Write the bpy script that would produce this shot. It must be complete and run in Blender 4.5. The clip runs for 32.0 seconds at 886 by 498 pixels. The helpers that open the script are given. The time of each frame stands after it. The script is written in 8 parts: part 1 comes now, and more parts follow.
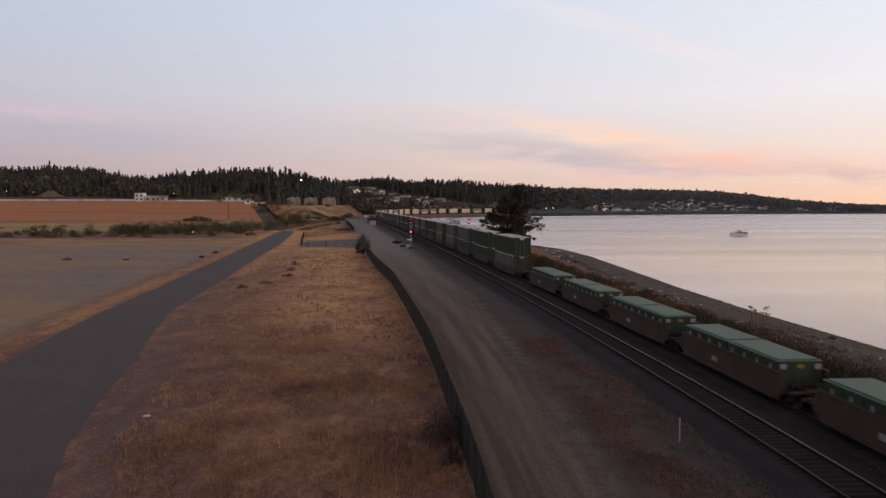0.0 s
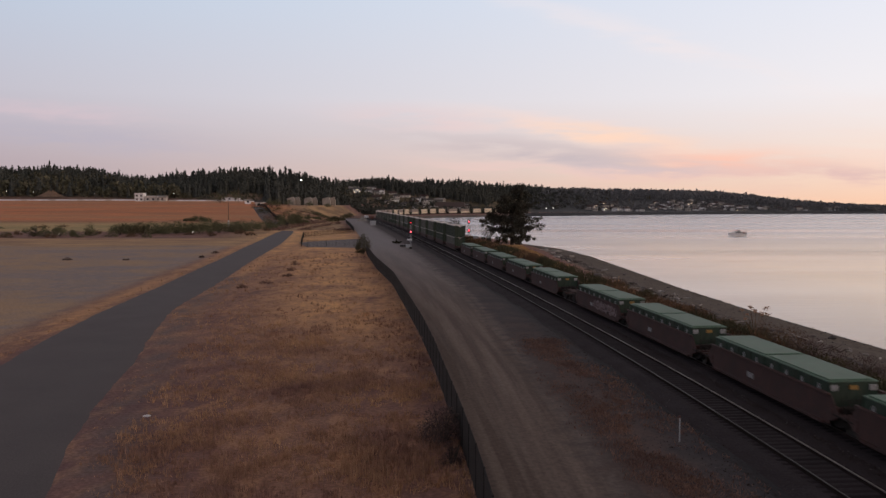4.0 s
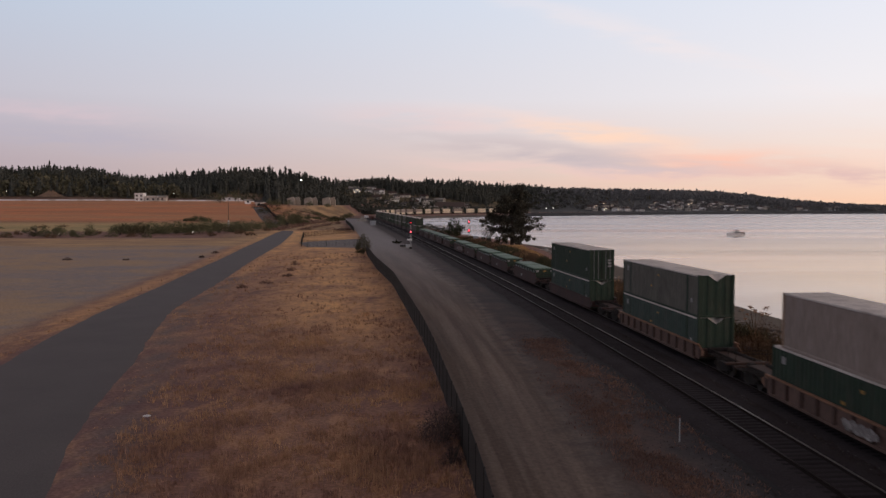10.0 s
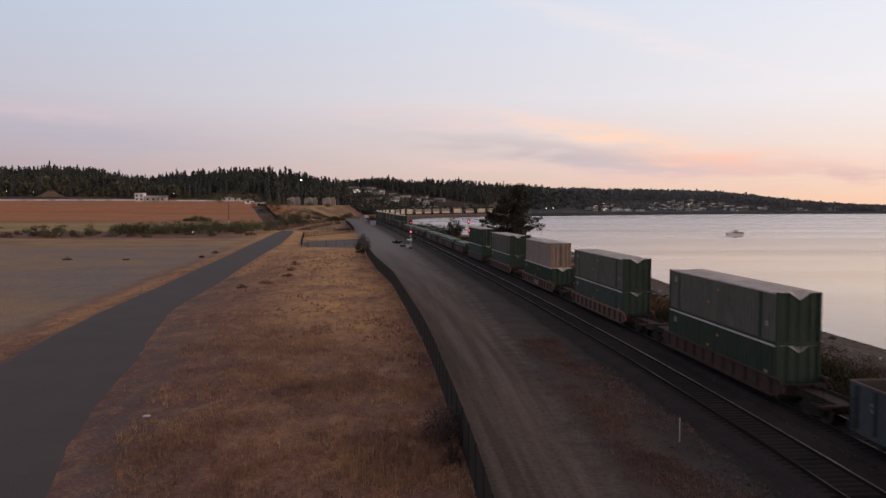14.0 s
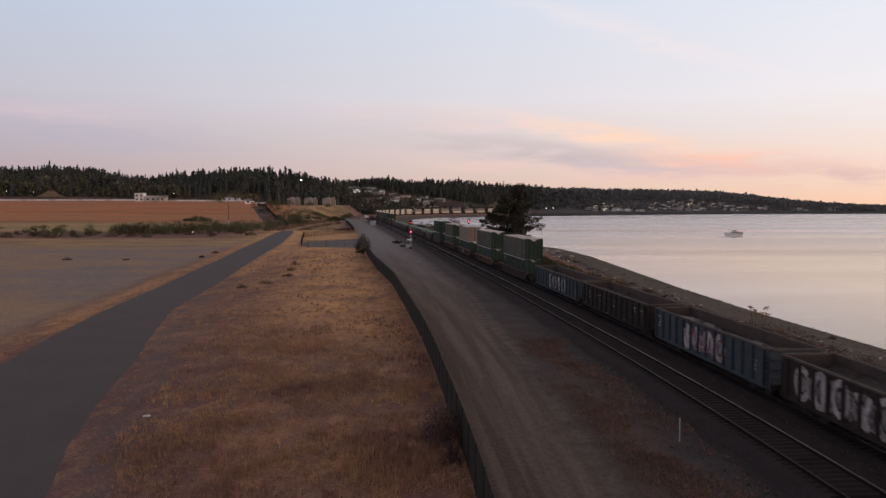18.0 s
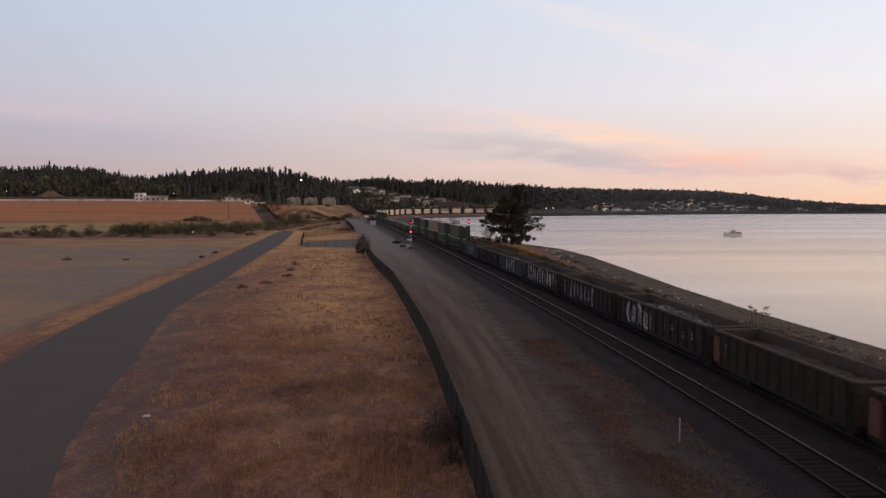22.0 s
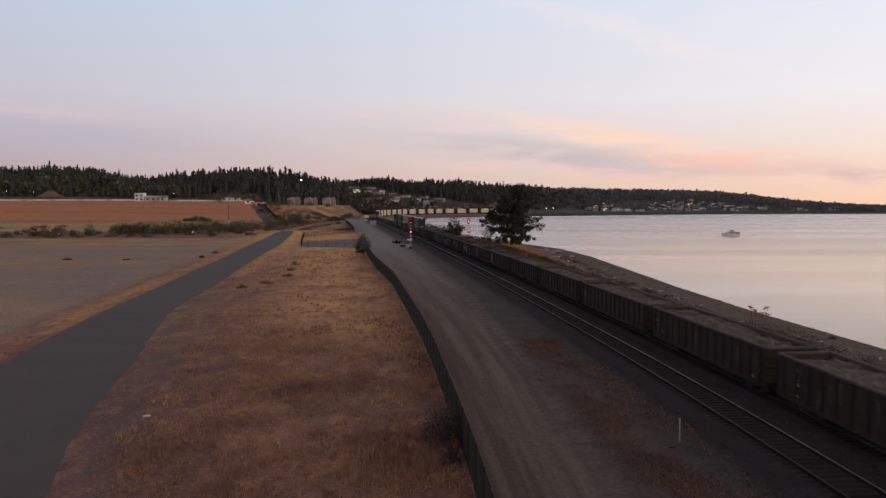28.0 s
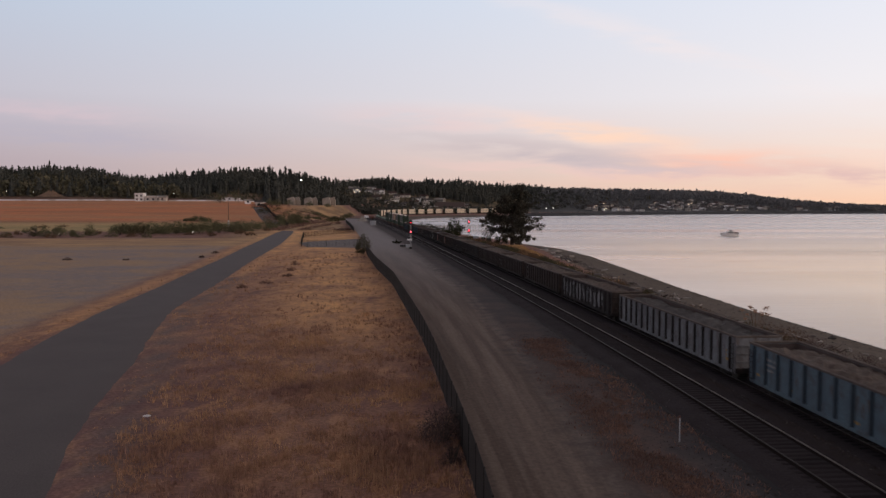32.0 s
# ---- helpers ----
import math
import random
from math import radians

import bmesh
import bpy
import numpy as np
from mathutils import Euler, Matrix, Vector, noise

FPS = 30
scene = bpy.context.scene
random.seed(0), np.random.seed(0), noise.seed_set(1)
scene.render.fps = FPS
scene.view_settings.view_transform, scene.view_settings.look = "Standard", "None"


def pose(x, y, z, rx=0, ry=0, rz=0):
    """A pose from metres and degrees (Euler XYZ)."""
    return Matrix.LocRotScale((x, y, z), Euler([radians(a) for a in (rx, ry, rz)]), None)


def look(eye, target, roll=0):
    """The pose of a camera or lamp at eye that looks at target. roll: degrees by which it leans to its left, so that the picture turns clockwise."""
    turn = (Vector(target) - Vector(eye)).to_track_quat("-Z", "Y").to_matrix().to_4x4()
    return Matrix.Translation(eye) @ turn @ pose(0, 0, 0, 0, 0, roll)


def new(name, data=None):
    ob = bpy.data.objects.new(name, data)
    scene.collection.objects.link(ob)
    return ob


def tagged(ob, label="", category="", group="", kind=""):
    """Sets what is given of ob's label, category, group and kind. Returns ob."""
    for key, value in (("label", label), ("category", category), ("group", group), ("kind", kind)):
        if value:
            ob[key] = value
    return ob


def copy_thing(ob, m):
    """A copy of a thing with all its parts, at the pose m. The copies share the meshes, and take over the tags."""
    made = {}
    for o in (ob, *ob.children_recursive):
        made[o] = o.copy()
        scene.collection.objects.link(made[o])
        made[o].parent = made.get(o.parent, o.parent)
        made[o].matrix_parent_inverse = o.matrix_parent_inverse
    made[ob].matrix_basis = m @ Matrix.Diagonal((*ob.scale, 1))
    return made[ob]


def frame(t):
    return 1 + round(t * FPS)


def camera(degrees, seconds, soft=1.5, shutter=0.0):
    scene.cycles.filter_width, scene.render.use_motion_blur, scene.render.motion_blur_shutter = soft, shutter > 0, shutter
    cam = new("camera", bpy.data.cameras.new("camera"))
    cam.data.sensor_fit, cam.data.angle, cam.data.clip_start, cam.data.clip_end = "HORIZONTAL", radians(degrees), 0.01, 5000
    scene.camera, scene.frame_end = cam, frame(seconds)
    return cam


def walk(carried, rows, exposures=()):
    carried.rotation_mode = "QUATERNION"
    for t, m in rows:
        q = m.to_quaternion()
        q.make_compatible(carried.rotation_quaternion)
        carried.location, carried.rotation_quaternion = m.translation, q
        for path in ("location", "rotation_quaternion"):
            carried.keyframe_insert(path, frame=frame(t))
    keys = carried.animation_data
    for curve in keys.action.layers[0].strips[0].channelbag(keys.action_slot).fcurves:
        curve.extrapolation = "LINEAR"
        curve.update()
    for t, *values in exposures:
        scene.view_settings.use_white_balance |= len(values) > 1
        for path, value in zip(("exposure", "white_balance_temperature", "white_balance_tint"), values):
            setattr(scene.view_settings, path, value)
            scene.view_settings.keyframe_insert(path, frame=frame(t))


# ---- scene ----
# ---- camera: stands still on a footbridge ----
cam = camera(59.02, 32.0, soft=1.45, shutter=0.5)
EYE = (0.0, 0.0, 10.9)
STILL = pose(*EYE, 90 - 3.265, 0, 0)
walk(cam, [(0.0, STILL), (32.0, STILL)], exposures=[(0.0, 0.0), (32.0, 0.0)])


# ---- world: clear dusk sky with thin lit cloud, weak low sun ----
def lin(r, g, b):
    """Linear colour from 0..255 display values."""
    return tuple(((c / 255 + 0.055) / 1.055) ** 2.4 if c > 10 else c / 3294 for c in (r, g, b)) + (1.0,)


def ramp_node(nt, fac, stops):
    n = nt.nodes.new("ShaderNodeValToRGB")
    e = n.color_ramp.elements
    while len(e) < len(stops):
        e.new(0.5)
    for el, (p, c) in zip(e, stops):
        el.position, el.color = p, c
    nt.links.new(fac, n.inputs[0])
    return n.outputs[0]


def math_node(nt, op, a, b=None, clamp=False):
    n = nt.nodes.new("ShaderNodeMath")
    n.operation, n.use_clamp = op, clamp
    for k, v in enumerate((a, b)):
        if v is None:
            continue
        if isinstance(v, (int, float)):
            n.inputs[k].default_value = v
        else:
            nt.links.new(v, n.inputs[k])
    return n.outputs[0]


def mix_node(nt, fac, a, b, mode="MIX"):
    n = nt.nodes.new("ShaderNodeMix")
    n.data_type, n.blend_type = "RGBA", mode
    for k, v in ((0, fac), (6, a), (7, b)):
        if isinstance(v, (int, float)):
            n.inputs[k].default_value = v
        elif isinstance(v, tuple):
            n.inputs[k].default_value = v if len(v) == 4 else v + (1.0,)
        else:
            nt.links.new(v, n.inputs[k])
    return n.outputs[2]


def make_world():
    w = bpy.data.worlds.new("dusk_sky")
    scene.world = w
    w.use_nodes = True
    nt = w.node_tree
    nt.nodes.clear()
    tc = nt.nodes.new("ShaderNodeTexCoord")
    sep = nt.nodes.new("ShaderNodeSeparateXYZ")
    nt.links.new(tc.outputs["Generated"], sep.inputs[0])
    x, y, z = sep.outputs
    el = math_node(nt, "MULTIPLY", math_node(nt, "MAXIMUM", z, 0.0), 1.0)
    # west is to the right of the view
    west = math_node(nt, "MULTIPLY_ADD", x, 1.0)
    west.node.inputs[2].default_value = 0.5
    west.node.use_clamp = True
    cool = ramp_node(nt, el, [(0.0, lin(176, 158, 163)), (0.05, lin(184, 169, 177)), (0.13, lin(196, 193, 205)),
                              (0.26, lin(189, 204, 224)), (0.36, lin(176, 174, 187)), (0.55, lin(139, 128, 131)), (1.0, lin(113, 100, 99))])
    warm = ramp_node(nt, el, [(0.0, lin(252, 206, 176)), (0.04, lin(249, 222, 204)), (0.09, lin(244, 231, 227)), (0.13, lin(243, 238, 241)),
                              (0.26, lin(230, 234, 246)), (0.36, lin(201, 196, 201)), (0.55, lin(150, 140, 141)), (1.0, lin(113, 100, 99))])
    sky = mix_node(nt, west, cool, warm)
    # clouds lie on a plane of bearing and height over the horizon
    yy = math_node(nt, "MAXIMUM", y, 0.12)
    u, v = math_node(nt, "DIVIDE", x, yy), math_node(nt, "DIVIDE", z, yy)
    cb = nt.nodes.new("ShaderNodeCombineXYZ")
    nt.links.new(u, cb.inputs[0])
    nt.links.new(v, cb.inputs[1])

    def wisps(scale, shift, detail=7.0):
        mp = nt.nodes.new("ShaderNodeMapping")
        mp.inputs["Scale"].default_value = scale
        mp.inputs["Location"].default_value = shift
        mp.inputs["Rotation"].default_value = (0.0, 0.0, radians(5))
        nt.links.new(cb.outputs[0], mp.inputs[0])
        n = nt.nodes.new("ShaderNodeTexNoise")
        n.inputs["Scale"].default_value, n.inputs["Detail"].default_value, n.inputs["Roughness"].default_value = 1.0, detail, 0.55
        nt.links.new(mp.outputs[0], n.inputs[0])
        return n.outputs[0]

    streaks, fine = wisps((5, 38, 1), (0.3, 1.1, 0)), wisps((11, 60, 1), (4.0, 2.0, 0))

    torn = math_node(nt, "ADD", v, math_node(nt, "ADD", math_node(nt, "MULTIPLY", math_node(nt, "SUBTRACT", streaks, 0.5), 0.055),
                                             math_node(nt, "MULTIPLY", math_node(nt, "SUBTRACT", fine, 0.5), 0.03)))

    def bank(u0, v0, length, thick, slope):
        """A soft long bank of cloud."""
        du = math_node(nt, "SUBTRACT", u, u0)
        dv = math_node(nt, "SUBTRACT", math_node(nt, "SUBTRACT", torn, v0), math_node(nt, "MULTIPLY", du, slope))
        r = math_node(nt, "ADD", math_node(nt, "POWER", math_node(nt, "ABSOLUTE", math_node(nt, "DIVIDE", du, length)), 2.0),
                      math_node(nt, "POWER", math_node(nt, "ABSOLUTE", math_node(nt, "DIVIDE", dv, thick)), 2.0))
        g = math_node(nt, "POWER", 2.718, math_node(nt, "MULTIPLY", r, -1.0))
        w = math_node(nt, "ADD", math_node(nt, "MULTIPLY", streaks, 0.65), math_node(nt, "MULTIPLY", fine, 0.35))
        return math_node(nt, "MULTIPLY", g, ramp_node(nt, w, [(0.3, (0, 0, 0, 1)), (0.52, (1, 1, 1, 1))]))

    low = ramp_node(nt, el, [(0.0, (0.2, 0.2, 0.2, 1)), (0.05, (1, 1, 1, 1)), (0.14, (0, 0, 0, 1))])
    veil = math_node(nt, "MULTIPLY", math_node(nt, "MULTIPLY", ramp_node(nt, streaks, [(0.42, (0, 0, 0, 1)), (0.62, (1, 1, 1, 1))]), low), west)
    sky = mix_node(nt, math_node(nt, "MULTIPLY", veil, 0.14), sky, lin(255, 206, 186))
    for (u0, v0, length, thick, slope), colour, amount in (
            ((0.10, 0.108, 0.12, 0.012, -0.08), lin(250, 220, 212), 0.4), ((0.21, 0.090, 0.11, 0.010, -0.12), lin(255, 218, 196), 0.95),
            ((0.37, 0.054, 0.13, 0.015, -0.05), lin(255, 200, 180), 1.0), ((0.30, 0.040, 0.12, 0.009, -0.02), lin(252, 200, 182), 0.6),
            ((0.14, 0.065, 0.17, 0.013, -0.11), lin(202, 188, 192), 1.0), ((0.25, 0.047, 0.12, 0.008, -0.05), lin(214, 194, 197), 0.7),
            ((0.50, 0.040, 0.12, 0.010, -0.02), lin(224, 190, 187), 0.85), ((0.10, 0.047, 0.12, 0.006, -0.05), lin(238, 204, 198), 0.6),
            ((0.56, 0.060, 0.10, 0.008, -0.03), lin(250, 212, 200), 0.5), ((-0.5, 0.118, 0.14, 0.012, -0.06), lin(222, 196, 204), 0.45),
            ((-0.46, 0.088, 0.17, 0.016, -0.08), lin(180, 176, 194), 0.55), ((-0.03, 0.110, 0.10, 0.010, -0.08), lin(234, 204, 204), 0.5),
            ((0.26, 0.21, 0.2, 0.012, -0.3), lin(248, 232, 230), 0.4)):
        sky = mix_node(nt, math_node(nt, "MULTIPLY", bank(u0, v0, length, thick, slope), amount), sky, colour)
    ns_sky = nt.nodes.new("ShaderNodeTexSky")
    ns_sky.sky_type, ns_sky.sun_disc = "NISHITA", False
    ns_sky.sun_elevation, ns_sky.sun_rotation = radians(3.0), radians(101.0)
    sky = mix_node(nt, 0.005, sky, ns_sky.outputs[0], "ADD")
    bg = nt.nodes.new("ShaderNodeBackground")
    bg.inputs[1].default_value = 1.0
    nt.links.new(sky, bg.inputs[0])
    out = nt.nodes.new("ShaderNodeOutputWorld")
    nt.links.new(bg.outputs[0], out.inputs[0])


make_world()
sun = new("sun", bpy.data.lights.new("sun", "SUN"))
sun.data.energy, sun.data.angle, sun.data.color = 0.9, radians(20), (1.0, 0.72, 0.52)
sun.matrix_basis = look((300, -60, 20), (0, 0, 0))


# ---- materials ----
def material(name, a, b, rough=0.8, metal=0.0, scale=1.0, fine=30.0, bump=0.3, spread=0.5, dirt=None, dirt_amount=0.4,
             dist=0.02, island=0.0, stretch=(1, 1, 1), coat=0.0, spec=0.5):
    """Two colours mixed by coarse noise, fine grain, an optional dirt layer, and bump."""
    m = bpy.data.materials.new(name)
    m.use_nodes = True
    nt = m.node_tree
    bs = nt.nodes["Principled BSDF"]
    tc = nt.nodes.new("ShaderNodeTexCoord")
    mp = nt.nodes.new("ShaderNodeMapping")
    mp.inputs["Scale"].default_value = stretch
    nt.links.new(tc.outputs["Object"], mp.inputs[0])

    def noise_at(s, detail, rough_=0.55):
        n = nt.nodes.new("ShaderNodeTexNoise")
        n.inputs["Scale"].default_value, n.inputs["Detail"].default_value, n.inputs["Roughness"].default_value = s, detail, rough_
        nt.links.new(mp.outputs[0], n.inputs[0])
        return n.outputs[0]

    big, small = noise_at(scale, 5), noise_at(fine, 3)
    lo, hi = 0.5 - 0.25 * spread, 0.5 + 0.25 * spread
    f = ramp_node(nt, big, [(max(lo - 0.05, 0), (0, 0, 0, 1)), (min(hi + 0.05, 1), (1, 1, 1, 1))])
    col = mix_node(nt, f, tuple(a), tuple(b))
    g = ramp_node(nt, small, [(0.3, (0.72, 0.72, 0.72, 1)), (0.7, (1.25, 1.25, 1.25, 1))])
    col = mix_node(nt, 1.0, col, g, "MULTIPLY")
    if dirt:
        d = ramp_node(nt, noise_at(scale * 2.7, 6, 0.65), [(0.48, (0, 0, 0, 1)), (0.68, (1, 1, 1, 1))])
        col = mix_node(nt, math_node(nt, "MULTIPLY", d, dirt_amount), col, tuple(dirt))
    if island:
        oi = nt.nodes.new("ShaderNodeObjectInfo")
        ge = nt.nodes.new("ShaderNodeNewGeometry")
        r = math_node(nt, "FRACT", math_node(nt, "ADD", oi.outputs["Random"], ge.outputs["Random Per Island"]))
        v = math_node(nt, "MULTIPLY_ADD", r, 2 * island)
        v.node.inputs[2].default_value = 1 - island
        col = mix_node(nt, 1.0, col, v, "MULTIPLY")
    nt.links.new(col, bs.inputs["Base Color"])
    rr = math_node(nt, "MULTIPLY_ADD", small, 0.25)
    rr.node.inputs[2].default_value = rough - 0.12
    rr.node.use_clamp = True
    nt.links.new(rr, bs.inputs["Roughness"])
    bs.inputs["Metallic"].default_value = metal
    bs.inputs["Specular IOR Level"].default_value = spec
    if bump:
        bp = nt.nodes.new("ShaderNodeBump")
        bp.inputs["Strength"].default_value, bp.inputs["Distance"].default_value = bump, dist
        nt.links.new(small, bp.inputs["Height"])
        nt.links.new(bp.outputs[0], bs.inputs["Normal"])
    return m


def glow(name, colour, strength):
    m = bpy.data.materials.new(name)
    m.use_nodes = True
    bs = m.node_tree.nodes["Principled BSDF"]
    bs.inputs["Base Color"].default_value = colour + (1,)
    bs.inputs["Emission Color"].default_value = colour + (1,)
    bs.inputs["Emission Strength"].default_value = strength
    return m


ASPHALT = material("asphalt", (0.081, 0.069, 0.07), (0.096, 0.082, 0.0825), 0.9, scale=0.25, fine=14, bump=0.25, dirt=(0.09, 0.08, 0.075), dirt_amount=0.3)
GRAVEL = material("packed_gravel", (0.135, 0.118, 0.112), (0.075, 0.065, 0.062), 0.95, scale=0.2, fine=6, bump=0.5, spread=0.75,
                  dirt=(0.15, 0.135, 0.13), dirt_amount=0.4, dist=0.04, stretch=(1, 0.13, 1))


def road_material():
    """Gravel with pale wheel tracks along it, passing into a dark stony verge with rusty grass."""
    m = bpy.data.materials.new("rutted_gravel")
    m.use_nodes = True
    nt = m.node_tree
    bs = nt.nodes["Principled BSDF"]
    tc = nt.nodes.new("ShaderNodeTexCoord")
    sp = nt.nodes.new("ShaderNodeSeparateXYZ")
    nt.links.new(tc.outputs["Object"], sp.inputs[0])
    at = nt.nodes.new("ShaderNodeAttribute")
    at.attribute_name = "across"
    cb = nt.nodes.new("ShaderNodeCombineXYZ")
    nt.links.new(at.outputs["Fac"], cb.inputs[0])
    nt.links.new(math_node(nt, "MULTIPLY", sp.outputs[1], 0.0045), cb.inputs[1])

    def noise_of(vec, scale, detail, rough=0.55):
        n = nt.nodes.new("ShaderNodeTexNoise")
        n.inputs["Scale"].default_value, n.inputs["Detail"].default_value, n.inputs["Roughness"].default_value = scale, detail, rough
        nt.links.new(vec, n.inputs[0])
        return n.outputs[0]

    ruts = noise_of(cb.outputs[0], 5.5, 4)
    lanes = noise_of(cb.outputs[0], 15.0, 3)
    cb2 = nt.nodes.new("ShaderNodeCombineXYZ")
    nt.links.new(at.outputs["Fac"], cb2.inputs[0])
    nt.links.new(math_node(nt, "MULTIPLY", sp.outputs[1], 0.0035), cb2.inputs[1])
    smears = noise_of(cb2.outputs[0], 7.5, 6, 0.6)
    patch, grit, clump = noise_of(tc.outputs["Object"], 0.28, 6), noise_of(tc.outputs["Object"], 5.0, 4), noise_of(tc.outputs["Object"], 0.55, 6, 0.65)
    col = mix_node(nt, ramp_node(nt, ruts, [(0.41, (0, 0, 0, 1)), (0.6, (1, 1, 1, 1))]), (0.126, 0.095, 0.08, 1), (0.194, 0.152, 0.13, 1))
    col = mix_node(nt, math_node(nt, "MULTIPLY", ramp_node(nt, lanes, [(0.5, (0, 0, 0, 1)), (0.66, (1, 1, 1, 1))]), 0.4), col, (0.206, 0.17, 0.15, 1))
    col = mix_node(nt, math_node(nt, "MULTIPLY", ramp_node(nt, smears, [(0.46, (0, 0, 0, 1)), (0.66, (1, 1, 1, 1))]), 0.45), col, (0.09, 0.072, 0.064, 1))
    # far gravel paled to grey, its grazing brightness put into the colour
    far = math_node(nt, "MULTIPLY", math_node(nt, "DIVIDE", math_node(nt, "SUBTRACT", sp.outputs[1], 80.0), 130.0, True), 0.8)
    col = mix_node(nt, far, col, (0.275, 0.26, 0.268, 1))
    edge = math_node(nt, "ADD", at.outputs["Fac"], math_node(nt, "MULTIPLY", math_node(nt, "SUBTRACT", clump, 0.5), 0.9))
    verge = mix_node(nt, ramp_node(nt, patch, [(0.4, (0, 0, 0, 1)), (0.6, (1, 1, 1, 1))]), (0.064, 0.0565, 0.0595, 1), (0.091, 0.073, 0.069, 1))
    col = mix_node(nt, ramp_node(nt, math_node(nt, "MULTIPLY", edge, 0.5), [(0.40, (0, 0, 0, 1)), (0.58, (1, 1, 1, 1))]), col, verge)
    belt = ramp_node(nt, math_node(nt, "MULTIPLY", edge, 0.5), [(0.5, (0, 0, 0, 1)), (0.63, (1, 1, 1, 1)), (0.74, (1, 1, 1, 1)), (0.88, (0, 0, 0, 1))])
    near = math_node(nt, "DIVIDE", math_node(nt, "SUBTRACT", 78.0, sp.outputs[1]), 30.0, True)
    rust = math_node(nt, "MULTIPLY", math_node(nt, "MULTIPLY", belt, ramp_node(nt, clump, [(0.26, (0, 0, 0, 1)), (0.74, (1, 1, 1, 1))])), near)
    col = mix_node(nt, math_node(nt, "MULTIPLY", rust, 0.8), col, (0.135, 0.083, 0.069, 1))
    col = mix_node(nt, ramp_node(nt, math_node(nt, "MULTIPLY", edge, 0.5), [(0.76, (0, 0, 0, 1)), (0.95, (1, 1, 1, 1))]), col, (0.05, 0.045, 0.05, 1))
    col = mix_node(nt, 1.0, col, ramp_node(nt, grit, [(0.3, (0.8, 0.8, 0.8, 1)), (0.7, (1.18, 1.18, 1.18, 1))]), "MULTIPLY")
    nt.links.new(col, bs.inputs["Base Color"])
    bs.inputs["Roughness"].default_value, bs.inputs["Specular IOR Level"].default_value = 0.95, 0.15
    bp = nt.nodes.new("ShaderNodeBump")
    bp.inputs["Strength"].default_value, bp.inputs["Distance"].default_value = 0.3, 0.04
    nt.links.new(grit, bp.inputs["Height"])
    nt.links.new(bp.outputs[0], bs.inputs["Normal"])
    return m


ROADMAT = road_material()


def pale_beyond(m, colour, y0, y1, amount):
    """Put far-off brightness into the colour: paler tone past a place along y."""
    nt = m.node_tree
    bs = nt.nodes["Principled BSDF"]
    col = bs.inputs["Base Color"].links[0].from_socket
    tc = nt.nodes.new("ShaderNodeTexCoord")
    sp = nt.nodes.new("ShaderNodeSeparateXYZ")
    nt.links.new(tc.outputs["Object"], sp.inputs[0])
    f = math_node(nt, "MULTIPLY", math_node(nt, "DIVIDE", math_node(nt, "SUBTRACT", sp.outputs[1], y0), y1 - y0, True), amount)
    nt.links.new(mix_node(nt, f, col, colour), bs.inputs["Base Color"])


# lane gravel carries the same far brightness in its colour
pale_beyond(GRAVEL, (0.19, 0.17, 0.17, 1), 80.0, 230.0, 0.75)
BALLAST = material("ballast_stone", (0.0365, 0.0315, 0.035), (0.05, 0.043, 0.0475), 0.95, scale=0.5, fine=9, bump=1.0, dist=0.06, dirt=(0.045, 0.036, 0.036), spec=0.08)
BALLASTPALE = material("brown_ballast_stone", (0.05, 0.04, 0.038), (0.07, 0.058, 0.055), 0.95, scale=2, fine=9, island=0.3, spec=0.1)
TIE = material("weathered_tie", (0.021, 0.0178, 0.0192), (0.027, 0.0228, 0.0245), 0.95, scale=1.5, fine=25, island=0.3, spec=0.08)
RAIL = material("worn_rail_steel", (0.5, 0.46, 0.445), (0.36, 0.33, 0.32), 0.44, 0.9, scale=0.4, fine=20, bump=0.0)
# rail steel with the train's dark reflection put into its colour
RAILSHADED = material("shaded_rail_steel", (0.09, 0.073, 0.068), (0.055, 0.045, 0.042), 0.36, 0.8, scale=0.15, fine=20, bump=0.0)
RAILWEB = material("rusty_rail_web", (0.02, 0.014, 0.0125), (0.015, 0.011, 0.01), 0.95, scale=2, spec=0.1)
FENCEPANEL = material("dark_fence_fabric", (0.026, 0.022, 0.02), (0.036, 0.031, 0.028), 0.9, scale=0.8, fine=30, spec=0.2)
FENCE = material("black_fence_mesh", (0.012, 0.012, 0.013), (0.02, 0.019, 0.018), 0.85, scale=1.2, fine=40, spec=0.2)
STEEL = material("dark_car_steel", (0.016, 0.0135, 0.0135), (0.03, 0.024, 0.022), 0.85, scale=1.0, fine=12, dirt=(0.05, 0.035, 0.028), spec=0.2)
WHEEL = material("wheel_steel", (0.03, 0.024, 0.022), (0.05, 0.04, 0.034), 0.7, 0.3, scale=3)
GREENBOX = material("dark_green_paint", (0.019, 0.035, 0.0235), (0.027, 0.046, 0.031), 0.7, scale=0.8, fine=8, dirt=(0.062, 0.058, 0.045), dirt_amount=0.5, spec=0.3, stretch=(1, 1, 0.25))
# container sides: sky glancing off the ribs is put into this grey
GREENGREY = material("sheen_greyed_green_paint", (0.15, 0.141, 0.126), (0.112, 0.108, 0.096), 0.75, scale=0.6, fine=8, dirt=(0.065, 0.064, 0.054), dirt_amount=0.45, spec=0.2, stretch=(1, 1, 0.16))
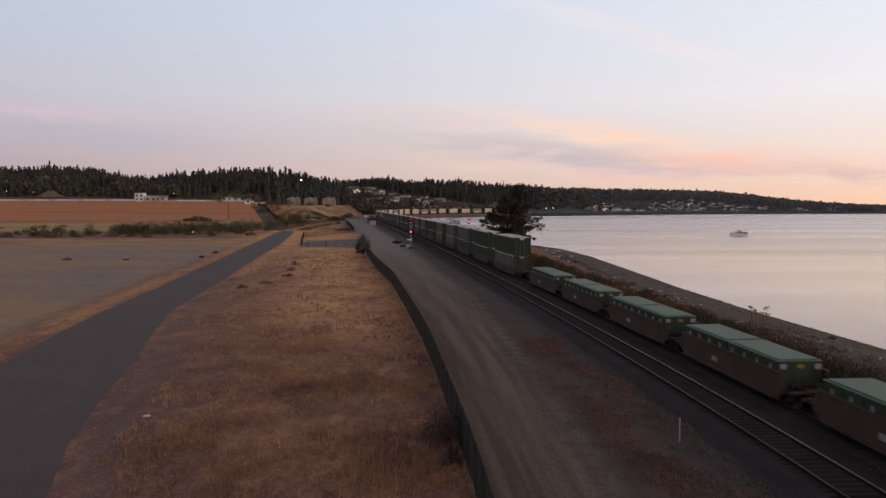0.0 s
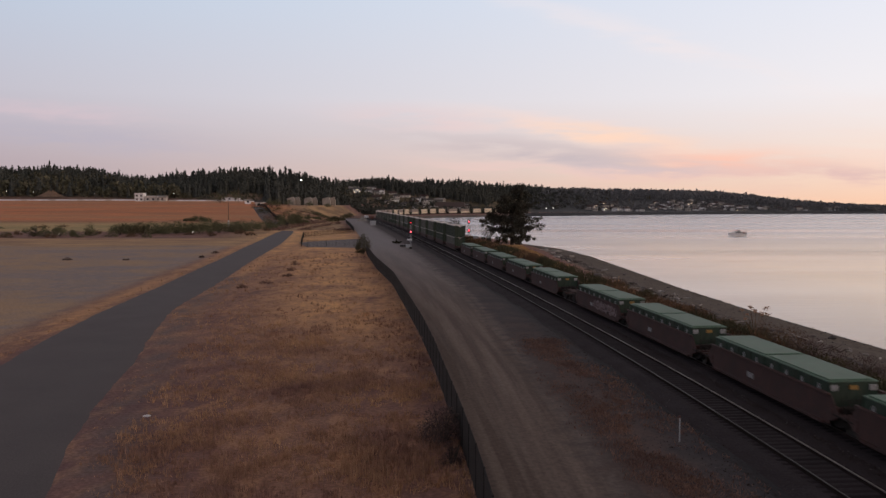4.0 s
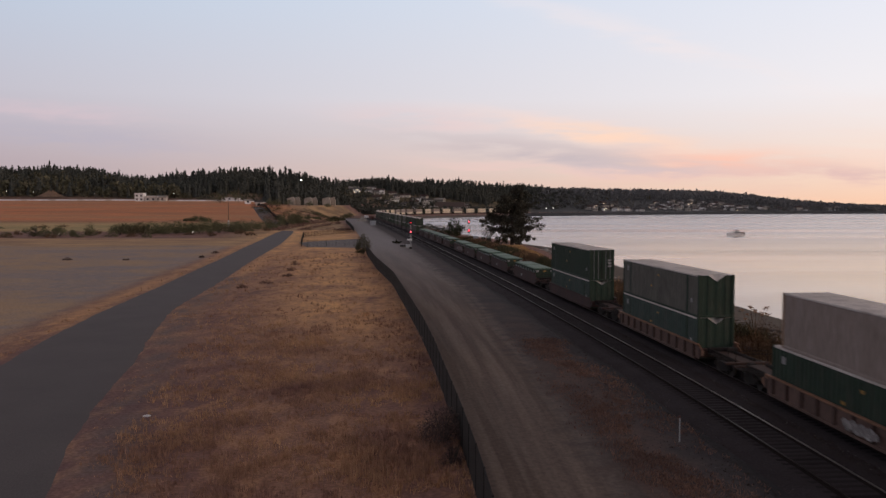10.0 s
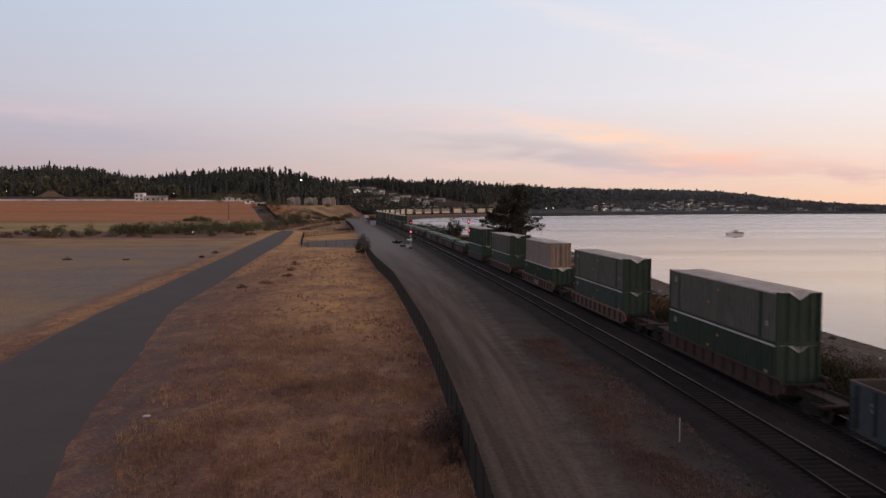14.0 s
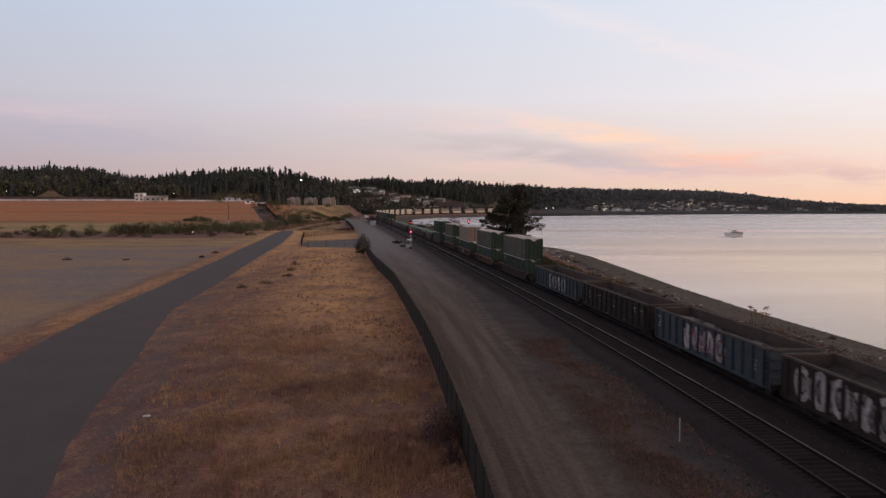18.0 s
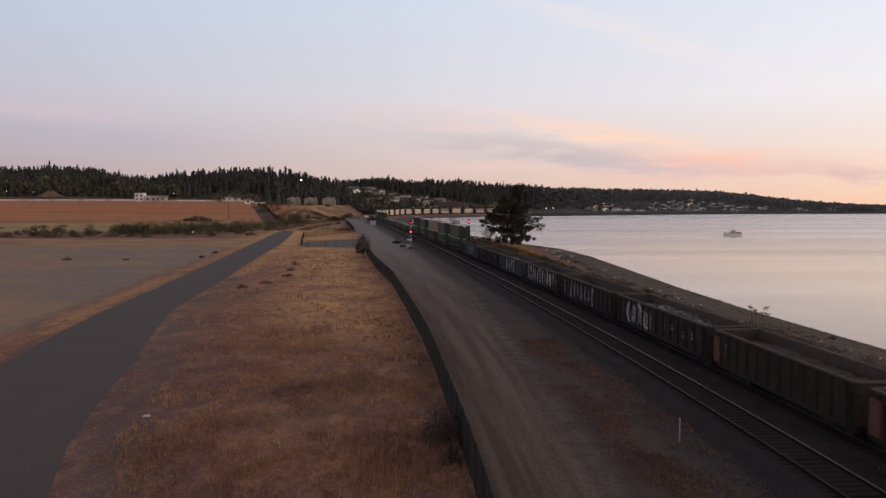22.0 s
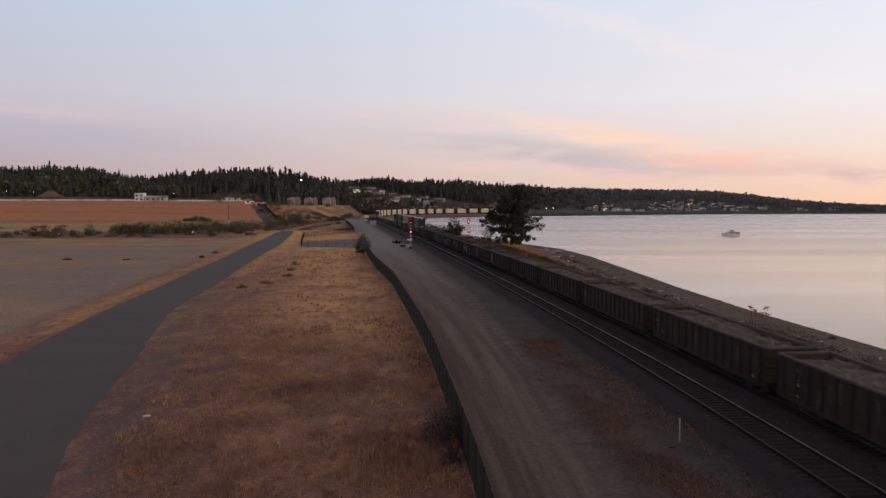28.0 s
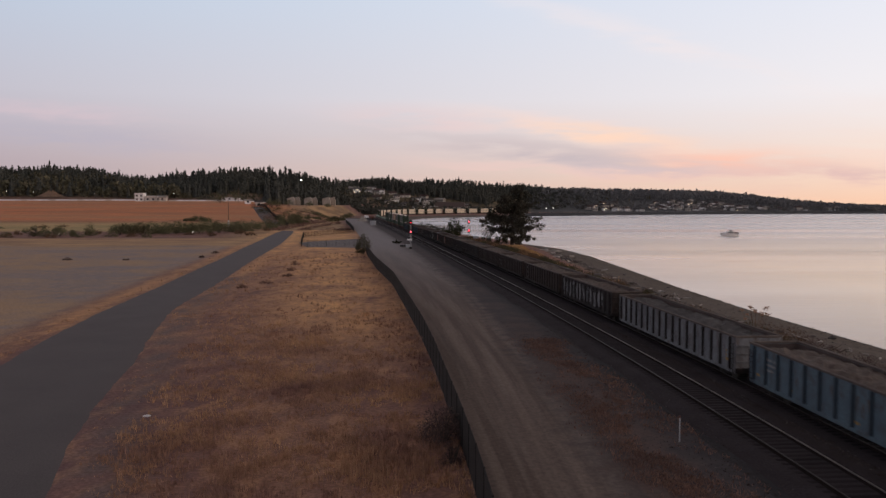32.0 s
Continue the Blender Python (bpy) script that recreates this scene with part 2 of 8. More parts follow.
GREENDULL = material("dull_olive_green_paint", (0.05, 0.062, 0.046), (0.035, 0.047, 0.034), 0.75, scale=0.6, fine=8, dirt=(0.08, 0.075, 0.062), dirt_amount=0.5, spec=0.2, stretch=(1, 1, 0.2))
# same green as the boxes, lightened in colour for reflected sky
GREENLID = material("sky_lit_green_lid", (0.1, 0.185, 0.125), (0.078, 0.15, 0.1), 0.6, scale=0.7, fine=9, dirt=(0.14, 0.16, 0.13), dirt_amount=0.5)
TEAL = material("faded_teal_paint", (0.066, 0.088, 0.079), (0.048, 0.07, 0.06), 0.75, scale=0.6, fine=8, dirt=(0.09, 0.085, 0.077), dirt_amount=0.5, spec=0.2, stretch=(1, 1, 0.2))
# steel roofs: reflected sky put into the pale colour, with some dirt
ROOFW = material("sky_bright_roof", (0.72, 0.66, 0.62), (0.54, 0.49, 0.46), 0.85, scale=0.5, fine=10, spec=0.2, dirt=(0.3, 0.25, 0.24), dirt_amount=0.5)
# pale warm paint standing for the western glow on one side
GLOWSIDE = material("dusk_lit_paint", (0.72, 0.62, 0.47), (0.6, 0.51, 0.39), 0.6, scale=0.5, fine=8)
CREAM = material("cream_paint", (0.31, 0.25, 0.225), (0.265, 0.213, 0.19), 0.7, scale=0.5, fine=10, dirt=(0.22, 0.155, 0.13), dirt_amount=0.22, stretch=(1, 1, 0.12))
TANDOOR = material("tan_doors", (0.29, 0.185, 0.12), (0.22, 0.135, 0.092), 0.65, scale=1.5, fine=10, dirt=(0.5, 0.42, 0.33), stretch=(3, 3, 0.5))
WELLYEL = material("dusty_yellow_brown_paint", (0.25, 0.118, 0.062), (0.17, 0.082, 0.05), 0.75, scale=0.9, fine=10, dirt=(0.07, 0.045, 0.035), dirt_amount=0.6)
WELLDARK = material("grimy_brown_panel", (0.072, 0.037, 0.028), (0.05, 0.029, 0.024), 0.85, scale=0.9, fine=10)
WELLPANEL = material("dusty_mauve_brown_panel", (0.15, 0.088, 0.07), (0.1, 0.06, 0.05), 0.85, scale=0.8, fine=10, dirt=(0.06, 0.04, 0.033), dirt_amount=0.5, stretch=(1, 1, 0.4))
WELLRED = material("dark_red_brown_paint", (0.064, 0.028, 0.0245), (0.043, 0.0205, 0.0185), 0.8, scale=0.7, fine=9, dirt=(0.034, 0.023, 0.022), dirt_amount=0.6)
WHITEMARK = material("white_marking", (0.34, 0.33, 0.33), (0.16, 0.155, 0.155), 0.7, scale=4, fine=20)
YELLOWMARK = material("yellow_marking", (0.36, 0.2, 0.04), (0.24, 0.13, 0.03), 0.6, scale=3, fine=20)
G_BLUE = material("faded_blue_paint", (0.098, 0.144, 0.178), (0.072, 0.108, 0.138), 0.7, scale=0.7, fine=8, dirt=(0.06, 0.045, 0.04), dirt_amount=0.6)
G_BLUEOLD = material("weathered_blue_grey_paint", (0.072, 0.091, 0.108), (0.049, 0.063, 0.077), 0.75, scale=0.8, fine=8, dirt=(0.075, 0.06, 0.053), dirt_amount=0.7, spec=0.25, stretch=(1, 1, 0.3))
G_BLUEDARK = material("grimy_dark_blue_paint", (0.035, 0.05, 0.064), (0.024, 0.034, 0.044), 0.75, scale=0.9, fine=8, dirt=(0.06, 0.05, 0.047), dirt_amount=0.6, spec=0.25, stretch=(1, 1, 0.3))
G_BLACK = material("black_hopper_paint", (0.0155, 0.0125, 0.0125), (0.025, 0.0195, 0.019), 0.75, scale=0.9, fine=8, dirt=(0.075, 0.054, 0.048), dirt_amount=0.6, spec=0.25, stretch=(1, 1, 0.3))
G_BROWN = material("dark_brown_paint", (0.025, 0.0175, 0.016), (0.037, 0.026, 0.0225), 0.75, scale=0.7, fine=8, dirt=(0.064, 0.043, 0.036), dirt_amount=0.5, stretch=(1, 1, 0.4), spec=0.25)
G_GREY = material("light_grey_paint", (0.215, 0.22, 0.232), (0.12, 0.124, 0.138), 0.7, scale=1.1, fine=8, dirt=(0.075, 0.05, 0.042), dirt_amount=0.8, stretch=(1, 1, 0.35))
G_ORANGE = material("rust_orange_paint", (0.15, 0.05, 0.037), (0.1, 0.038, 0.03), 0.7, scale=1.5, fine=8, dirt=(0.04, 0.026, 0.022), dirt_amount=0.7, stretch=(1, 1, 0.4))
DUSTYRAIL = material("dusty_worn_rim", (0.12, 0.092, 0.08), (0.075, 0.058, 0.052), 0.85, scale=1.2, fine=8)
RUST = material("rusty_inside", (0.1, 0.068, 0.059), (0.064, 0.047, 0.043), 0.9, scale=0.8, fine=8)
LOADDIRT = material("dirt_load", (0.165, 0.13, 0.108), (0.085, 0.067, 0.058), 0.95, scale=0.7, fine=7, bump=1.0, dist=0.08, dirt=(0.065, 0.04, 0.034), dirt_amount=0.7)
# near-black heap that fills the darkest car interiors
LOADDARK = material("near_black_load", (0.022, 0.018, 0.017), (0.04, 0.032, 0.03), 0.95, scale=0.9, fine=7, bump=1.0, dist=0.08)
# dark scrap; pale pieces and their white glints share the second colour
LOADSCRAP = material("glint_flecked_scrap_load", (0.024, 0.024, 0.026), (0.22, 0.22, 0.235), 0.8, scale=1.1, fine=7, bump=1.0, spread=0.16, stretch=(1.6, 0.6, 1))
LOADASH = material("grey_ash_load", (0.055, 0.05, 0.05), (0.1, 0.092, 0.09), 0.95, scale=0.5, fine=6, bump=0.8, dist=0.08, dirt=(0.03, 0.027, 0.027), dirt_amount=0.7)
CONCRETE = material("weathered_concrete", (0.32, 0.29, 0.26), (0.24, 0.22, 0.2), 0.9, scale=0.2, fine=4, dirt=(0.14, 0.12, 0.11))
WHITEPAINT = material("white_building_paint", (0.85, 0.83, 0.83), (0.74, 0.72, 0.72), 0.7, scale=0.3)
ROOFDARK = material("dark_shingle", (0.06, 0.055, 0.058), (0.09, 0.08, 0.08), 0.9, scale=0.5, fine=5)
WALLTAN = material("beige_siding", (0.6, 0.54, 0.49), (0.5, 0.45, 0.41), 0.85, scale=0.3, fine=5)
GLASS = material("dark_window_glass", (0.02, 0.022, 0.026), (0.03, 0.03, 0.034), 0.15, scale=0.5, bump=0)
BARK = material("bark", (0.045, 0.034, 0.028), (0.07, 0.055, 0.045), 0.95, scale=2, fine=14, bump=0.8)
NEEDLE = material("conifer_foliage", (0.042, 0.042, 0.033), (0.072, 0.062, 0.048), 0.9, scale=0.6, fine=6, island=0.4, spec=0.1)
WOODS = material("far_conifers", (0.064, 0.068, 0.064), (0.084, 0.084, 0.071), 0.95, scale=0.02, fine=0.4, island=0.1, spec=0.05)
# olive leaf colour, lightened somewhat by haze mixed into it
WOODS2 = material("far_leafy_trees", (0.098, 0.094, 0.066), (0.132, 0.117, 0.076), 0.95, scale=0.03, fine=0.4, island=0.3, spec=0.05)
# conifers across the water, with the haze put into their colour
WOODS3 = material("haze_paled_conifers", (0.132, 0.133, 0.14), (0.155, 0.152, 0.157), 0.95, scale=0.01, fine=0.3, island=0.05, spec=0.05)
FIELDSHRUB = material("grey_olive_shrub", (0.098, 0.102, 0.058), (0.135, 0.128, 0.072), 0.95, scale=0.5, fine=5, island=0.3, spec=0.1)
BUSH = material("olive_brush", (0.056, 0.054, 0.032), (0.09, 0.079, 0.045), 0.95, scale=0.5, fine=5, island=0.4, spec=0.1)
BUSHDARK = material("dark_brush", (0.022, 0.026, 0.014), (0.034, 0.034, 0.018), 0.95, scale=0.5, fine=5, island=0.4, spec=0.1)
DRYSTEM = material("dry_grass_blades", (0.245, 0.138, 0.116), (0.57, 0.345, 0.19), 0.95, scale=0.16, fine=3, island=0.18, spec=0.1, spread=0.5)
DRYBRUSH = material("rusty_dry_brush", (0.17, 0.1, 0.06), (0.095, 0.064, 0.043), 0.95, scale=0.3, fine=3, island=0.45, spec=0.1)
DRYDARK = material("withered_shrub", (0.135, 0.095, 0.086), (0.095, 0.069, 0.065), 0.95, scale=0.8, fine=5, island=0.2, spec=0.1)
VERGEGRASS = material("rusty_verge_grass", (0.27, 0.16, 0.122), (0.16, 0.1, 0.085), 0.95, scale=0.4, fine=3, island=0.35, spec=0.1)
DRIFT = material("bleached_driftwood", (0.17, 0.145, 0.132), (0.105, 0.09, 0.083), 0.9, scale=1, fine=8, island=0.35)
DRIFTPALE = material("pale_driftwood", (0.46, 0.42, 0.39), (0.34, 0.31, 0.29), 0.9, scale=1, fine=8, island=0.25)
ROCK = material("shore_rock", (0.11, 0.1, 0.1), (0.07, 0.064, 0.062), 0.95, scale=1, fine=7, island=0.4)
GALV = material("galvanised_steel", (0.4, 0.4, 0.41), (0.32, 0.32, 0.33), 0.45, 0.7, scale=3)
SILVER = material("silver_cabinet_paint", (0.42, 0.42, 0.43), (0.36, 0.36, 0.37), 0.5, scale=1.5)
MASTBLACK = material("black_mast_paint", (0.018, 0.018, 0.019), (0.025, 0.024, 0.024), 0.6, scale=2)
POLEWOOD = material("pole_wood", (0.13, 0.09, 0.065), (0.1, 0.07, 0.05), 0.95, scale=2)
REDLAMP = glow("red_signal_lamp", (1.0, 0.085, 0.115), 7.0)
REDLAMPDIM = glow("red_signal_lamp_dim", (1.0, 0.03, 0.05), 1.6)
WHITELAMP = glow("white_street_lamp", (1.0, 0.95, 0.85), 5.0)
WARMWIN = glow("warm_lit_window", (1.0, 0.78, 0.5), 1.3)
BOATWHITE = material("white_gelcoat", (0.9, 0.89, 0.89), (0.84, 0.83, 0.83), 0.35, scale=0.8)
BOATRED = material("faded_red_canvas", (0.16, 0.06, 0.055), (0.12, 0.05, 0.048), 0.85, scale=1)
BOATBLUE = material("dark_boat_trim", (0.06, 0.065, 0.09), (0.05, 0.05, 0.07), 0.5, scale=1)


def scrawl_material(name, base, fill, second, cover=0.4):
    """Old spray paint: torn pale and tinted patches with dark outlines over a grimy flank."""
    m = material(name, base, tuple(1.5 * c for c in base), 0.75, scale=0.9, fine=9, spec=0.25)
    nt = m.node_tree
    bs = nt.nodes["Principled BSDF"]
    col = bs.inputs["Base Color"].links[0].from_socket
    tc = nt.nodes.new("ShaderNodeTexCoord")

    def noise_at(scale, stretch, shift, detail, twist):
        mp = nt.nodes.new("ShaderNodeMapping")
        mp.inputs["Scale"].default_value, mp.inputs["Location"].default_value = stretch, shift
        nt.links.new(tc.outputs["Object"], mp.inputs[0])
        n = nt.nodes.new("ShaderNodeTexNoise")
        n.inputs["Scale"].default_value, n.inputs["Detail"].default_value, n.inputs["Distortion"].default_value = scale, detail, twist
        nt.links.new(mp.outputs[0], n.inputs[0])
        return n.outputs[0]
    blots, lines, worn = noise_at(1.15, (1, 1, 0.8), (0, 0, 0), 2.5, 1.6), noise_at(2.4, (1, 1, 0.7), (3, 5, 1), 2, 2.2), noise_at(5.0, (1, 1, 0.5), (7, 1, 2), 5, 0.3)
    pale = mix_node(nt, ramp_node(nt, lines, [(0.5, (0, 0, 0, 1)), (0.56, (1, 1, 1, 1))]), tuple(fill), tuple(second))
    mask = ramp_node(nt, blots, [(cover, (0, 0, 0, 1)), (cover + 0.06, (1, 1, 1, 1))])
    mask = math_node(nt, "MULTIPLY", mask, ramp_node(nt, lines, [(0.44, (1, 1, 1, 1)), (0.47, (0.15, 0.15, 0.15, 1)), (0.5, (1, 1, 1, 1))]))
    mask = math_node(nt, "MULTIPLY", mask, ramp_node(nt, worn, [(0.35, (0.35, 0.35, 0.35, 1)), (0.6, (1, 1, 1, 1))]))
    nt.links.new(mix_node(nt, mask, col, pale), bs.inputs["Base Color"])
    return m


GRAFF = scrawl_material("pale_spray_paint", (0.022, 0.018, 0.018), (0.42, 0.39, 0.38), (0.24, 0.21, 0.21), 0.36)
GRAFFDIM = scrawl_material("faded_spray_paint", (0.02, 0.018, 0.018), (0.22, 0.212, 0.22), (0.09, 0.083, 0.09))
GRAFFBLUE = scrawl_material("pale_spray_paint_on_blue", (0.07, 0.11, 0.15), (0.34, 0.33, 0.35), (0.13, 0.15, 0.2))
GRAFFRED = scrawl_material("red_spray_paint", (0.07, 0.11, 0.15), (0.42, 0.39, 0.41), (0.36, 0.04, 0.05), 0.32)
GRAFFPINK = scrawl_material("pink_spray_paint", (0.035, 0.02, 0.019), (0.33, 0.26, 0.26), (0.15, 0.09, 0.09))
SP_WHITE = material("chalky_white_spray", (0.6, 0.55, 0.54), (0.42, 0.38, 0.38), 0.8, scale=1.2, fine=9, dirt=(0.07, 0.06, 0.058), dirt_amount=0.6)
SP_GREY = material("dull_grey_spray", (0.29, 0.275, 0.283), (0.174, 0.167, 0.174), 0.8, scale=1.2, fine=9, dirt=(0.03, 0.027, 0.027), dirt_amount=0.7)
SP_RED = material("dark_red_spray", (0.2, 0.035, 0.04), (0.13, 0.025, 0.03), 0.75, scale=1.2, fine=9)
SP_INK = material("black_spray", (0.02, 0.017, 0.018), (0.03, 0.026, 0.026), 0.75, scale=1.2, fine=9)
STROKES = {"pale_spray_paint": (SP_WHITE, SP_INK), "faded_spray_paint": (SP_GREY, SP_INK), "pale_spray_paint_on_blue": (SP_WHITE, G_BLUEDARK), "red_spray_paint": (SP_WHITE, SP_RED)}
GOLDGRASS = material("golden_bank_grass", (0.5, 0.31, 0.15), (0.33, 0.2, 0.1), 0.95, scale=0.3, fine=3, island=0.35, spec=0.1)


# ---- mesh tools ----
class Shape:
    """Collects vertices and faces for one mesh."""

    def __init__(self):
        self.v, self.f = [], []

    def add(self, vs, fs):
        n = len(self.v)
        self.v += [tuple(p) for p in vs]
        self.f += [tuple(i + n for i in q) for q in fs]
        return self

    def box(self, x0, x1, y0, y1, z0, z1, c=0.0):
        if c <= 0:
            vs = [(x, y, z) for z in (z0, z1) for y in (y0, y1) for x in (x0, x1)]
            return self.add(vs, [(0, 2, 3, 1), (4, 5, 7, 6), (0, 1, 5, 4), (2, 6, 7, 3), (0, 4, 6, 2), (1, 3, 7, 5)])
        def ring(z, i):
            a, b, d, e = x0 + i, x1 - i, y0 + i, y1 - i
            return [(a + c, d, z), (b - c, d, z), (b, d + c, z), (b, e - c, z), (b - c, e, z), (a + c, e, z), (a, e - c, z), (a, d + c, z)]
        vs = ring(z0, c) + ring(z0 + c, 0) + ring(z1 - c, 0) + ring(z1, c)
        fs = [tuple(range(7, -1, -1)), tuple(range(24, 32))]
        for k in range(3):
            fs += [(8 * k + i, 8 * k + (i + 1) % 8, 8 * k + 8 + (i + 1) % 8, 8 * k + 8 + i) for i in range(8)]
        return self.add(vs, fs)

    def tube(self, p, q, r, r2=None, n=8, caps=True):
        p, q = Vector(p), Vector(q)
        r2 = r if r2 is None else r2
        a = (q - p).normalized()
        u = a.orthogonal().normalized()
        w = a.cross(u)
        ring = [u * math.cos(2 * math.pi * i / n) + w * math.sin(2 * math.pi * i / n) for i in range(n)]
        vs = [p + d * r for d in ring] + [q + d * r2 for d in ring]
        fs = [(i, (i + 1) % n, n + (i + 1) % n, n + i) for i in range(n)]
        if caps:
            fs += [tuple(range(n - 1, -1, -1)), tuple(range(n, 2 * n))]
        return self.add(vs, fs)

    def prism(self, outline, axis, a, b):
        """outline: 2D points in the two other axes (in xyz order), swept along axis from a to b."""
        def at(p, h):
            q = list(p)
            q.insert("xyz".index(axis), h)
            return tuple(q)
        n = len(outline)
        vs = [at(p, a) for p in outline] + [at(p, b) for p in outline]
        fs = [(i, (i + 1) % n, n + (i + 1) % n, n + i) for i in range(n)] + [tuple(range(n - 1, -1, -1)), tuple(range(n, 2 * n))]
        return self.add(vs, fs)

    def blob(self, c, r, rnd, squash=(1, 1, 1), jitter=0.25):
        """An uneven lump on an octahedron split once."""
        base = [(1, 0, 0), (-1, 0, 0), (0, 1, 0), (0, -1, 0), (0, 0, 1), (0, 0, -1),
                (.7, .7, 0), (-.7, .7, 0), (.7, -.7, 0), (-.7, -.7, 0), (.7, 0, .7), (-.7, 0, .7), (0, .7, .7), (0, -.7, .7),
                (.7, 0, -.7), (-.7, 0, -.7), (0, .7, -.7), (0, -.7, -.7)]
        tri = []
        for sx, ex in ((0, 1), (1, -1)):
            for sy, ey in ((2, 1), (3, -1)):
                for sz, ez in ((4, 1), (5, -1)):
                    xy = {(1, 1): 6, (-1, 1): 7, (1, -1): 8, (-1, -1): 9}[ex, ey]
                    xz = {(1, 1): 10, (-1, 1): 11, (1, -1): 14, (-1, -1): 15}[ex, ez]
                    yz = {(1, 1): 12, (-1, 1): 13, (1, -1): 16, (-1, -1): 17}[ey, ez]
                    for t in ((sx, xy, xz), (sy, yz, xy), (sz, xz, yz), (xy, yz, xz)):
                        tri.append(t if ex * ey * ez > 0 else t[::-1])
        vs = []
        for b in base:
            k = r * (1 + jitter * (2 * rnd.random() - 1))
            vs.append((c[0] + b[0] * k * squash[0], c[1] + b[1] * k * squash[1], c[2] + b[2] * k * squash[2]))
        return self.add(vs, tri)

    def mesh(self, name, material_, smooth=False):
        me = bpy.data.meshes.new(name)
        me.from_pydata(self.v, [], self.f)
        me.materials.append(material_)
        if smooth:
            me.polygons.foreach_set("use_smooth", [True] * len(me.polygons))
        me.update()
        return me


def part(name, shape, material_, parent=None, label="", at=None, smooth=False):
    """One mesh object, under a thing or a part. shape: a Shape or a mesh already made."""
    me = shape.mesh(name, material_, smooth) if isinstance(shape, Shape) else shape
    ob = new(name, me)
    if parent is not None:
        ob.parent = parent
    if at is not None:
        ob.matrix_basis = at if isinstance(at, Matrix) else Matrix.Translation(at)
    if label:
        ob["label"] = label
    return ob


def thing(name, label, category, group="", at=None):
    ob = tagged(new(name), label, category, group)
    ob.empty_display_size = 0.3
    if at is not None:
        ob.matrix_basis = at if isinstance(at, Matrix) else Matrix.Translation(at)
    return ob


# ---- plan: shoreline, track, road and trail lines; the lie of the land ----
SHORE = np.array([(48, -3000), (46, -300), (44, 0), (42.5, 74), (40.5, 100), (39.5, 130), (39.5, 165), (39.5, 207), (37, 244), (30, 262),
                  (22, 300), (10, 360), (-4, 440), (-20, 560), (-28, 640), (-27, 720), (-12, 790), (30, 850), (95, 910), (180, 985),
                  (310, 1060), (520, 1150), (800, 1200), (1300, 1215), (4900, 1230)], float)
TRACK = [(17.6, -80), (17.3, -40), (17.2, 0), (16.4, 30), (15.6, 40), (14.8, 50), (13.8, 62), (12.2, 77), (9.0, 107), (7.2, 122), (3.1, 157),
         (-1.9, 199), (-6.9, 240), (-14, 296), (-21.5, 352), (-32.5, 432), (-45, 522), (-54, 590), (-59, 650), (-57, 715), (-43, 800),
         (-5, 890), (55, 965), (92, 1025), (108, 1095), (108, 1200), (104, 1500), (100, 1800)]
FENCELINE = [(1.85, 8), (1.75, 15), (1.56, 23.8), (1.28, 28.3), (0.99, 32.4), (0.74, 35.8), (0.1, 43.2), (-0.66, 52.5), (-1.72, 63), (-3.72, 80), (-6.75, 105), (-11.4, 133), (-16.74, 171)]
TRAIL_R = [(-9.2, 10), (-11.9, 20), (-14.15, 28.5), (-16.15, 34), (-17.65, 39.2), (-19.1, 45.3), (-20.8, 53.5), (-23.4, 63), (-27.5, 80), (-31.5, 113), (-36.5, 151), (-44.3, 216), (-57, 300), (-61.5, 322)]
TRAIL_L = [(-21, 10), (-23.6, 20), (-25.6, 28.5), (-27.6, 37.9), (-29.4, 47), (-32.5, 63), (-35.1, 80), (-39.3, 113), (-44.3, 151), (-51.8, 207), (-64.5, 300), (-66.5, 322)]
ROAD_L = FENCELINE + [(-20, 195), (-23.1, 222), (-33.6, 302), (-55.9, 458), (-80, 610)]
ROAD_R = [(6.9, 8), (6.9, 20), (6.8, 30), (6.5, 40), (6.0, 52), (5.2, 65), (4.3, 80), (2.4, 105), (-1.2, 135), (-5.5, 171), (-8.5, 195), (-12, 222), (-22.5, 302), (-44, 458), (-66, 610)]


def smooth_line(points, step=1.0, reach=30):
    """Evenly stepped points along a line with its corners rounded."""
    p = np.array(points, float)
    t = np.r_[0, np.cumsum(np.hypot(*np.diff(p, axis=0).T))]
    u = np.arange(0, t[-1], step)
    d = np.c_[np.interp(u, t, p[:, 0]), np.interp(u, t, p[:, 1])]
    n = reach
    k = np.hanning(2 * n + 1)
    k /= k.sum()
    run = np.arange(1, n + 1)[:, None]
    d = np.r_[d[:1] - run[::-1] * (d[1] - d[0]), d, d[-1:] + run * (d[-1] - d[-2])]
    return np.c_[np.convolve(d[:, 0], k, "valid"), np.convolve(d[:, 1], k, "valid")]


CENTRE = smooth_line(TRACK)


def beside(line, o):
    """A line parallel to line, o metres to its right, and the lengths along it from abeam of the camera."""
    t = np.gradient(line, axis=0)
    t /= np.hypot(*t.T)[:, None]
    q = line + np.c_[t[:, 1], -t[:, 0]] * o
    s = np.r_[0, np.cumsum(np.hypot(*np.diff(q, axis=0).T))]
    return q, s - np.interp(0, q[:, 1], s)


SPACING = 4.6
TRAINLINE, TRAIN_S = beside(CENTRE, SPACING)


def on_train_line(s):
    return np.array([np.interp(s, TRAIN_S, TRAINLINE[:, 0]), np.interp(s, TRAIN_S, TRAINLINE[:, 1])])


def smoothstep(a, b, x):
    t = np.clip((x - a) / (b - a), 0, 1)
    return t * t * (3 - 2 * t)


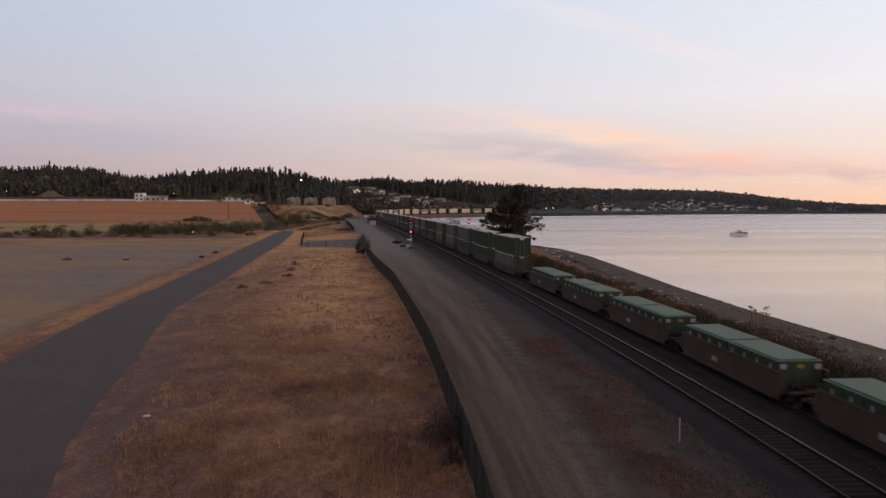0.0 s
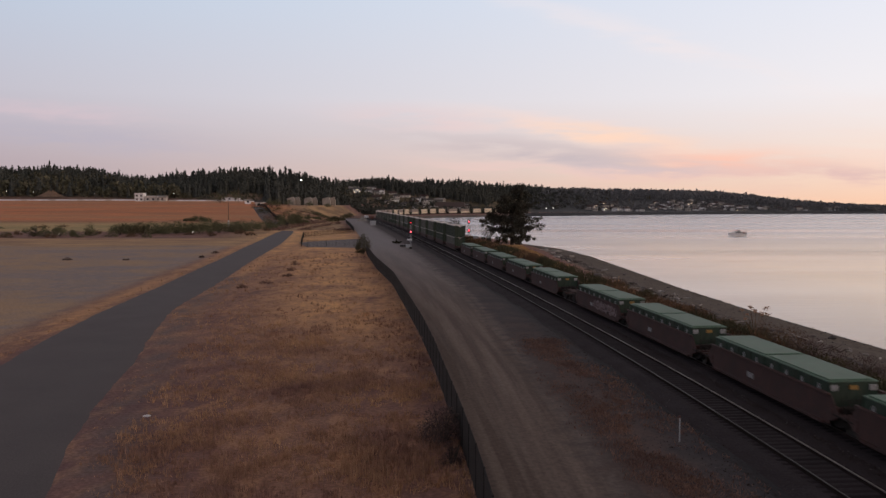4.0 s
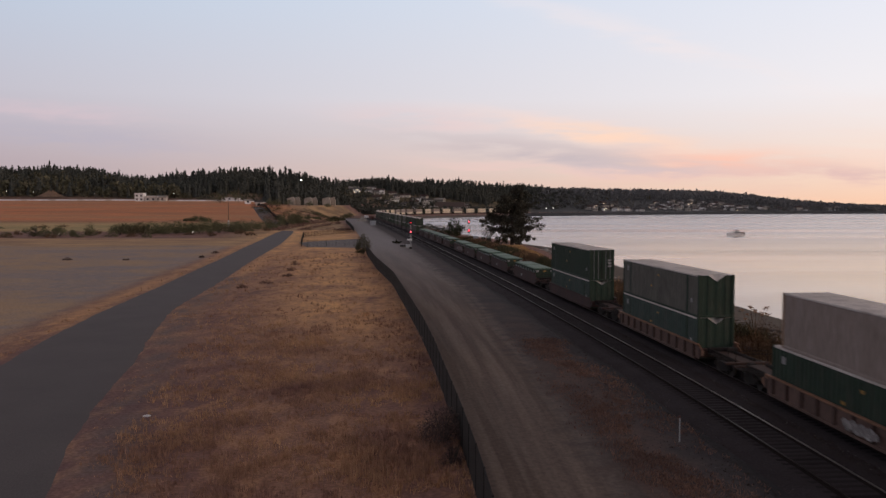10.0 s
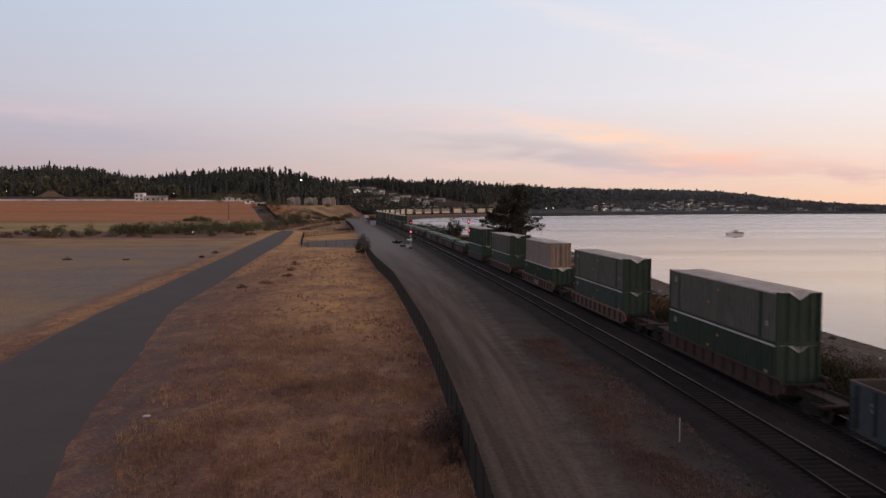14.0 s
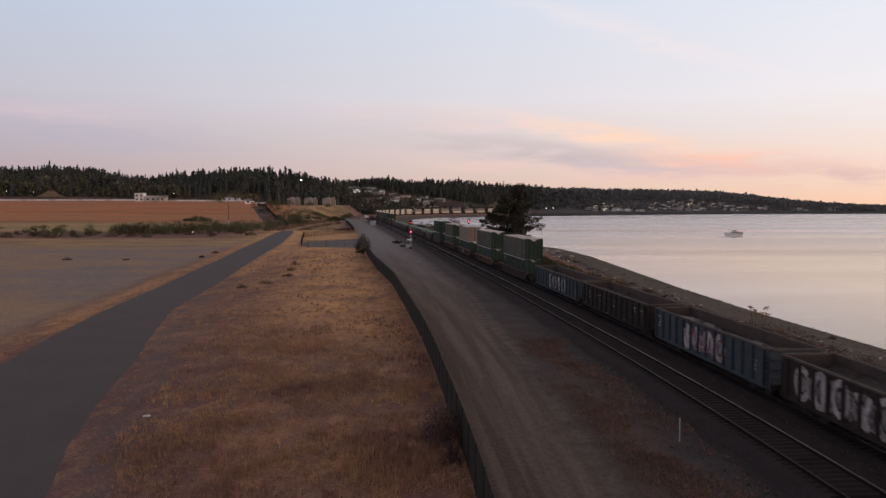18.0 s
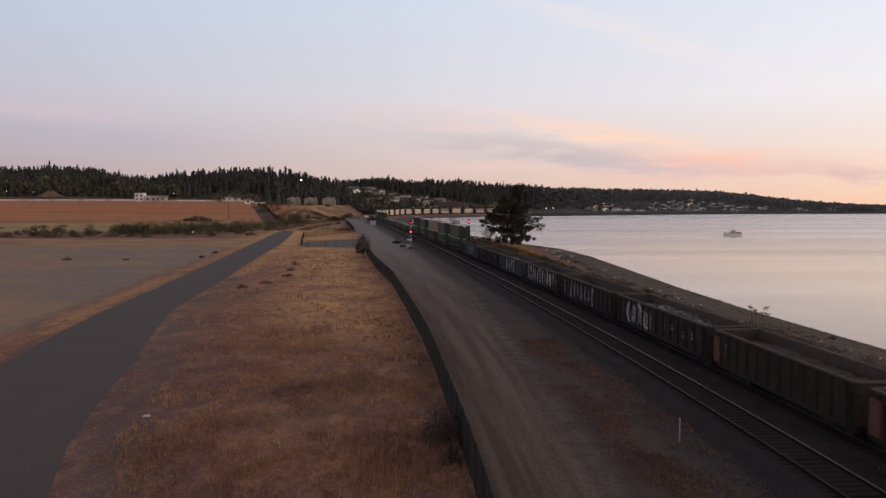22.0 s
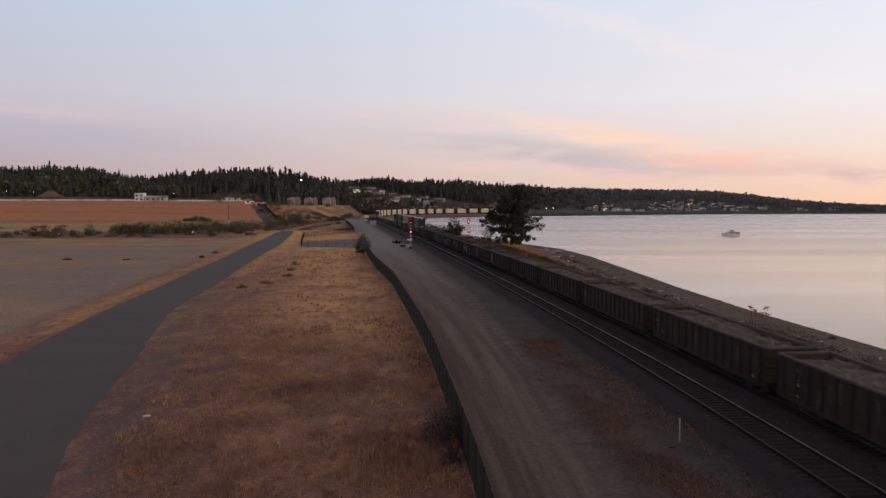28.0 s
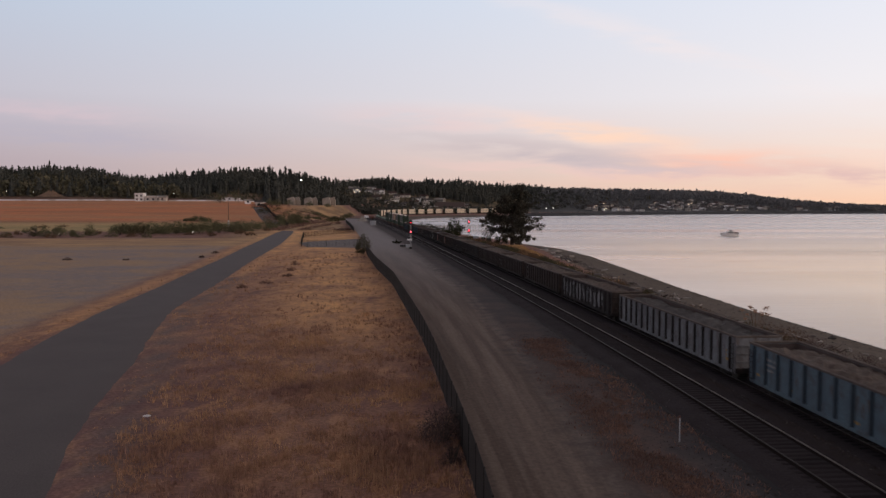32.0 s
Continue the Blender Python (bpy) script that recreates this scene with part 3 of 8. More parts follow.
def shore_distance(x, y):
    """Metres inland of the water's edge."""
    best, sign = np.full(x.shape, 1e9), np.ones(x.shape)
    for a, b in zip(SHORE[:-1], SHORE[1:]):
        e = b - a
        k = np.clip(((x - a[0]) * e[0] + (y - a[1]) * e[1]) / (e @ e), 0, 1)
        d = np.hypot(x - a[0] - k * e[0], y - a[1] - k * e[1])
        c = e[0] * (y - a[1]) - e[1] * (x - a[0])
        m = d < best
        best[m], sign[m] = d[m], np.where(c > 0, 1, -1)[m]
    return best * sign


SKY_X = [-900, -300, 0, 100, 200, 260, 330, 440, 520, 600, 700, 800, 860, 950, 1050, 1150, 1250, 1330, 1400, 1460, 1568, 1900]
RIDGE = [40, 46, 46, 47, 39, 33, 36, 41, 35, 31, 36, 33, 30, 34, 32, 30, 27, 19, 11, 6, 3, 3]
FOOT_Y = [760, 760, 760, 760, 760, 760, 770, 800, 850, 900, 1000, 1040, 1080, 1200, 1225, 1230, 1230, 1230, 1230, 1235, 1240, 1240]
RIDGE_Y = [1050, 1050, 1050, 1050, 1050, 1050, 1050, 1050, 1060, 1100, 1250, 1300, 1330, 1700, 1800, 1800, 1800, 1800, 1800, 1700, 1700, 1700]


def bearing(x, y):
    return 784 + 1385 * x / np.maximum(y, 1.0)


def land(x, y):
    """Height of the ground. x, y: arrays."""
    x, y = np.asarray(x, float), np.asarray(y, float)
    d = shore_distance(x, y)
    z = np.where(d < 0, np.maximum(-3 + 0.15 * d, -7), np.interp(d, [0, 10, 14, 17, 20], [-3, -1.6, -0.9, -0.05, 0]))
    o = x - np.interp(y, CENTRE[:, 1], CENTRE[:, 0])
    bed = smoothstep(-4.5, -2.5, o) * (1 - smoothstep(SPACING + 3.5, SPACING + 6, o)) * (y < 640)
    z = z - 0.45 * bed * (d > 14)
    # low bank seaward of the rails
    z = z + 1.3 * np.exp(-((o - SPACING - 7.5) / 3.0) ** 2) * smoothstep(110, 150, y) * (1 - smoothstep(215, 250, y)) * (d > 6)
    xr = np.interp(y, [p[1] for p in ROAD_L], [p[0] for p in ROAD_L])
    side = smoothstep(0, 1, (xr - x - 3) / np.interp(y, [450, 700], [52, 20]))
    u = bearing(x, y)
    rise = np.interp(u, [430, 520], [14.0, 10.0]) * smoothstep(330, 640, y) * side
    foot, top, ry = np.interp(u, SKY_X, FOOT_Y), np.interp(u, SKY_X, RIDGE), np.interp(u, SKY_X, RIDGE_Y)
    t = np.clip((y - foot) / (ry - foot), 0, 1)
    bluff = smoothstep(930, 1010, u)
    up = ((1 - bluff) * smoothstep(0, 1, t) + bluff * np.interp(t, [0, 0.05, 0.2, 0.5, 1], [0, 0.16, 0.58, 0.85, 1])) * (y > 300)
    fall = 1 - 0.6 * smoothstep(0, 900, y - ry)
    hills = (top - rise) * up * fall
    roll = 0.25 * np.sin(x * 0.11 + 1.3) * np.sin(y * 0.07) * smoothstep(12, 30, np.minimum(xr - x, 60)) * smoothstep(30, 90, y) * (1 - smoothstep(170, 230, y)) * 0.6
    out = z + np.maximum(rise, 0) + np.maximum(hills, 0) * (d > 5) + roll
    # cutting for the rails beyond the bay
    oc = np.abs(x - np.interp(y, CENTRE[:, 1], CENTRE[:, 0]) - 2.5)
    cut = (1 - smoothstep(9, 26, oc)) * (y > 930) * (1 - smoothstep(1130, 1180, y))
    return out * (1 - cut) - 0.45 * cut


def land_at(x, y):
    return float(land(np.array([x]), np.array([y]))[0])


def make_ground():
    def grow(a, step, k, end):
        out = []
        while a < end:
            a += step
            step *= k
            out.append(a)
        return out
    xs = [-v for v in grow(70, 1.6, 1.055, 4900)][::-1] + list(np.arange(-70, 60, 1.5)) + grow(60, 1.6, 1.055, 4900)
    ys = [-3000, -1500, -700, -300, -120, -60, -30] + list(np.arange(-15, 330, 2.6)) + grow(330, 2.8, 1.025, 4900)
    X, Y = np.meshgrid(xs, ys)
    Z = land(X, Y)
    d = shore_distance(X, Y)
    nx, ny = len(xs), len(ys)
    me = bpy.data.meshes.new("ground")
    idx = np.arange(nx * ny).reshape(ny, nx)
    quads = np.stack([idx[:-1, :-1], idx[:-1, 1:], idx[1:, 1:], idx[1:, :-1]], -1).reshape(-1, 4)
    me.from_pydata(np.stack([X, Y, Z], -1).reshape(-1, 3).tolist(), [], quads.tolist())
    me.polygons.foreach_set("use_smooth", [True] * len(me.polygons))
    xr = np.interp(Y, [p[1] for p in ROAD_L], [p[0] for p in ROAD_L])
    xt = np.interp(Y, [p[1] for p in TRAIL_L], [p[0] for p in TRAIL_L])
    o = X - np.interp(Y, CENTRE[:, 1], CENTRE[:, 0])
    xe = np.interp(Y, [p[1] for p in TRAIL_R], [p[0] for p in TRAIL_R])
    edge_gold = 0.7 * smoothstep(45, 75, Y) * (Y < 320) * (np.exp(-((X - xt + 1.3) / 1.6) ** 2) + 0.7 * np.exp(-((X - xe - 1.2) / 1.5) ** 2))
    zones = {
        "strawband": smoothstep(196, 210, Y + 4 * np.sin(X * 0.11)) * (1 - smoothstep(246, 256, Y)) * smoothstep(0, 4, xt - X),
        "bluff": smoothstep(350, 395, bearing(X, Y)) * (1 - smoothstep(455, 480, bearing(X, Y))) * smoothstep(-40, 0, Y - np.interp(bearing(X, Y), SKY_X, FOOT_Y)) * (Y > 560),
        "beach": (1 - smoothstep(11, 16, d)) * (1 - (Y > 1050) * 0.999),
        "shoulder": smoothstep(-0.3, 0.6, X - np.interp(Y, [p[1] for p in TRAIL_R], [p[0] for p in TRAIL_R])) * (1 - smoothstep(0.5, 4.0, X - np.interp(Y, [p[1] for p in TRAIL_R], [p[0] for p in TRAIL_R]))) * (Y < 120),
        "stony": smoothstep(0, 3, xt - X - 2.2) * (1 - smoothstep(190, 250, Y)) * 0.95,
        "roadside": smoothstep(0.2, 1.2, X - xr) * (1 - smoothstep(-1, 2, o)) * (Y < 640),
        "olive": smoothstep(300, 330, Y) * (1 - smoothstep(385, 415, Y)) * smoothstep(20, 40, xt - X),
        "railside": smoothstep(0.4, 1.0, (X - np.interp(Y, [p[1] for p in ROAD_R], [p[0] for p in ROAD_R])) / np.maximum(np.interp(Y, CENTRE[:, 1], CENTRE[:, 0]) - 2.6 - np.interp(Y, [p[1] for p in ROAD_R], [p[0] for p in ROAD_R]), 0.5)) * (1 - smoothstep(4.5, 7, o - SPACING)) * (Y < 640),
        "orange": smoothstep(385, 420, Y) * (1 - smoothstep(600, 660, Y)) * smoothstep(20, 60, xr - X),
        "golden": np.exp(-((X - (xr - 4.5 - 0.03 * Y)) / (4.5 + 0.045 * Y)) ** 2) * (0.2 + 0.8 * smoothstep(42, 85, Y)) * (Y < 330) + edge_gold,
        "scrub": smoothstep(205, 250, Y) * (1 - smoothstep(760, 800, Y)) * smoothstep(0, 6, xr - X) * (1 - smoothstep(10, 30, np.interp(Y, [216, 300, 380, 533], [-44, -57, -74, -121]) - X)),
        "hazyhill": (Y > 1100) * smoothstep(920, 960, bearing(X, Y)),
        "gravelshore": (Y > 830) * (bearing(X, Y) > 900) * (d < 60) * 1.0,
        "forest": smoothstep(0.15, 0.5, (Y - np.interp(bearing(X, Y), SKY_X, FOOT_Y)) / 200) * (Y > 500) + (Y > 1100) * (bearing(X, Y) > 930),
    }
    for name, val in zones.items():
        at = me.attributes.new(name, "FLOAT", "POINT")
        at.data.foreach_set("value", np.ascontiguousarray(val, dtype=np.float32).ravel())
    m = bpy.data.materials.new("land_surface")
    m.use_nodes = True
    nt = m.node_tree
    bs = nt.nodes["Principled BSDF"]
    tc = nt.nodes.new("ShaderNodeTexCoord")

    def noise_at(s, detail, stretch=(1, 1, 1)):
        mp = nt.nodes.new("ShaderNodeMapping")
        mp.inputs["Scale"].default_value = stretch
        nt.links.new(tc.outputs["Object"], mp.inputs[0])
        n = nt.nodes.new("ShaderNodeTexNoise")
        n.inputs["Scale"].default_value, n.inputs["Detail"].default_value, n.inputs["Roughness"].default_value = s, detail, 0.6
        nt.links.new(mp.outputs[0], n.inputs[0])
        return n.outputs[0]

    def zone(name):
        a = nt.nodes.new("ShaderNodeAttribute")
        a.attribute_name = name
        return a.outputs["Fac"]

    def sharpen(v, lo, hi):
        return ramp_node(nt, v, [(lo, (0, 0, 0, 1)), (hi, (1, 1, 1, 1))])

    patch, tuft, speck, wide = noise_at(0.16, 6), noise_at(0.9, 5), noise_at(5.0, 4), noise_at(0.035, 4)
    brown, gold = (0.17, 0.086, 0.083, 1), (0.8, 0.41, 0.178, 1)
    col = mix_node(nt, sharpen(noise_at(0.2, 6, (1, 0.5, 1)), 0.38, 0.62), brown, (0.275, 0.139, 0.108, 1))
    col = mix_node(nt, math_node(nt, "MULTIPLY", sharpen(noise_at(0.7, 7, (1, 0.5, 1)), 0.48, 0.62), 0.7), col, (0.44, 0.225, 0.13, 1))
    col = mix_node(nt, math_node(nt, "MULTIPLY", sharpen(noise_at(0.9, 6, (1, 0.4, 1)), 0.5, 0.66), 0.7), col, (0.17, 0.09, 0.08, 1))
    scrub = mix_node(nt, sharpen(noise_at(0.09, 7, (1, 0.35, 1)), 0.42, 0.6), (0.5, 0.29, 0.14, 1), (0.27, 0.165, 0.092, 1))
    scrub = mix_node(nt, sharpen(noise_at(0.2, 6, (1, 0.3, 1)), 0.52, 0.66), scrub, (0.22, 0.12, 0.075, 1))
    col = mix_node(nt, zone("scrub"), col, scrub)
    col = mix_node(nt, math_node(nt, "MULTIPLY", zone("golden"), sharpen(mix_node(nt, 0.4, noise_at(0.16, 5, (1, 0.5, 1)), noise_at(0.8, 7, (1, 0.5, 1))), 0.33, 0.57)), col, gold)
    col = mix_node(nt, math_node(nt, "MULTIPLY", sharpen(tuft, 0.52, 0.72), 0.45), col, (0.21, 0.12, 0.098, 1))
    stony = mix_node(nt, sharpen(mix_node(nt, 0.5, noise_at(0.05, 5, (0.5, 0.7, 1)), noise_at(0.8, 7, (0.8, 0.5, 1))), 0.45, 0.58), (0.3, 0.232, 0.214, 1), (0.37, 0.26, 0.2, 1))
    stony = mix_node(nt, math_node(nt, "MULTIPLY", sharpen(tuft, 0.5, 0.75), 0.4), stony, (0.2, 0.16, 0.15, 1))
    stony = mix_node(nt, math_node(nt, "MULTIPLY", sharpen(mix_node(nt, 0.3, noise_at(0.045, 4, (0.7, 1, 1)), noise_at(0.5, 6)), 0.46, 0.57), 0.7), stony, (0.5, 0.3, 0.16, 1))
    col = mix_node(nt, zone("stony"), col, stony)
    col = mix_node(nt, math_node(nt, "MULTIPLY", zone("shoulder"), sharpen(noise_at(0.22, 5), 0.28, 0.52)), col, (0.178, 0.122, 0.11, 1))
    verge = mix_node(nt, sharpen(noise_at(0.2, 5, (1, 0.3, 1)), 0.4, 0.62), (0.062, 0.053, 0.05, 1), (0.115, 0.082, 0.068, 1))
    verge = mix_node(nt, math_node(nt, "MULTIPLY", sharpen(noise_at(0.11, 6, (1, 0.35, 1)), 0.48, 0.6), 0.8), verge, (0.17, 0.1, 0.072, 1))
    col = mix_node(nt, zone("roadside"), col, verge)
    rail = mix_node(nt, sharpen(noise_at(0.3, 5, (1, 0.4, 1)), 0.4, 0.62), (0.029, 0.026, 0.0285, 1), (0.0405, 0.036, 0.039, 1))
    col = mix_node(nt, zone("railside"), col, rail)
    col = mix_node(nt, zone("olive"), col, mix_node(nt, sharpen(wide, 0.4, 0.6), (0.54, 0.34, 0.16, 1), (0.4, 0.285, 0.13, 1)))
    orange = mix_node(nt, sharpen(noise_at(0.02, 5, (1, 3, 1)), 0.4, 0.62), (0.66, 0.22, 0.092, 1), (0.5, 0.205, 0.1, 1))
    orange = mix_node(nt, math_node(nt, "MULTIPLY", sharpen(noise_at(0.02, 4, (0.12, 1.8, 1)), 0.44, 0.6), 0.35), orange, (0.5, 0.3, 0.15, 1))
    orange = mix_node(nt, math_node(nt, "MULTIPLY", sharpen(noise_at(0.045, 5, (0.15, 1.5, 1)), 0.48, 0.68), 0.45), orange, (0.36, 0.17, 0.09, 1))
    col = mix_node(nt, zone("orange"), col, orange)
    straw = mix_node(nt, sharpen(noise_at(0.12, 6, (0.5, 1, 1)), 0.4, 0.6), (0.56, 0.33, 0.16, 1), (0.36, 0.21, 0.125, 1))
    col = mix_node(nt, math_node(nt, "MULTIPLY", zone("strawband"), 0.9), col, straw)
    beach = mix_node(nt, sharpen(noise_at(0.5, 6), 0.35, 0.65), (0.1, 0.073, 0.059, 1), (0.145, 0.11, 0.087, 1))
    col = mix_node(nt, zone("beach"), col, beach)
    col = mix_node(nt, zone("forest"), col, mix_node(nt, sharpen(wide, 0.4, 0.6), (0.08, 0.07, 0.045, 1), (0.17, 0.12, 0.075, 1)))
    col = mix_node(nt, zone("bluff"), col, mix_node(nt, sharpen(patch, 0.4, 0.6), (0.26, 0.165, 0.11, 1), (0.15, 0.11, 0.072, 1)))
    # ground under those trees takes the same haze in its colour
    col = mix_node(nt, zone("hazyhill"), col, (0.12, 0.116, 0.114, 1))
    col = mix_node(nt, zone("gravelshore"), col, (0.055, 0.05, 0.05, 1))
    col = mix_node(nt, 1.0, col, ramp_node(nt, speck, [(0.3, (0.6, 0.655, 0.685, 1)), (0.7, (1.23, 1.35, 1.42, 1))]), "MULTIPLY")
    nt.links.new(col, bs.inputs["Base Color"])
    bs.inputs["Roughness"].default_value = 0.95
    bs.inputs["Specular IOR Level"].default_value = 0.15
    bp = nt.nodes.new("ShaderNodeBump")
    bp.inputs["Strength"].default_value, bp.inputs["Distance"].default_value = 0.8, 0.12
    nt.links.new(mix_node(nt, 0.5, tuft, speck), bp.inputs["Height"])
    nt.links.new(bp.outputs[0], bs.inputs["Normal"])
    me.materials.append(m)
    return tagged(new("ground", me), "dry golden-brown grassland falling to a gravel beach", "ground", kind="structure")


def make_water():
    m = bpy.data.materials.new("sound_water")
    m.use_nodes = True
    nt = m.node_tree
    bs = nt.nodes["Principled BSDF"]
    bs.inputs["IOR"].default_value = 1.62
    tc = nt.nodes.new("ShaderNodeTexCoord")

    def noise_at(s, detail, stretch):
        mp = nt.nodes.new("ShaderNodeMapping")
        mp.inputs["Scale"].default_value = stretch
        mp.inputs["Rotation"].default_value = (0, 0, radians(-14))
        nt.links.new(tc.outputs["Object"], mp.inputs[0])
        n = nt.nodes.new("ShaderNodeTexNoise")
        n.inputs["Scale"].default_value, n.inputs["Detail"].default_value = s, detail
        nt.links.new(mp.outputs[0], n.inputs[0])
        return n.outputs[0]

    sp = nt.nodes.new("ShaderNodeSeparateXYZ")
    nt.links.new(tc.outputs["Object"], sp.inputs[0])
    # warm dusk reflection on the near right water, put into the base colour
    warm_sheen = math_node(nt, "MULTIPLY", math_node(nt, "DIVIDE", math_node(nt, "SUBTRACT", 400.0, sp.outputs[1]), 240.0, True),
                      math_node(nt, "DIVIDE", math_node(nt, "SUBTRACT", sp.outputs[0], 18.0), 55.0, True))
    nt.links.new(mix_node(nt, warm_sheen, (0.36, 0.325, 0.37, 1), (1.0, 0.58, 0.15, 1)), bs.inputs["Base Color"])
    ripple, swell, slick = noise_at(0.6, 5, (0.25, 1, 1)), noise_at(0.09, 3, (0.3, 1, 1)), noise_at(0.008, 5, (0.16, 1.9, 1))
    h = math_node(nt, "ADD", math_node(nt, "MULTIPLY", ripple, 0.6), swell)
    bp = nt.nodes.new("ShaderNodeBump")
    bp.inputs["Distance"].default_value = 0.35
    st = ramp_node(nt, slick, [(0.4, (0.03, 0.03, 0.03, 1)), (0.6, (0.75, 0.75, 0.75, 1))])
    nt.links.new(st, bp.inputs["Strength"])
    nt.links.new(h, bp.inputs["Height"])
    nt.links.new(bp.outputs[0], bs.inputs["Normal"])
    nt.links.new(ramp_node(nt, slick, [(0.35, (0.12, 0.12, 0.12, 1)), (0.65, (0.3, 0.3, 0.3, 1))]), bs.inputs["Roughness"])
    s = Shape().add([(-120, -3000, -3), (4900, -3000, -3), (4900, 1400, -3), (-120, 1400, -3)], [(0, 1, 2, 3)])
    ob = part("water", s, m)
    return tagged(ob, "calm grey-pink sea water reflecting the dusk sky", "water", kind="structure")


def sweep(points, profile, closed=True, z=0.0, follow=False):
    """A profile of (right offset, height) drawn along a line."""
    p = np.array(points, float)
    t = np.gradient(p, axis=0)
    t /= np.hypot(*t.T)[:, None]
    r = np.c_[t[:, 1], -t[:, 0]]
    n, m = len(p), len(profile)
    s = Shape()
    for i in range(n):
        for o, h in profile:
            x, y = p[i] + r[i] * o
            s.v.append((float(x), float(y), z + h + (land_at(x, y) if follow else 0.0)))
    for i in range(n - 1):
        for k in range(m if closed else m - 1):
            j = (k + 1) % m
            s.f.append((i * m + k, i * m + j, (i + 1) * m + j, (i + 1) * m + k))
    if closed:
        s.f += [tuple(range(m)), tuple(range((n - 1) * m + m - 1, (n - 1) * m - 1, -1))]
    return s


def thin(line, near=3, far=14, limit=150):
    """Fewer points far off."""
    keep, last = [], -1e9
    for i, (x, y) in enumerate(line):
        if i - last >= (near if abs(y) < limit else far) or i == len(line) - 1:
            keep.append(i)
            last = i
    return line[keep]


def ribbon(left, right, lift, across=6, step=2.5, reach=6, ragged=0.0):
    """A surface between two lines, laid on the land."""
    a, b = smooth_line(left, step, reach), smooth_line(right, step, reach)
    n = max(len(a), len(b))
    u = np.linspace(0, 1, n)
    a = np.c_[np.interp(u, np.linspace(0, 1, len(a)), a[:, 0]), np.interp(u, np.linspace(0, 1, len(a)), a[:, 1])]
    b = np.c_[np.interp(u, np.linspace(0, 1, len(b)), b[:, 0]), np.interp(u, np.linspace(0, 1, len(b)), b[:, 1])]
    if ragged:
        for line in (a, b):
            line[:, 0] += [ragged * (noise.noise(Vector((x * 0.8, y * 0.45, 3.0))) + 0.5 * noise.noise(Vector((x, y * 1.3, 9.0)))) for x, y in line]
    w = np.linspace(0, 1, across)
    P = a[:, None] * (1 - w[None, :, None]) + b[:, None] * w[None, :, None]
    Z = land(P[..., 0], P[..., 1]) + lift
    Z[:, 0] -= lift + 0.05
    Z[:, -1] -= lift + 0.05
    s = Shape()
    s.v = [(float(P[i, j, 0]), float(P[i, j, 1]), float(Z[i, j])) for i in range(n) for j in range(across)]
    s.f = [(i * across + j, i * across + j + 1, (i + 1) * across + j + 1, (i + 1) * across + j) for i in range(n - 1) for j in range(across - 1)]
    return s


make_ground()
make_water()
tagged(part("footpath", ribbon(TRAIL_L, TRAIL_R, 0.06, 10, 0.6, 12, 0.18), ASPHALT, smooth=True), "smooth dark grey asphalt trail through dry grass", "path", kind="structure")


def make_road():
    """The gravel road from the fence to the foot of the ballast."""
    ys = np.r_[np.arange(6, 120, 2.0), np.arange(120, 600, 5.0)]
    ends = [np.interp(ys, [p[1] for p in line], [p[0] for p in line]) for line in (ROAD_L, ROAD_R)]
    k = np.ones(9) / 9
    ends = [np.convolve(np.r_[np.repeat(e[:1], 4), e, np.repeat(e[-1:], 4)], k, "valid") if i else e for i, e in enumerate(ends)]
    toe = np.interp(ys, CENTRE[:, 1], CENTRE[:, 0]) - 3.2
    w = np.r_[np.linspace(0, 1, 10), np.linspace(1, 2, 8)[1:]]
    rows, across = [], []
    for a, r, c, y in zip(*ends, toe, ys):
        c = max(c, r + 0.5)
        for t in w:
            rows.append((a + (r - a) * t if t <= 1 else r + (c - r) * (t - 1), y))
            across.append(t)
    P = np.array(rows)
    Z = land(P[:, 0], P[:, 1]) + 0.07
    n, m = len(ys), len(w)
    Z = Z.reshape(n, m)
    Z[:, 0] -= 0.12
    Z[:, -1] -= 0.12
    s = Shape()
    s.v = [(float(x), float(y), float(z)) for (x, y), z in zip(P, Z.ravel())]
    s.f = [(i * m + j, i * m + j + 1, (i + 1) * m + j + 1, (i + 1) * m + j) for i in range(n - 1) for j in range(m - 1)]
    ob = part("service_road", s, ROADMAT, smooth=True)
    at = ob.data.attributes.new("across", "FLOAT", "POINT")
    at.data.foreach_set("value", np.array(across, dtype=np.float32))
    return tagged(ob, "grey-brown gravel road with pale wheel tracks and a stony verge", "road", kind="structure")


make_road()


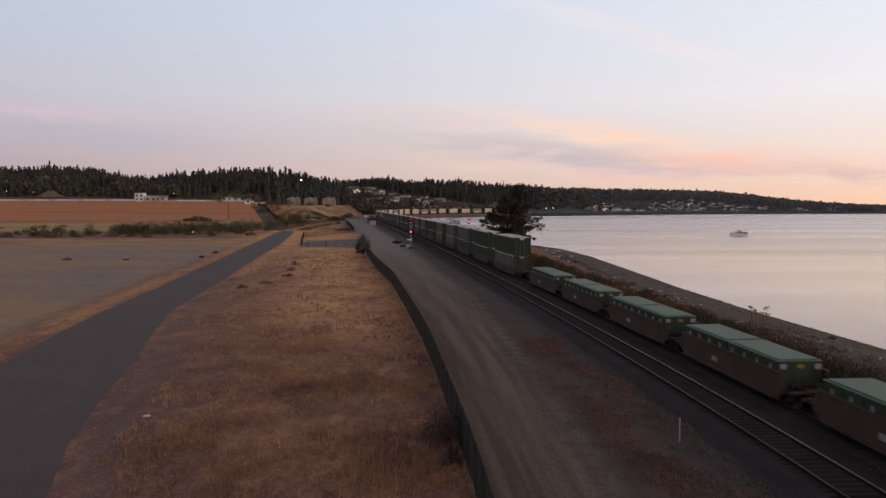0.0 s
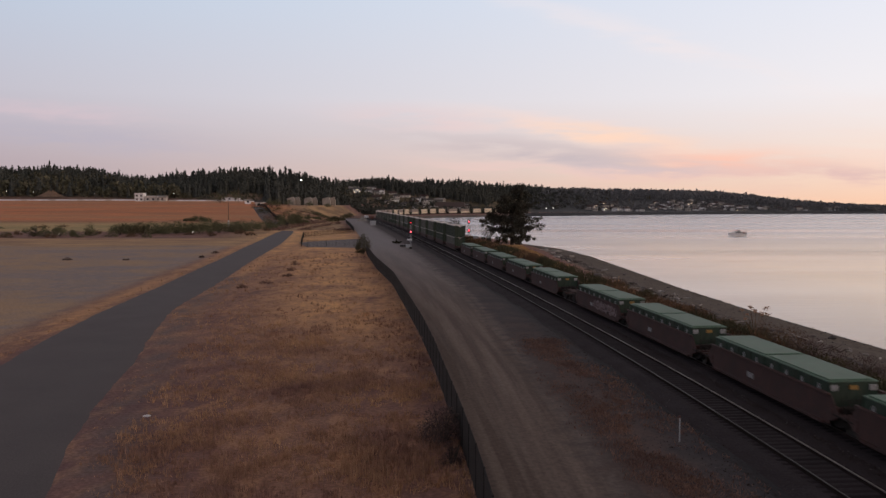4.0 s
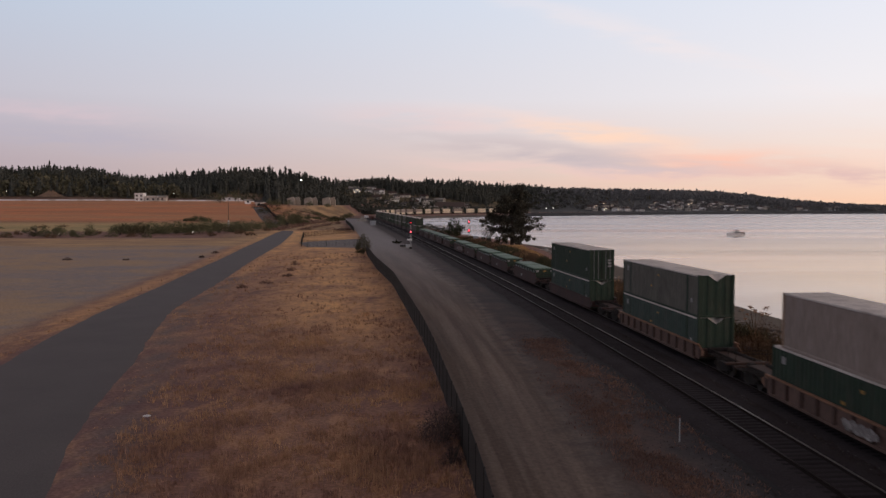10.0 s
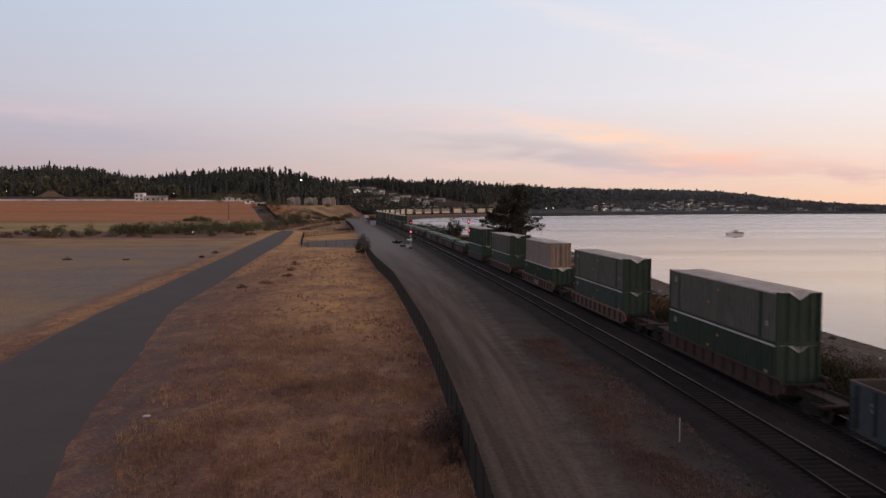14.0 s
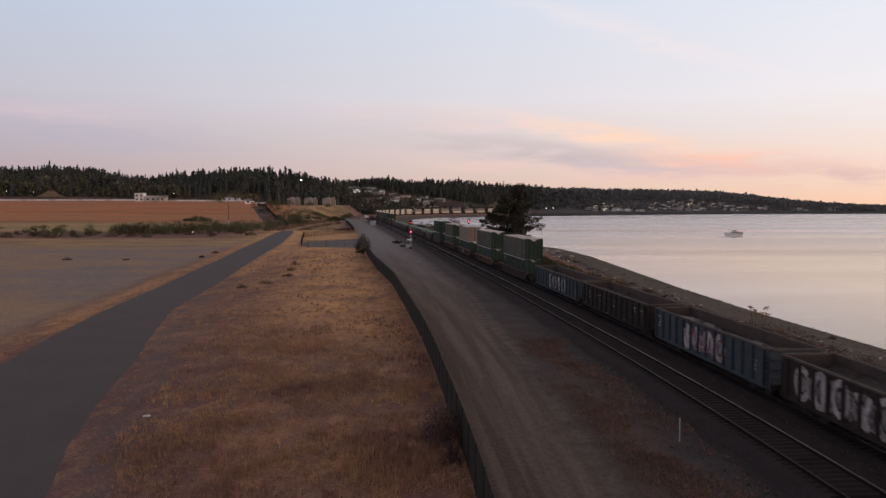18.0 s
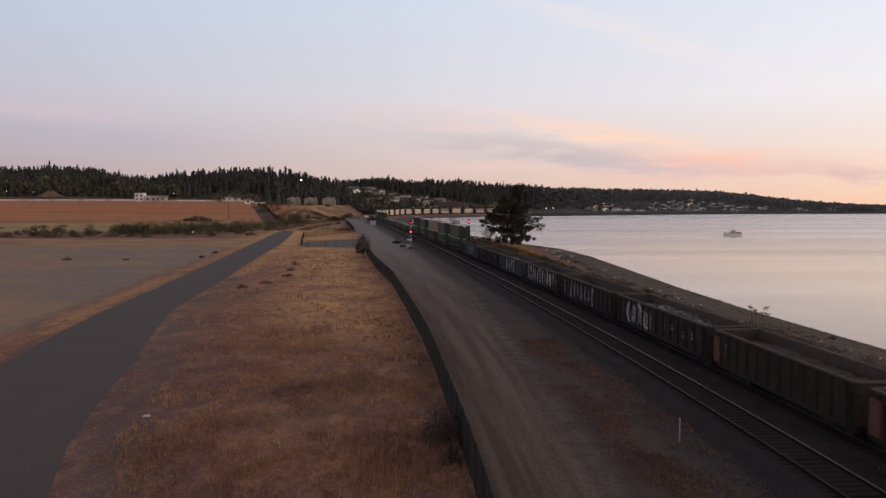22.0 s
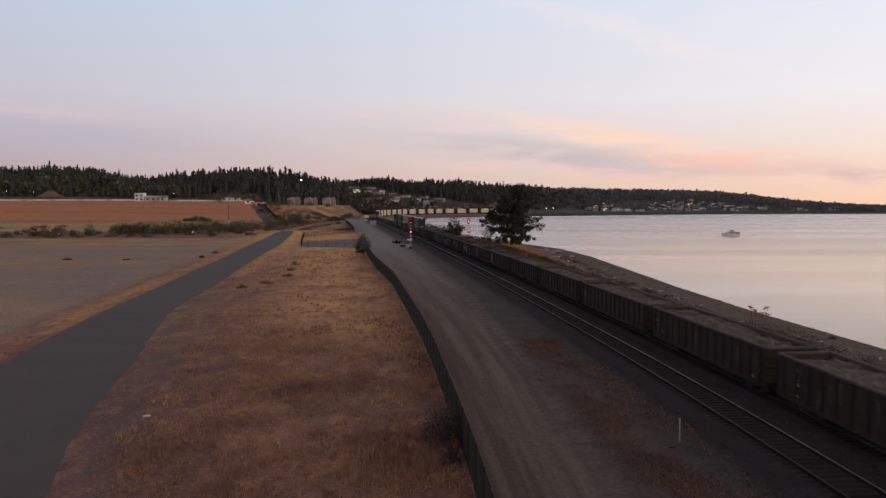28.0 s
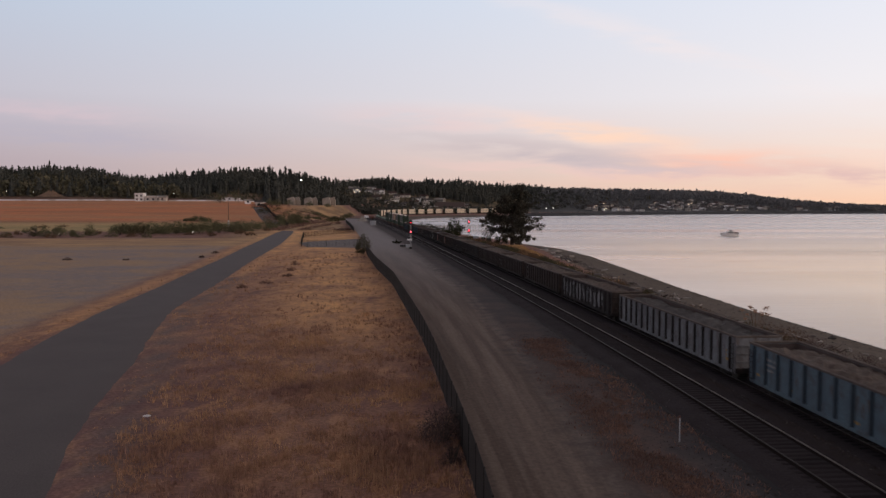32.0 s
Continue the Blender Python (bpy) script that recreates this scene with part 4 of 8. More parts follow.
def make_track(line, name, label, spare, half=0.76, level=0.0):
    """Ballast, two rails and ties; the nearest ties are pieces of their own."""
    track = tagged(new(name), label, "track", kind="structure")
    sel = line[(line[:, 1] > -40) & (line[:, 1] < 1300)]
    part("ballast_bed", sweep(thin(sel, 4, 12), [(-3.4, -0.5), (-1.75, -0.17), (1.75, -0.17), (3.4, -0.5)], False, level), BALLAST, track)
    for o in (-half, half):
        q, _ = beside(sel, o)
        q = thin(q, 3, 10)
        part("rail_web", sweep(q, [(-0.055, -0.17), (0.055, -0.17), (0.012, -0.05), (-0.012, -0.05)], True, level), RAILWEB, track)
        # heads that mirror the train get the darkened copy of the steel
        part("rail_head", sweep(q, [(-0.02, -0.05), (0.02, -0.05), (0.02, 0.0), (-0.02, 0.0)], True, level), RAILSHADED if spare or o < 0 else RAIL, track, "rail head darkened in colour for the train it mirrors" if spare or o < 0 else "shiny worn rail head")
    tie = Shape().box(-1.28, 1.28, -0.115, 0.115, -0.3, -0.16, 0.008).mesh("tie", TIE)
    q, s = beside(line, 0.0)
    ang = np.arctan2(np.gradient(q[:, 1]), np.gradient(q[:, 0])) - math.pi / 2
    rest = Shape()
    count = 0
    for k in range(int(260 / 0.54)):
        d = 14 + 0.54 * k
        x, y, a = np.interp(d, s, q[:, 0]), np.interp(d, s, q[:, 1]), np.interp(d, s, ang)
        if count < 300 and not spare:
            part("tie", tie, TIE, track, at=pose(x, y, level, 0, 0, math.degrees(a)))
            count += 1
        else:
            ca, sa = math.cos(a), math.sin(a)
            c = [(x + u * ca - v * sa, y + u * sa + v * ca) for u, v in ((-1.28, -.115), (1.28, -.115), (1.28, .115), (-1.28, .115))]
            rest.add([(px_, py_, z) for z in (level - 0.3, level - 0.16) for px_, py_ in c], [(4, 5, 6, 7), (0, 1, 5, 4), (2, 3, 7, 6), (1, 2, 6, 5), (3, 0, 4, 7)])
    part("far_ties", rest, TIE, track)["kind"] = "stuff"
    return track


# ---- the train ----
SPEED = 17.2
RAIL_Z = -0.17      # the train's rails lie a little lower than the empty track
MOVERS = []          # (thing, place along the train at the start, height, half its base)


def ride(ob, s, z=0.0, half=6.0):
    MOVERS.append((ob, s, z + RAIL_Z, half))
    return ob


def train_pose(s, z, half):
    a, b = on_train_line(s - half), on_train_line(s + half)
    c = (a + b) / 2
    return pose(c[0], c[1], z, 0, 0, math.degrees(math.atan2(b[1] - a[1], b[0] - a[0])) - 90)


def wheel_mesh():
    s = Shape()
    n = 20
    prof = [(0.10, 0.06), (0.46, 0.07), (0.46, -0.05), (0.49, -0.06), (0.49, -0.08), (0.38, -0.07), (0.12, -0.03)]
    for r, x in prof:
        s.v += [(x, r * math.cos(2 * math.pi * i / n), r * math.sin(2 * math.pi * i / n)) for i in range(n)]
    m = len(prof)
    s.f = [(k * n + i, k * n + (i + 1) % n, ((k + 1) % m) * n + (i + 1) % n, ((k + 1) % m) * n + i) for k in range(m) for i in range(n)]
    s.f += [tuple(range(n))]
    return s.mesh("wheel", WHEEL)


def frame_mesh():
    """The cast side frame of a freight truck, seen from its side."""
    s = Shape()
    s.prism([(-1.15, 0.42), (-1.15, 0.62), (-0.55, 0.66), (-0.3, 0.86), (0.3, 0.86), (0.55, 0.66), (1.15, 0.62), (1.15, 0.42), (0.85, 0.36), (0.35, 0.2), (-0.35, 0.2), (-0.85, 0.36)], "x", -0.07, 0.07)
    for y in (-0.87, 0.87):
        s.tube((-0.12, y, 0.48), (0.12, y, 0.48), 0.13, n=10)
    return s.mesh("side_frame", STEEL)


WHEEL_MESH, FRAME_MESH = wheel_mesh(), frame_mesh()
BOLSTER = Shape().box(-1.0, 1.0, -0.22, 0.22, 0.5, 0.82, 0.03).tube((-0.72, -0.87, 0.46), (0.72, -0.87, 0.46), 0.08).tube((-0.72, 0.87, 0.46), (0.72, 0.87, 0.46), 0.08).mesh("truck", STEEL)
COUPLER = Shape().box(-0.1, 0.1, -0.75, 0.25, 0.78, 0.98, 0.02).box(-0.2, 0.2, 0.2, 0.55, 0.72, 1.04, 0.05).tube((-0.3, 0.0, 0.9), (-0.32, 0.35, 0.45), 0.03, n=6).mesh("coupler", STEEL)


def plain_truck():
    """A whole truck in one mesh, for cars that stay far off."""
    s = Shape()
    for me, m in [(BOLSTER, Matrix.Identity(4))] + [(FRAME_MESH, pose(x, 0, 0)) for x in (-1, 1)] + [(WHEEL_MESH, pose(x, y, 0.465, 0, 0, 0 if x < 0 else 180)) for x in (-0.76, 0.76) for y in (-0.87, 0.87)]:
        s.add([m @ v.co for v in me.vertices], [tuple(p.vertices) for p in me.polygons])
    return s.mesh("truck", STEEL)


PLAIN_TRUCK = plain_truck()


def add_trucks(car, ys, ends, plain=False):
    for y in ys:
        if plain:
            part("truck", PLAIN_TRUCK, STEEL, car, at=(0, y, 0))
            continue
        t = part("truck", BOLSTER, STEEL, car, at=(0, y, 0))
        for x in (-1.0, 1.0):
            part("side_frame", FRAME_MESH, STEEL, t, at=(x, 0, 0))
        for x in (-0.76, 0.76):
            for dy in (-0.87, 0.87):
                part("wheel", WHEEL_MESH, WHEEL, t, at=pose(x, dy, 0.465, 0, 0, 0 if x < 0 else 180))
    for y, turn in ends:
        part("coupler", COUPLER, STEEL, car, at=pose(0, y, 0, 0, 0, turn))


def ladder_mesh(h):
    s = Shape()
    for y in (-0.2, 0.2):
        s.box(-0.02, 0.02, y - 0.02, y + 0.02, 0, h)
    for k in range(int(h / 0.32)):
        s.box(-0.015, 0.015, -0.2, 0.2, 0.2 + 0.32 * k, 0.235 + 0.32 * k)
    return s


def spray(rnd, y0, y1, z0, z1, n, x):
    """One thin coat with an uneven outline on a flank; its pattern is in the paint."""
    m = max(int((y1 - y0) / 0.16), 10)
    ph = [rnd.uniform(0, 6.28) for _ in range(4)]
    top, low = [], []
    for i in range(m + 1):
        u = i / m
        fade = min(1.0, 6 * u, 6 * (1 - u)) ** 0.5
        mid, h = (z0 + z1) / 2, (z1 - z0) / 2
        wob = 0.8 + 0.2 * math.sin(n * 6.28 * u + ph[0]) + rnd.uniform(-0.09, 0.09)
        top.append((y0 + (y1 - y0) * u, min(mid + h * wob * (0.35 + 0.65 * fade), z1)))
        wob = 0.82 + 0.18 * math.sin(n * 5.1 * u + ph[1]) + rnd.uniform(-0.09, 0.09)
        low.append((y0 + (y1 - y0) * u, max(mid - h * wob * (0.35 + 0.65 * fade), z0)))
    s = Shape()
    for k in range(m):
        s.prism([low[k], low[k + 1], top[k + 1], top[k]], "x", x - 0.006, x)
    return s


def strokes(rnd, y0, y1, z0, z1, letters, x, width=0.2):
    """Fat curved strokes side by side, like sprayed letters nobody can read. Returns the fill and the wider coat under it."""
    fill, under = Shape(), Shape()
    step = (y1 - y0) / letters
    for k in range(letters):
        cy, cz = y0 + step * (k + 0.5), (z0 + z1) / 2 + rnd.uniform(-0.06, 0.06)
        hw, hh = step * 0.36, (z1 - z0) * rnd.uniform(0.36, 0.46)
        lines = []
        for _ in range(rnd.choice((2, 2, 3))):
            if rnd.random() < 0.5:
                a0, sweep_ = rnd.uniform(0, 6.28), rnd.uniform(2.4, 4.6)
                lines.append([(cy + hw * math.cos(a0 + sweep_ * i / 7), cz + hh * math.sin(a0 + sweep_ * i / 7)) for i in range(8)])
            else:
                ya, yb = cy + rnd.uniform(-hw, hw), cy + rnd.uniform(-hw, hw)
                lines.append([(ya + (yb - ya) * i / 3, cz - hh + 2 * hh * i / 3) for i in range(4)])
        for line in lines:
            for sh, wd, lift in ((under, width * 1.75, 0.0), (fill, width, 0.005)):
                for (ya, za), (yb, zb) in zip(line, line[1:]):
                    d = math.hypot(yb - ya, zb - za) or 1.0
                    ny, nz = -(zb - za) / d * wd / 2, (yb - ya) / d * wd / 2
                    q = [(ya - ny, za - nz), (yb - ny, zb - nz), (yb + ny, zb + nz), (ya + ny, za + nz)]
                    sh.prism([(u, min(max(v, z0 - 0.1), z1 + 0.1)) for u, v in q], "x", x - 0.004 - lift, x - lift + 0.002)
    return fill, under


def stencil(rnd, y, z, wd, ht, x):
    """Small rows of bars where stencilled lettering stands."""
    s = Shape()
    rows = max(int(ht / 0.3), 1)
    for r in range(rows):
        zc = z + ht * 0.4 * (1 - 2 * (r + 0.5) / rows) if rows > 1 else z
        n = max(int(wd / 0.22), 1)
        a = -wd * 0.42
        for k in range(n):
            b = a + wd * 0.84 / n
            if rnd.random() < 0.85:
                e = rnd.uniform(0.75, 1.0)
                s.box(x - 0.004, x + 0.004, y + a + 0.02, y + a + (b - a) * e - 0.02, zc - 0.085, zc + 0.085 * rnd.uniform(0.5, 1))
            a = b
    if not s.v:
        s.box(x - 0.004, x + 0.004, y - 0.1, y + 0.1, z - 0.08, z + 0.08)
    return s


TOPZ, SILLZ = 2.95, 0.72


def gondola(length, paint, ribs, label, seed, graffiti=None, marks=(), ends=None, grime=None, wide_ribs=0.16):
    rnd = random.Random(seed)
    car = thing("gondola_car", label, "freight car", "gondola cars of the train")
    h, w = length / 2, 1.48
    part("floor", Shape().box(-w + 0.06, w - 0.06, -h + 0.06, h - 0.06, SILLZ + 0.02, SILLZ + 0.12), RUST, car, "rusty floor")
    part("centre_sill", Shape().box(-0.28, 0.28, -h + 0.2, h - 0.2, 0.5, SILLZ, 0.02), STEEL, car)
    for sx in (-1, 1):
        part("side_wall", Shape().box(min(sx * w, sx * (w - 0.05)), max(sx * w, sx * (w - 0.05)), -h, h, SILLZ, TOPZ - 0.1), paint, car)
        part("top_rail", Shape().box(min(sx * (w + 0.06), sx * (w - 0.09)), max(sx * (w + 0.06), sx * (w - 0.09)), -h, h, TOPZ - 0.14, TOPZ, 0.03), DUSTYRAIL, car)
        part("lining", Shape().box(min(sx * (w - 0.055), sx * (w - 0.075)), max(sx * (w - 0.055), sx * (w - 0.075)), -h + 0.08, h - 0.08, SILLZ + 0.12, TOPZ - 0.15), RUST, car, "rusty inner face")
        part("side_sill", Shape().box(min(sx * (w + 0.05), sx * (w - 0.04)), max(sx * (w + 0.05), sx * (w - 0.04)), -h, h, SILLZ - 0.12, SILLZ + 0.1, 0.02), paint, car)
    for sy in (-1, 1):
        y0, y1 = sorted((sy * h, sy * (h - 0.07)))
        part("end_wall", Shape().box(-w + 0.05, w - 0.05, y0, y1, SILLZ, TOPZ - 0.1), ends or paint, car)
        part("end_rail", Shape().box(-w + 0.09, w - 0.09, *sorted((sy * (h - 0.1), sy * (h + 0.06))), TOPZ - 0.14, TOPZ, 0.03), DUSTYRAIL, car)
        part("end_lining", Shape().box(-w + 0.08, w - 0.08, *sorted((sy * (h - 0.075), sy * (h - 0.095))), SILLZ + 0.12, TOPZ - 0.15), RUST, car, "rusty inner face")
        part("end_sill", Shape().box(-w, w, *sorted((sy * h, sy * (h + 0.22))), 0.62, 0.95, 0.03), STEEL, car)
        for z in (1.25, 1.75, 2.25):
            part("end_stiffener", Shape().box(-w + 0.1, w - 0.1, *sorted((sy * h, sy * (h + 0.09))), z, z + 0.14, 0.02), ends or paint, car)
        for sx in (-1, 1):
            part("ladder", ladder_mesh(1.9), STEEL, car, at=(sx * (w + 0.08), sy * (h - 0.35), 0.62))
    rib = Shape().prism([(0.0, -wide_ribs), (-0.13, -wide_ribs * 0.55), (-0.13, wide_ribs * 0.55), (0.0, wide_ribs)], "z", SILLZ + 0.1, TOPZ - 0.14).mesh("rib", grime or paint)
    for k in range(ribs):
        y = -h + length * (k + 0.5) / ribs
        part("rib", rib, grime or paint, car, at=(-w, y, 0))
        part("rib", rib, grime or paint, car, at=pose(w, y, 0, 0, 0, 180))
    if graffiti:
        y0, y1, z0, z1, n, m = graffiti
        part("spray_paint", spray(rnd, y0, y1, z0, z1, n, -w - 0.012), m, car, "scrawl of spray paint")["kind"] = "stuff"
        top, under = strokes(rnd, y0, y1, max(z0 - 0.25, 0.8), min(z1 + 0.3, 2.72), max(int(n * 0.8), 3), -w - 0.02, 0.36)
        a, b = STROKES[m.name]
        part("spray_shadow", under, b, car, "wide dark coat under the sprayed strokes")["kind"] = "stuff"
        part("spray_lettering", top, a, car, "fat sprayed lettering that cannot be read")["kind"] = "stuff"
    for y, z, wd, ht, m in marks:
        if m is G_ORANGE:
            part("corner_panel", Shape().box(-w - 0.142, -w - 0.002, y - wd * 0.32, y + wd * 0.32, z - ht * 0.34, z + ht * 0.34, 0.004), m, car, "rust orange corner panel")
        else:
            part("stencil", stencil(rnd, y, z, wd, ht, -w - 0.012), m, car)
    streaks = Shape()
    for k in range(int(length * 1.1)):
        y, z1 = rnd.uniform(-h + 0.3, h - 0.3), rnd.uniform(1.6, TOPZ - 0.2)
        z0, wd = z1 - rnd.uniform(0.4, 1.3), rnd.uniform(0.02, 0.06)
        streaks.prism([(y - wd, z1), (y + wd, z1), (y + wd * 0.3, max(z0, SILLZ + 0.12)), (y - wd * 0.3, max(z0, SILLZ + 0.12))], "x", -w - 0.008, -w + 0.002)
    part("rust_streaks", streaks, DUSTYRAIL, car, "pale dust and rust runs down the flank")["kind"] = "stuff"
    add_trucks(car, (-h + 2.3, h - 2.3), ((h + 0.3, 0), (-h - 0.3, 180)))
    return car


def heap(length, material_, label, seed, level=2.2, bumps=0.24):
    """Bulk load lying in a gondola."""
    rnd = random.Random(seed)
    nx, ny = 9, max(int(length * 2.2), 10)
    s = Shape()
    ph = [rnd.uniform(0, 6.3) for _ in range(6)]
    for j in range(ny + 1):
        for i in range(nx + 1):
            u, v = i / nx, j / ny
            x, y = (u - 0.5) * 2.76, (v - 0.5) * (length - 0.3)
            z = level + bumps * (math.sin(v * 9 + ph[0]) * 0.5 + math.sin(v * 23 + ph[1] + 2 * u) * 0.3 + math.sin(u * 7 + ph[2] + 5 * v) * 0.3)
            z += 0.5 * bumps * (1 - (2 * u - 1) ** 2) - 0.9 * bumps * (abs(2 * v - 1) > 0.9) + rnd.uniform(-0.13, 0.13)
            s.v.append((x, y, min(max(z, SILLZ + 0.2), TOPZ + 0.5)))
    s.f = [(j * (nx + 1) + i, j * (nx + 1) + i + 1, (j + 1) * (nx + 1) + i + 1, (j + 1) * (nx + 1) + i) for j in range(ny) for i in range(nx)]
    a = len(s.v)
    edge = [i for i in range(nx + 1)] + [j * (nx + 1) + nx for j in range(1, ny + 1)] + [ny * (nx + 1) + i for i in range(nx - 1, -1, -1)] + [j * (nx + 1) for j in range(ny - 1, 0, -1)]
    s.v += [(s.v[i][0], s.v[i][1], SILLZ + 0.13) for i in edge]
    m = len(edge)
    s.f += [(edge[k], a + k, a + (k + 1) % m, edge[(k + 1) % m]) for k in range(m)]
    return tagged(part("bulk_load", s, material_), label, "load", "loads in the gondola cars", kind="stuff")


def corrugated(length, h, pitch, depth):
    """A ribbed wall in the plane x = 0, standing on z = 0, ribs upright."""
    n = int(length / pitch)
    s = Shape()
    for k in range(n):
        y = -length / 2 + k * length / n
        p = length / n
        for yy, x in ((y, 0), (y + 0.42 * p, 0), (y + 0.54 * p, depth), (y + 0.88 * p, depth)):
            s.v += [(x, yy, 0), (x, yy, h)]
    s.v += [(0, length / 2, 0), (0, length / 2, h)]
    m = len(s.v) // 2
    s.f = [(2 * i, 2 * i + 2, 2 * i + 3, 2 * i + 1) for i in range(m - 1)]
    return s


def container(length, height, wall, roof_mat, end_mat, label, notch=True, posts=(), doors=False, marks=True, seaward=None):
    """A long steel cargo container; +y is its leading end."""
    w, h, L = 1.295, height, length / 2
    box = thing("cargo_container", label, "container", "containers on the train")
    side = corrugated(length - 0.3, h - 0.3, 0.42 if length > 14.5 else 0.28, 0.05).mesh("side_panel", wall)
    part("side_panel", side, wall, box, at=(-w + 0.005, 0, 0.16))
    if seaward:
        side = corrugated(length - 0.3, h - 0.3, 0.42, 0.05).mesh("side_panel", seaward)
    part("side_panel", side, seaward or wall, box, "seaward side with dusk glow in its paint" if seaward else "", at=pose(w - 0.005, 0, 0.16, 0, 0, 180))
    post = Shape().box(-0.08, 0.08, -0.09, 0.09, 0.0, h, 0.015).mesh("corner_post", end_mat)
    for sx in (-1, 1):
        for y in (-L + 0.09, L - 0.09):
            part("corner_post", post, end_mat, box, at=(sx * (w - 0.07), y, 0))
        for y in posts:
            part("stacking_post", Shape().box(-0.07, 0.03, -0.14, 0.14, 0.12, h - 0.1, 0.015), end_mat, box, at=pose(sx * (w - 0.02), y, 0, 0, 0, 0 if sx > 0 else 180))
        x0, x1 = sorted((sx * (w + 0.012), sx * (w - 0.1)))
        part("bottom_rail", Shape().box(x0, x1, -L + 0.18, L - 0.18, 0.0, 0.17, 0.02), wall if end_mat is TANDOOR else end_mat, box)
        part("top_rail", Shape().box(x0, x1, -L + 0.18, L - 0.18, h - 0.12, h - 0.01, 0.02), roof_mat if roof_mat is ROOFW else end_mat, box)
    part("floor", Shape().box(-w + 0.1, w - 0.1, -L + 0.1, L - 0.1, 0.04, 0.14), STEEL, box)
    # roof: crowned, with a low fall to a notch over each end
    roof = Shape()
    rows = [-L, -L + 0.9, -L + 3.2, 0, L - 3.2, L - 0.9, L]
    for y in rows:
        crown = 0.055 if abs(y) < L - 0.5 else 0.0
        for x, c in ((-w + 0.02, 0), (-0.62, 0.7), (0, 1), (0.62, 0.7), (w - 0.02, 0)):
            drop = 0.42 if (notch and x == 0 and abs(y) == L) else 0.0
            roof.v.append((x, y, h - 0.02 + crown * c - drop))
    roof.f = [(j * 5 + i, j * 5 + i + 1, (j + 1) * 5 + i + 1, (j + 1) * 5 + i) for j in range(len(rows) - 1) for i in range(4)]
    part("roof", roof, roof_mat, box, "steel roof with the sky's brightness in its paint")
    for sy in (-1, 1):
        y = sy * (L - 0.03)
        e = Shape()
        tz = h - 0.44 if notch else h - 0.03
        cols = [-1.15, -0.95, -0.9, -0.65, -0.6, -0.35, -0.3, -0.05, 0.05, 0.3, 0.35, 0.6, 0.65, 0.9, 0.95, 1.15]
        for i, x in enumerate(cols):
            top = h - 0.03 - (max(0.0, 0.42 * (1 - abs(x) / 0.62)) if notch else 0.0)
            yy = y - sy * (0.05 if (i // 2) % 2 else 0.0)
            e.v += [(x, yy, 0.12), (x, yy, top)]
        e.f = [(2 * i, 2 * i + 2, 2 * i + 3, 2 * i + 1) for i in range(len(cols) - 1)]
        ew = part("end_wall", e, end_mat, box)
        part("end_sill", Shape().box(-1.2, 1.2, *sorted((y - sy * 0.1, y + sy * 0.025)), 0.0, 0.16, 0.02), end_mat, box)
        if doors and sy < 0:
            for x in (-0.85, -0.4, 0.4, 0.85):
                part("lock_rod", Shape().tube((x, y - 0.05, 0.15), (x, y - 0.05, h - 0.12), 0.025, n=6), SP_GREY if end_mat is GREENBOX else GALV, box)
            for x in (-0.02, 0.02):
                part("door_seam", Shape().box(x - 0.012, x + 0.012, y - 0.025, y - 0.004, 0.15, h - 0.12), STEEL, box)
    if doors and marks:
        for k in range(3):
            part("marking_plate", Shape().box(0.62, 0.98, -L - 0.03, -L - 0.02, h - 1.2 - 0.3 * k, h - 1.0 - 0.3 * k), WHITEMARK, box)
    if marks:
        part("marking_plate", Shape().box(-w - 0.004, -w + 0.006, L - 1.5, L - 1.05, h - 0.85, h - 0.45), WHITEMARK, box)
        part("marking_plate", Shape().box(-w - 0.004, -w + 0.006, -L + 1.0, -L + 1.35, 0.95, 1.25), WHITEMARK, box)
        for y, z in ((-0.6, h - 0.75), (0.9, h * 0.42)):
            part("marking_plate", Shape().box(-w - 0.004, -w + 0.006, y, y + 0.34, z, z + 0.16), YELLOWMARK, box)
    return box


def end_deck(car, h, e, sy):
    """Grating, brake gear and pipes over a truck."""
    part("end_deck", Shape().box(-0.95, 0.95, *sorted((sy * (h + 0.35), sy * (h + 0.75))), 0.92, 1.25, 0.03), STEEL, car, "grimy steel deck over the truck")
    n = max(int((e - h - 1.2) / 0.45), 1)
    slat = Shape().box(-1.15, 1.15, *sorted((0, sy * 0.2)), 0.9, 0.97, 0.01).mesh("deck_slat", STEEL)
    for k in range(n):
        part("deck_slat", slat, STEEL, car, at=(0, sy * (h + 0.95 + (e - h - 1.3) * k / n), 0))
    part("brake_pipe", Shape().tube((-0.7, sy * (h + 0.6), 1.12), (-0.7, sy * (e - 0.3), 1.05), 0.06, n=6), STEEL, car)
    part("brake_pipe", Shape().tube((0.55, sy * (h + 0.6), 1.1), (0.55, sy * (e - 0.3), 1.1), 0.09, n=6), STEEL, car)
    part("brake_cylinder", Shape().tube((0.2, sy * (h + 1.0), 1.14), (0.8, sy * (h + 1.0), 1.14), 0.17, n=9), STEEL, car)


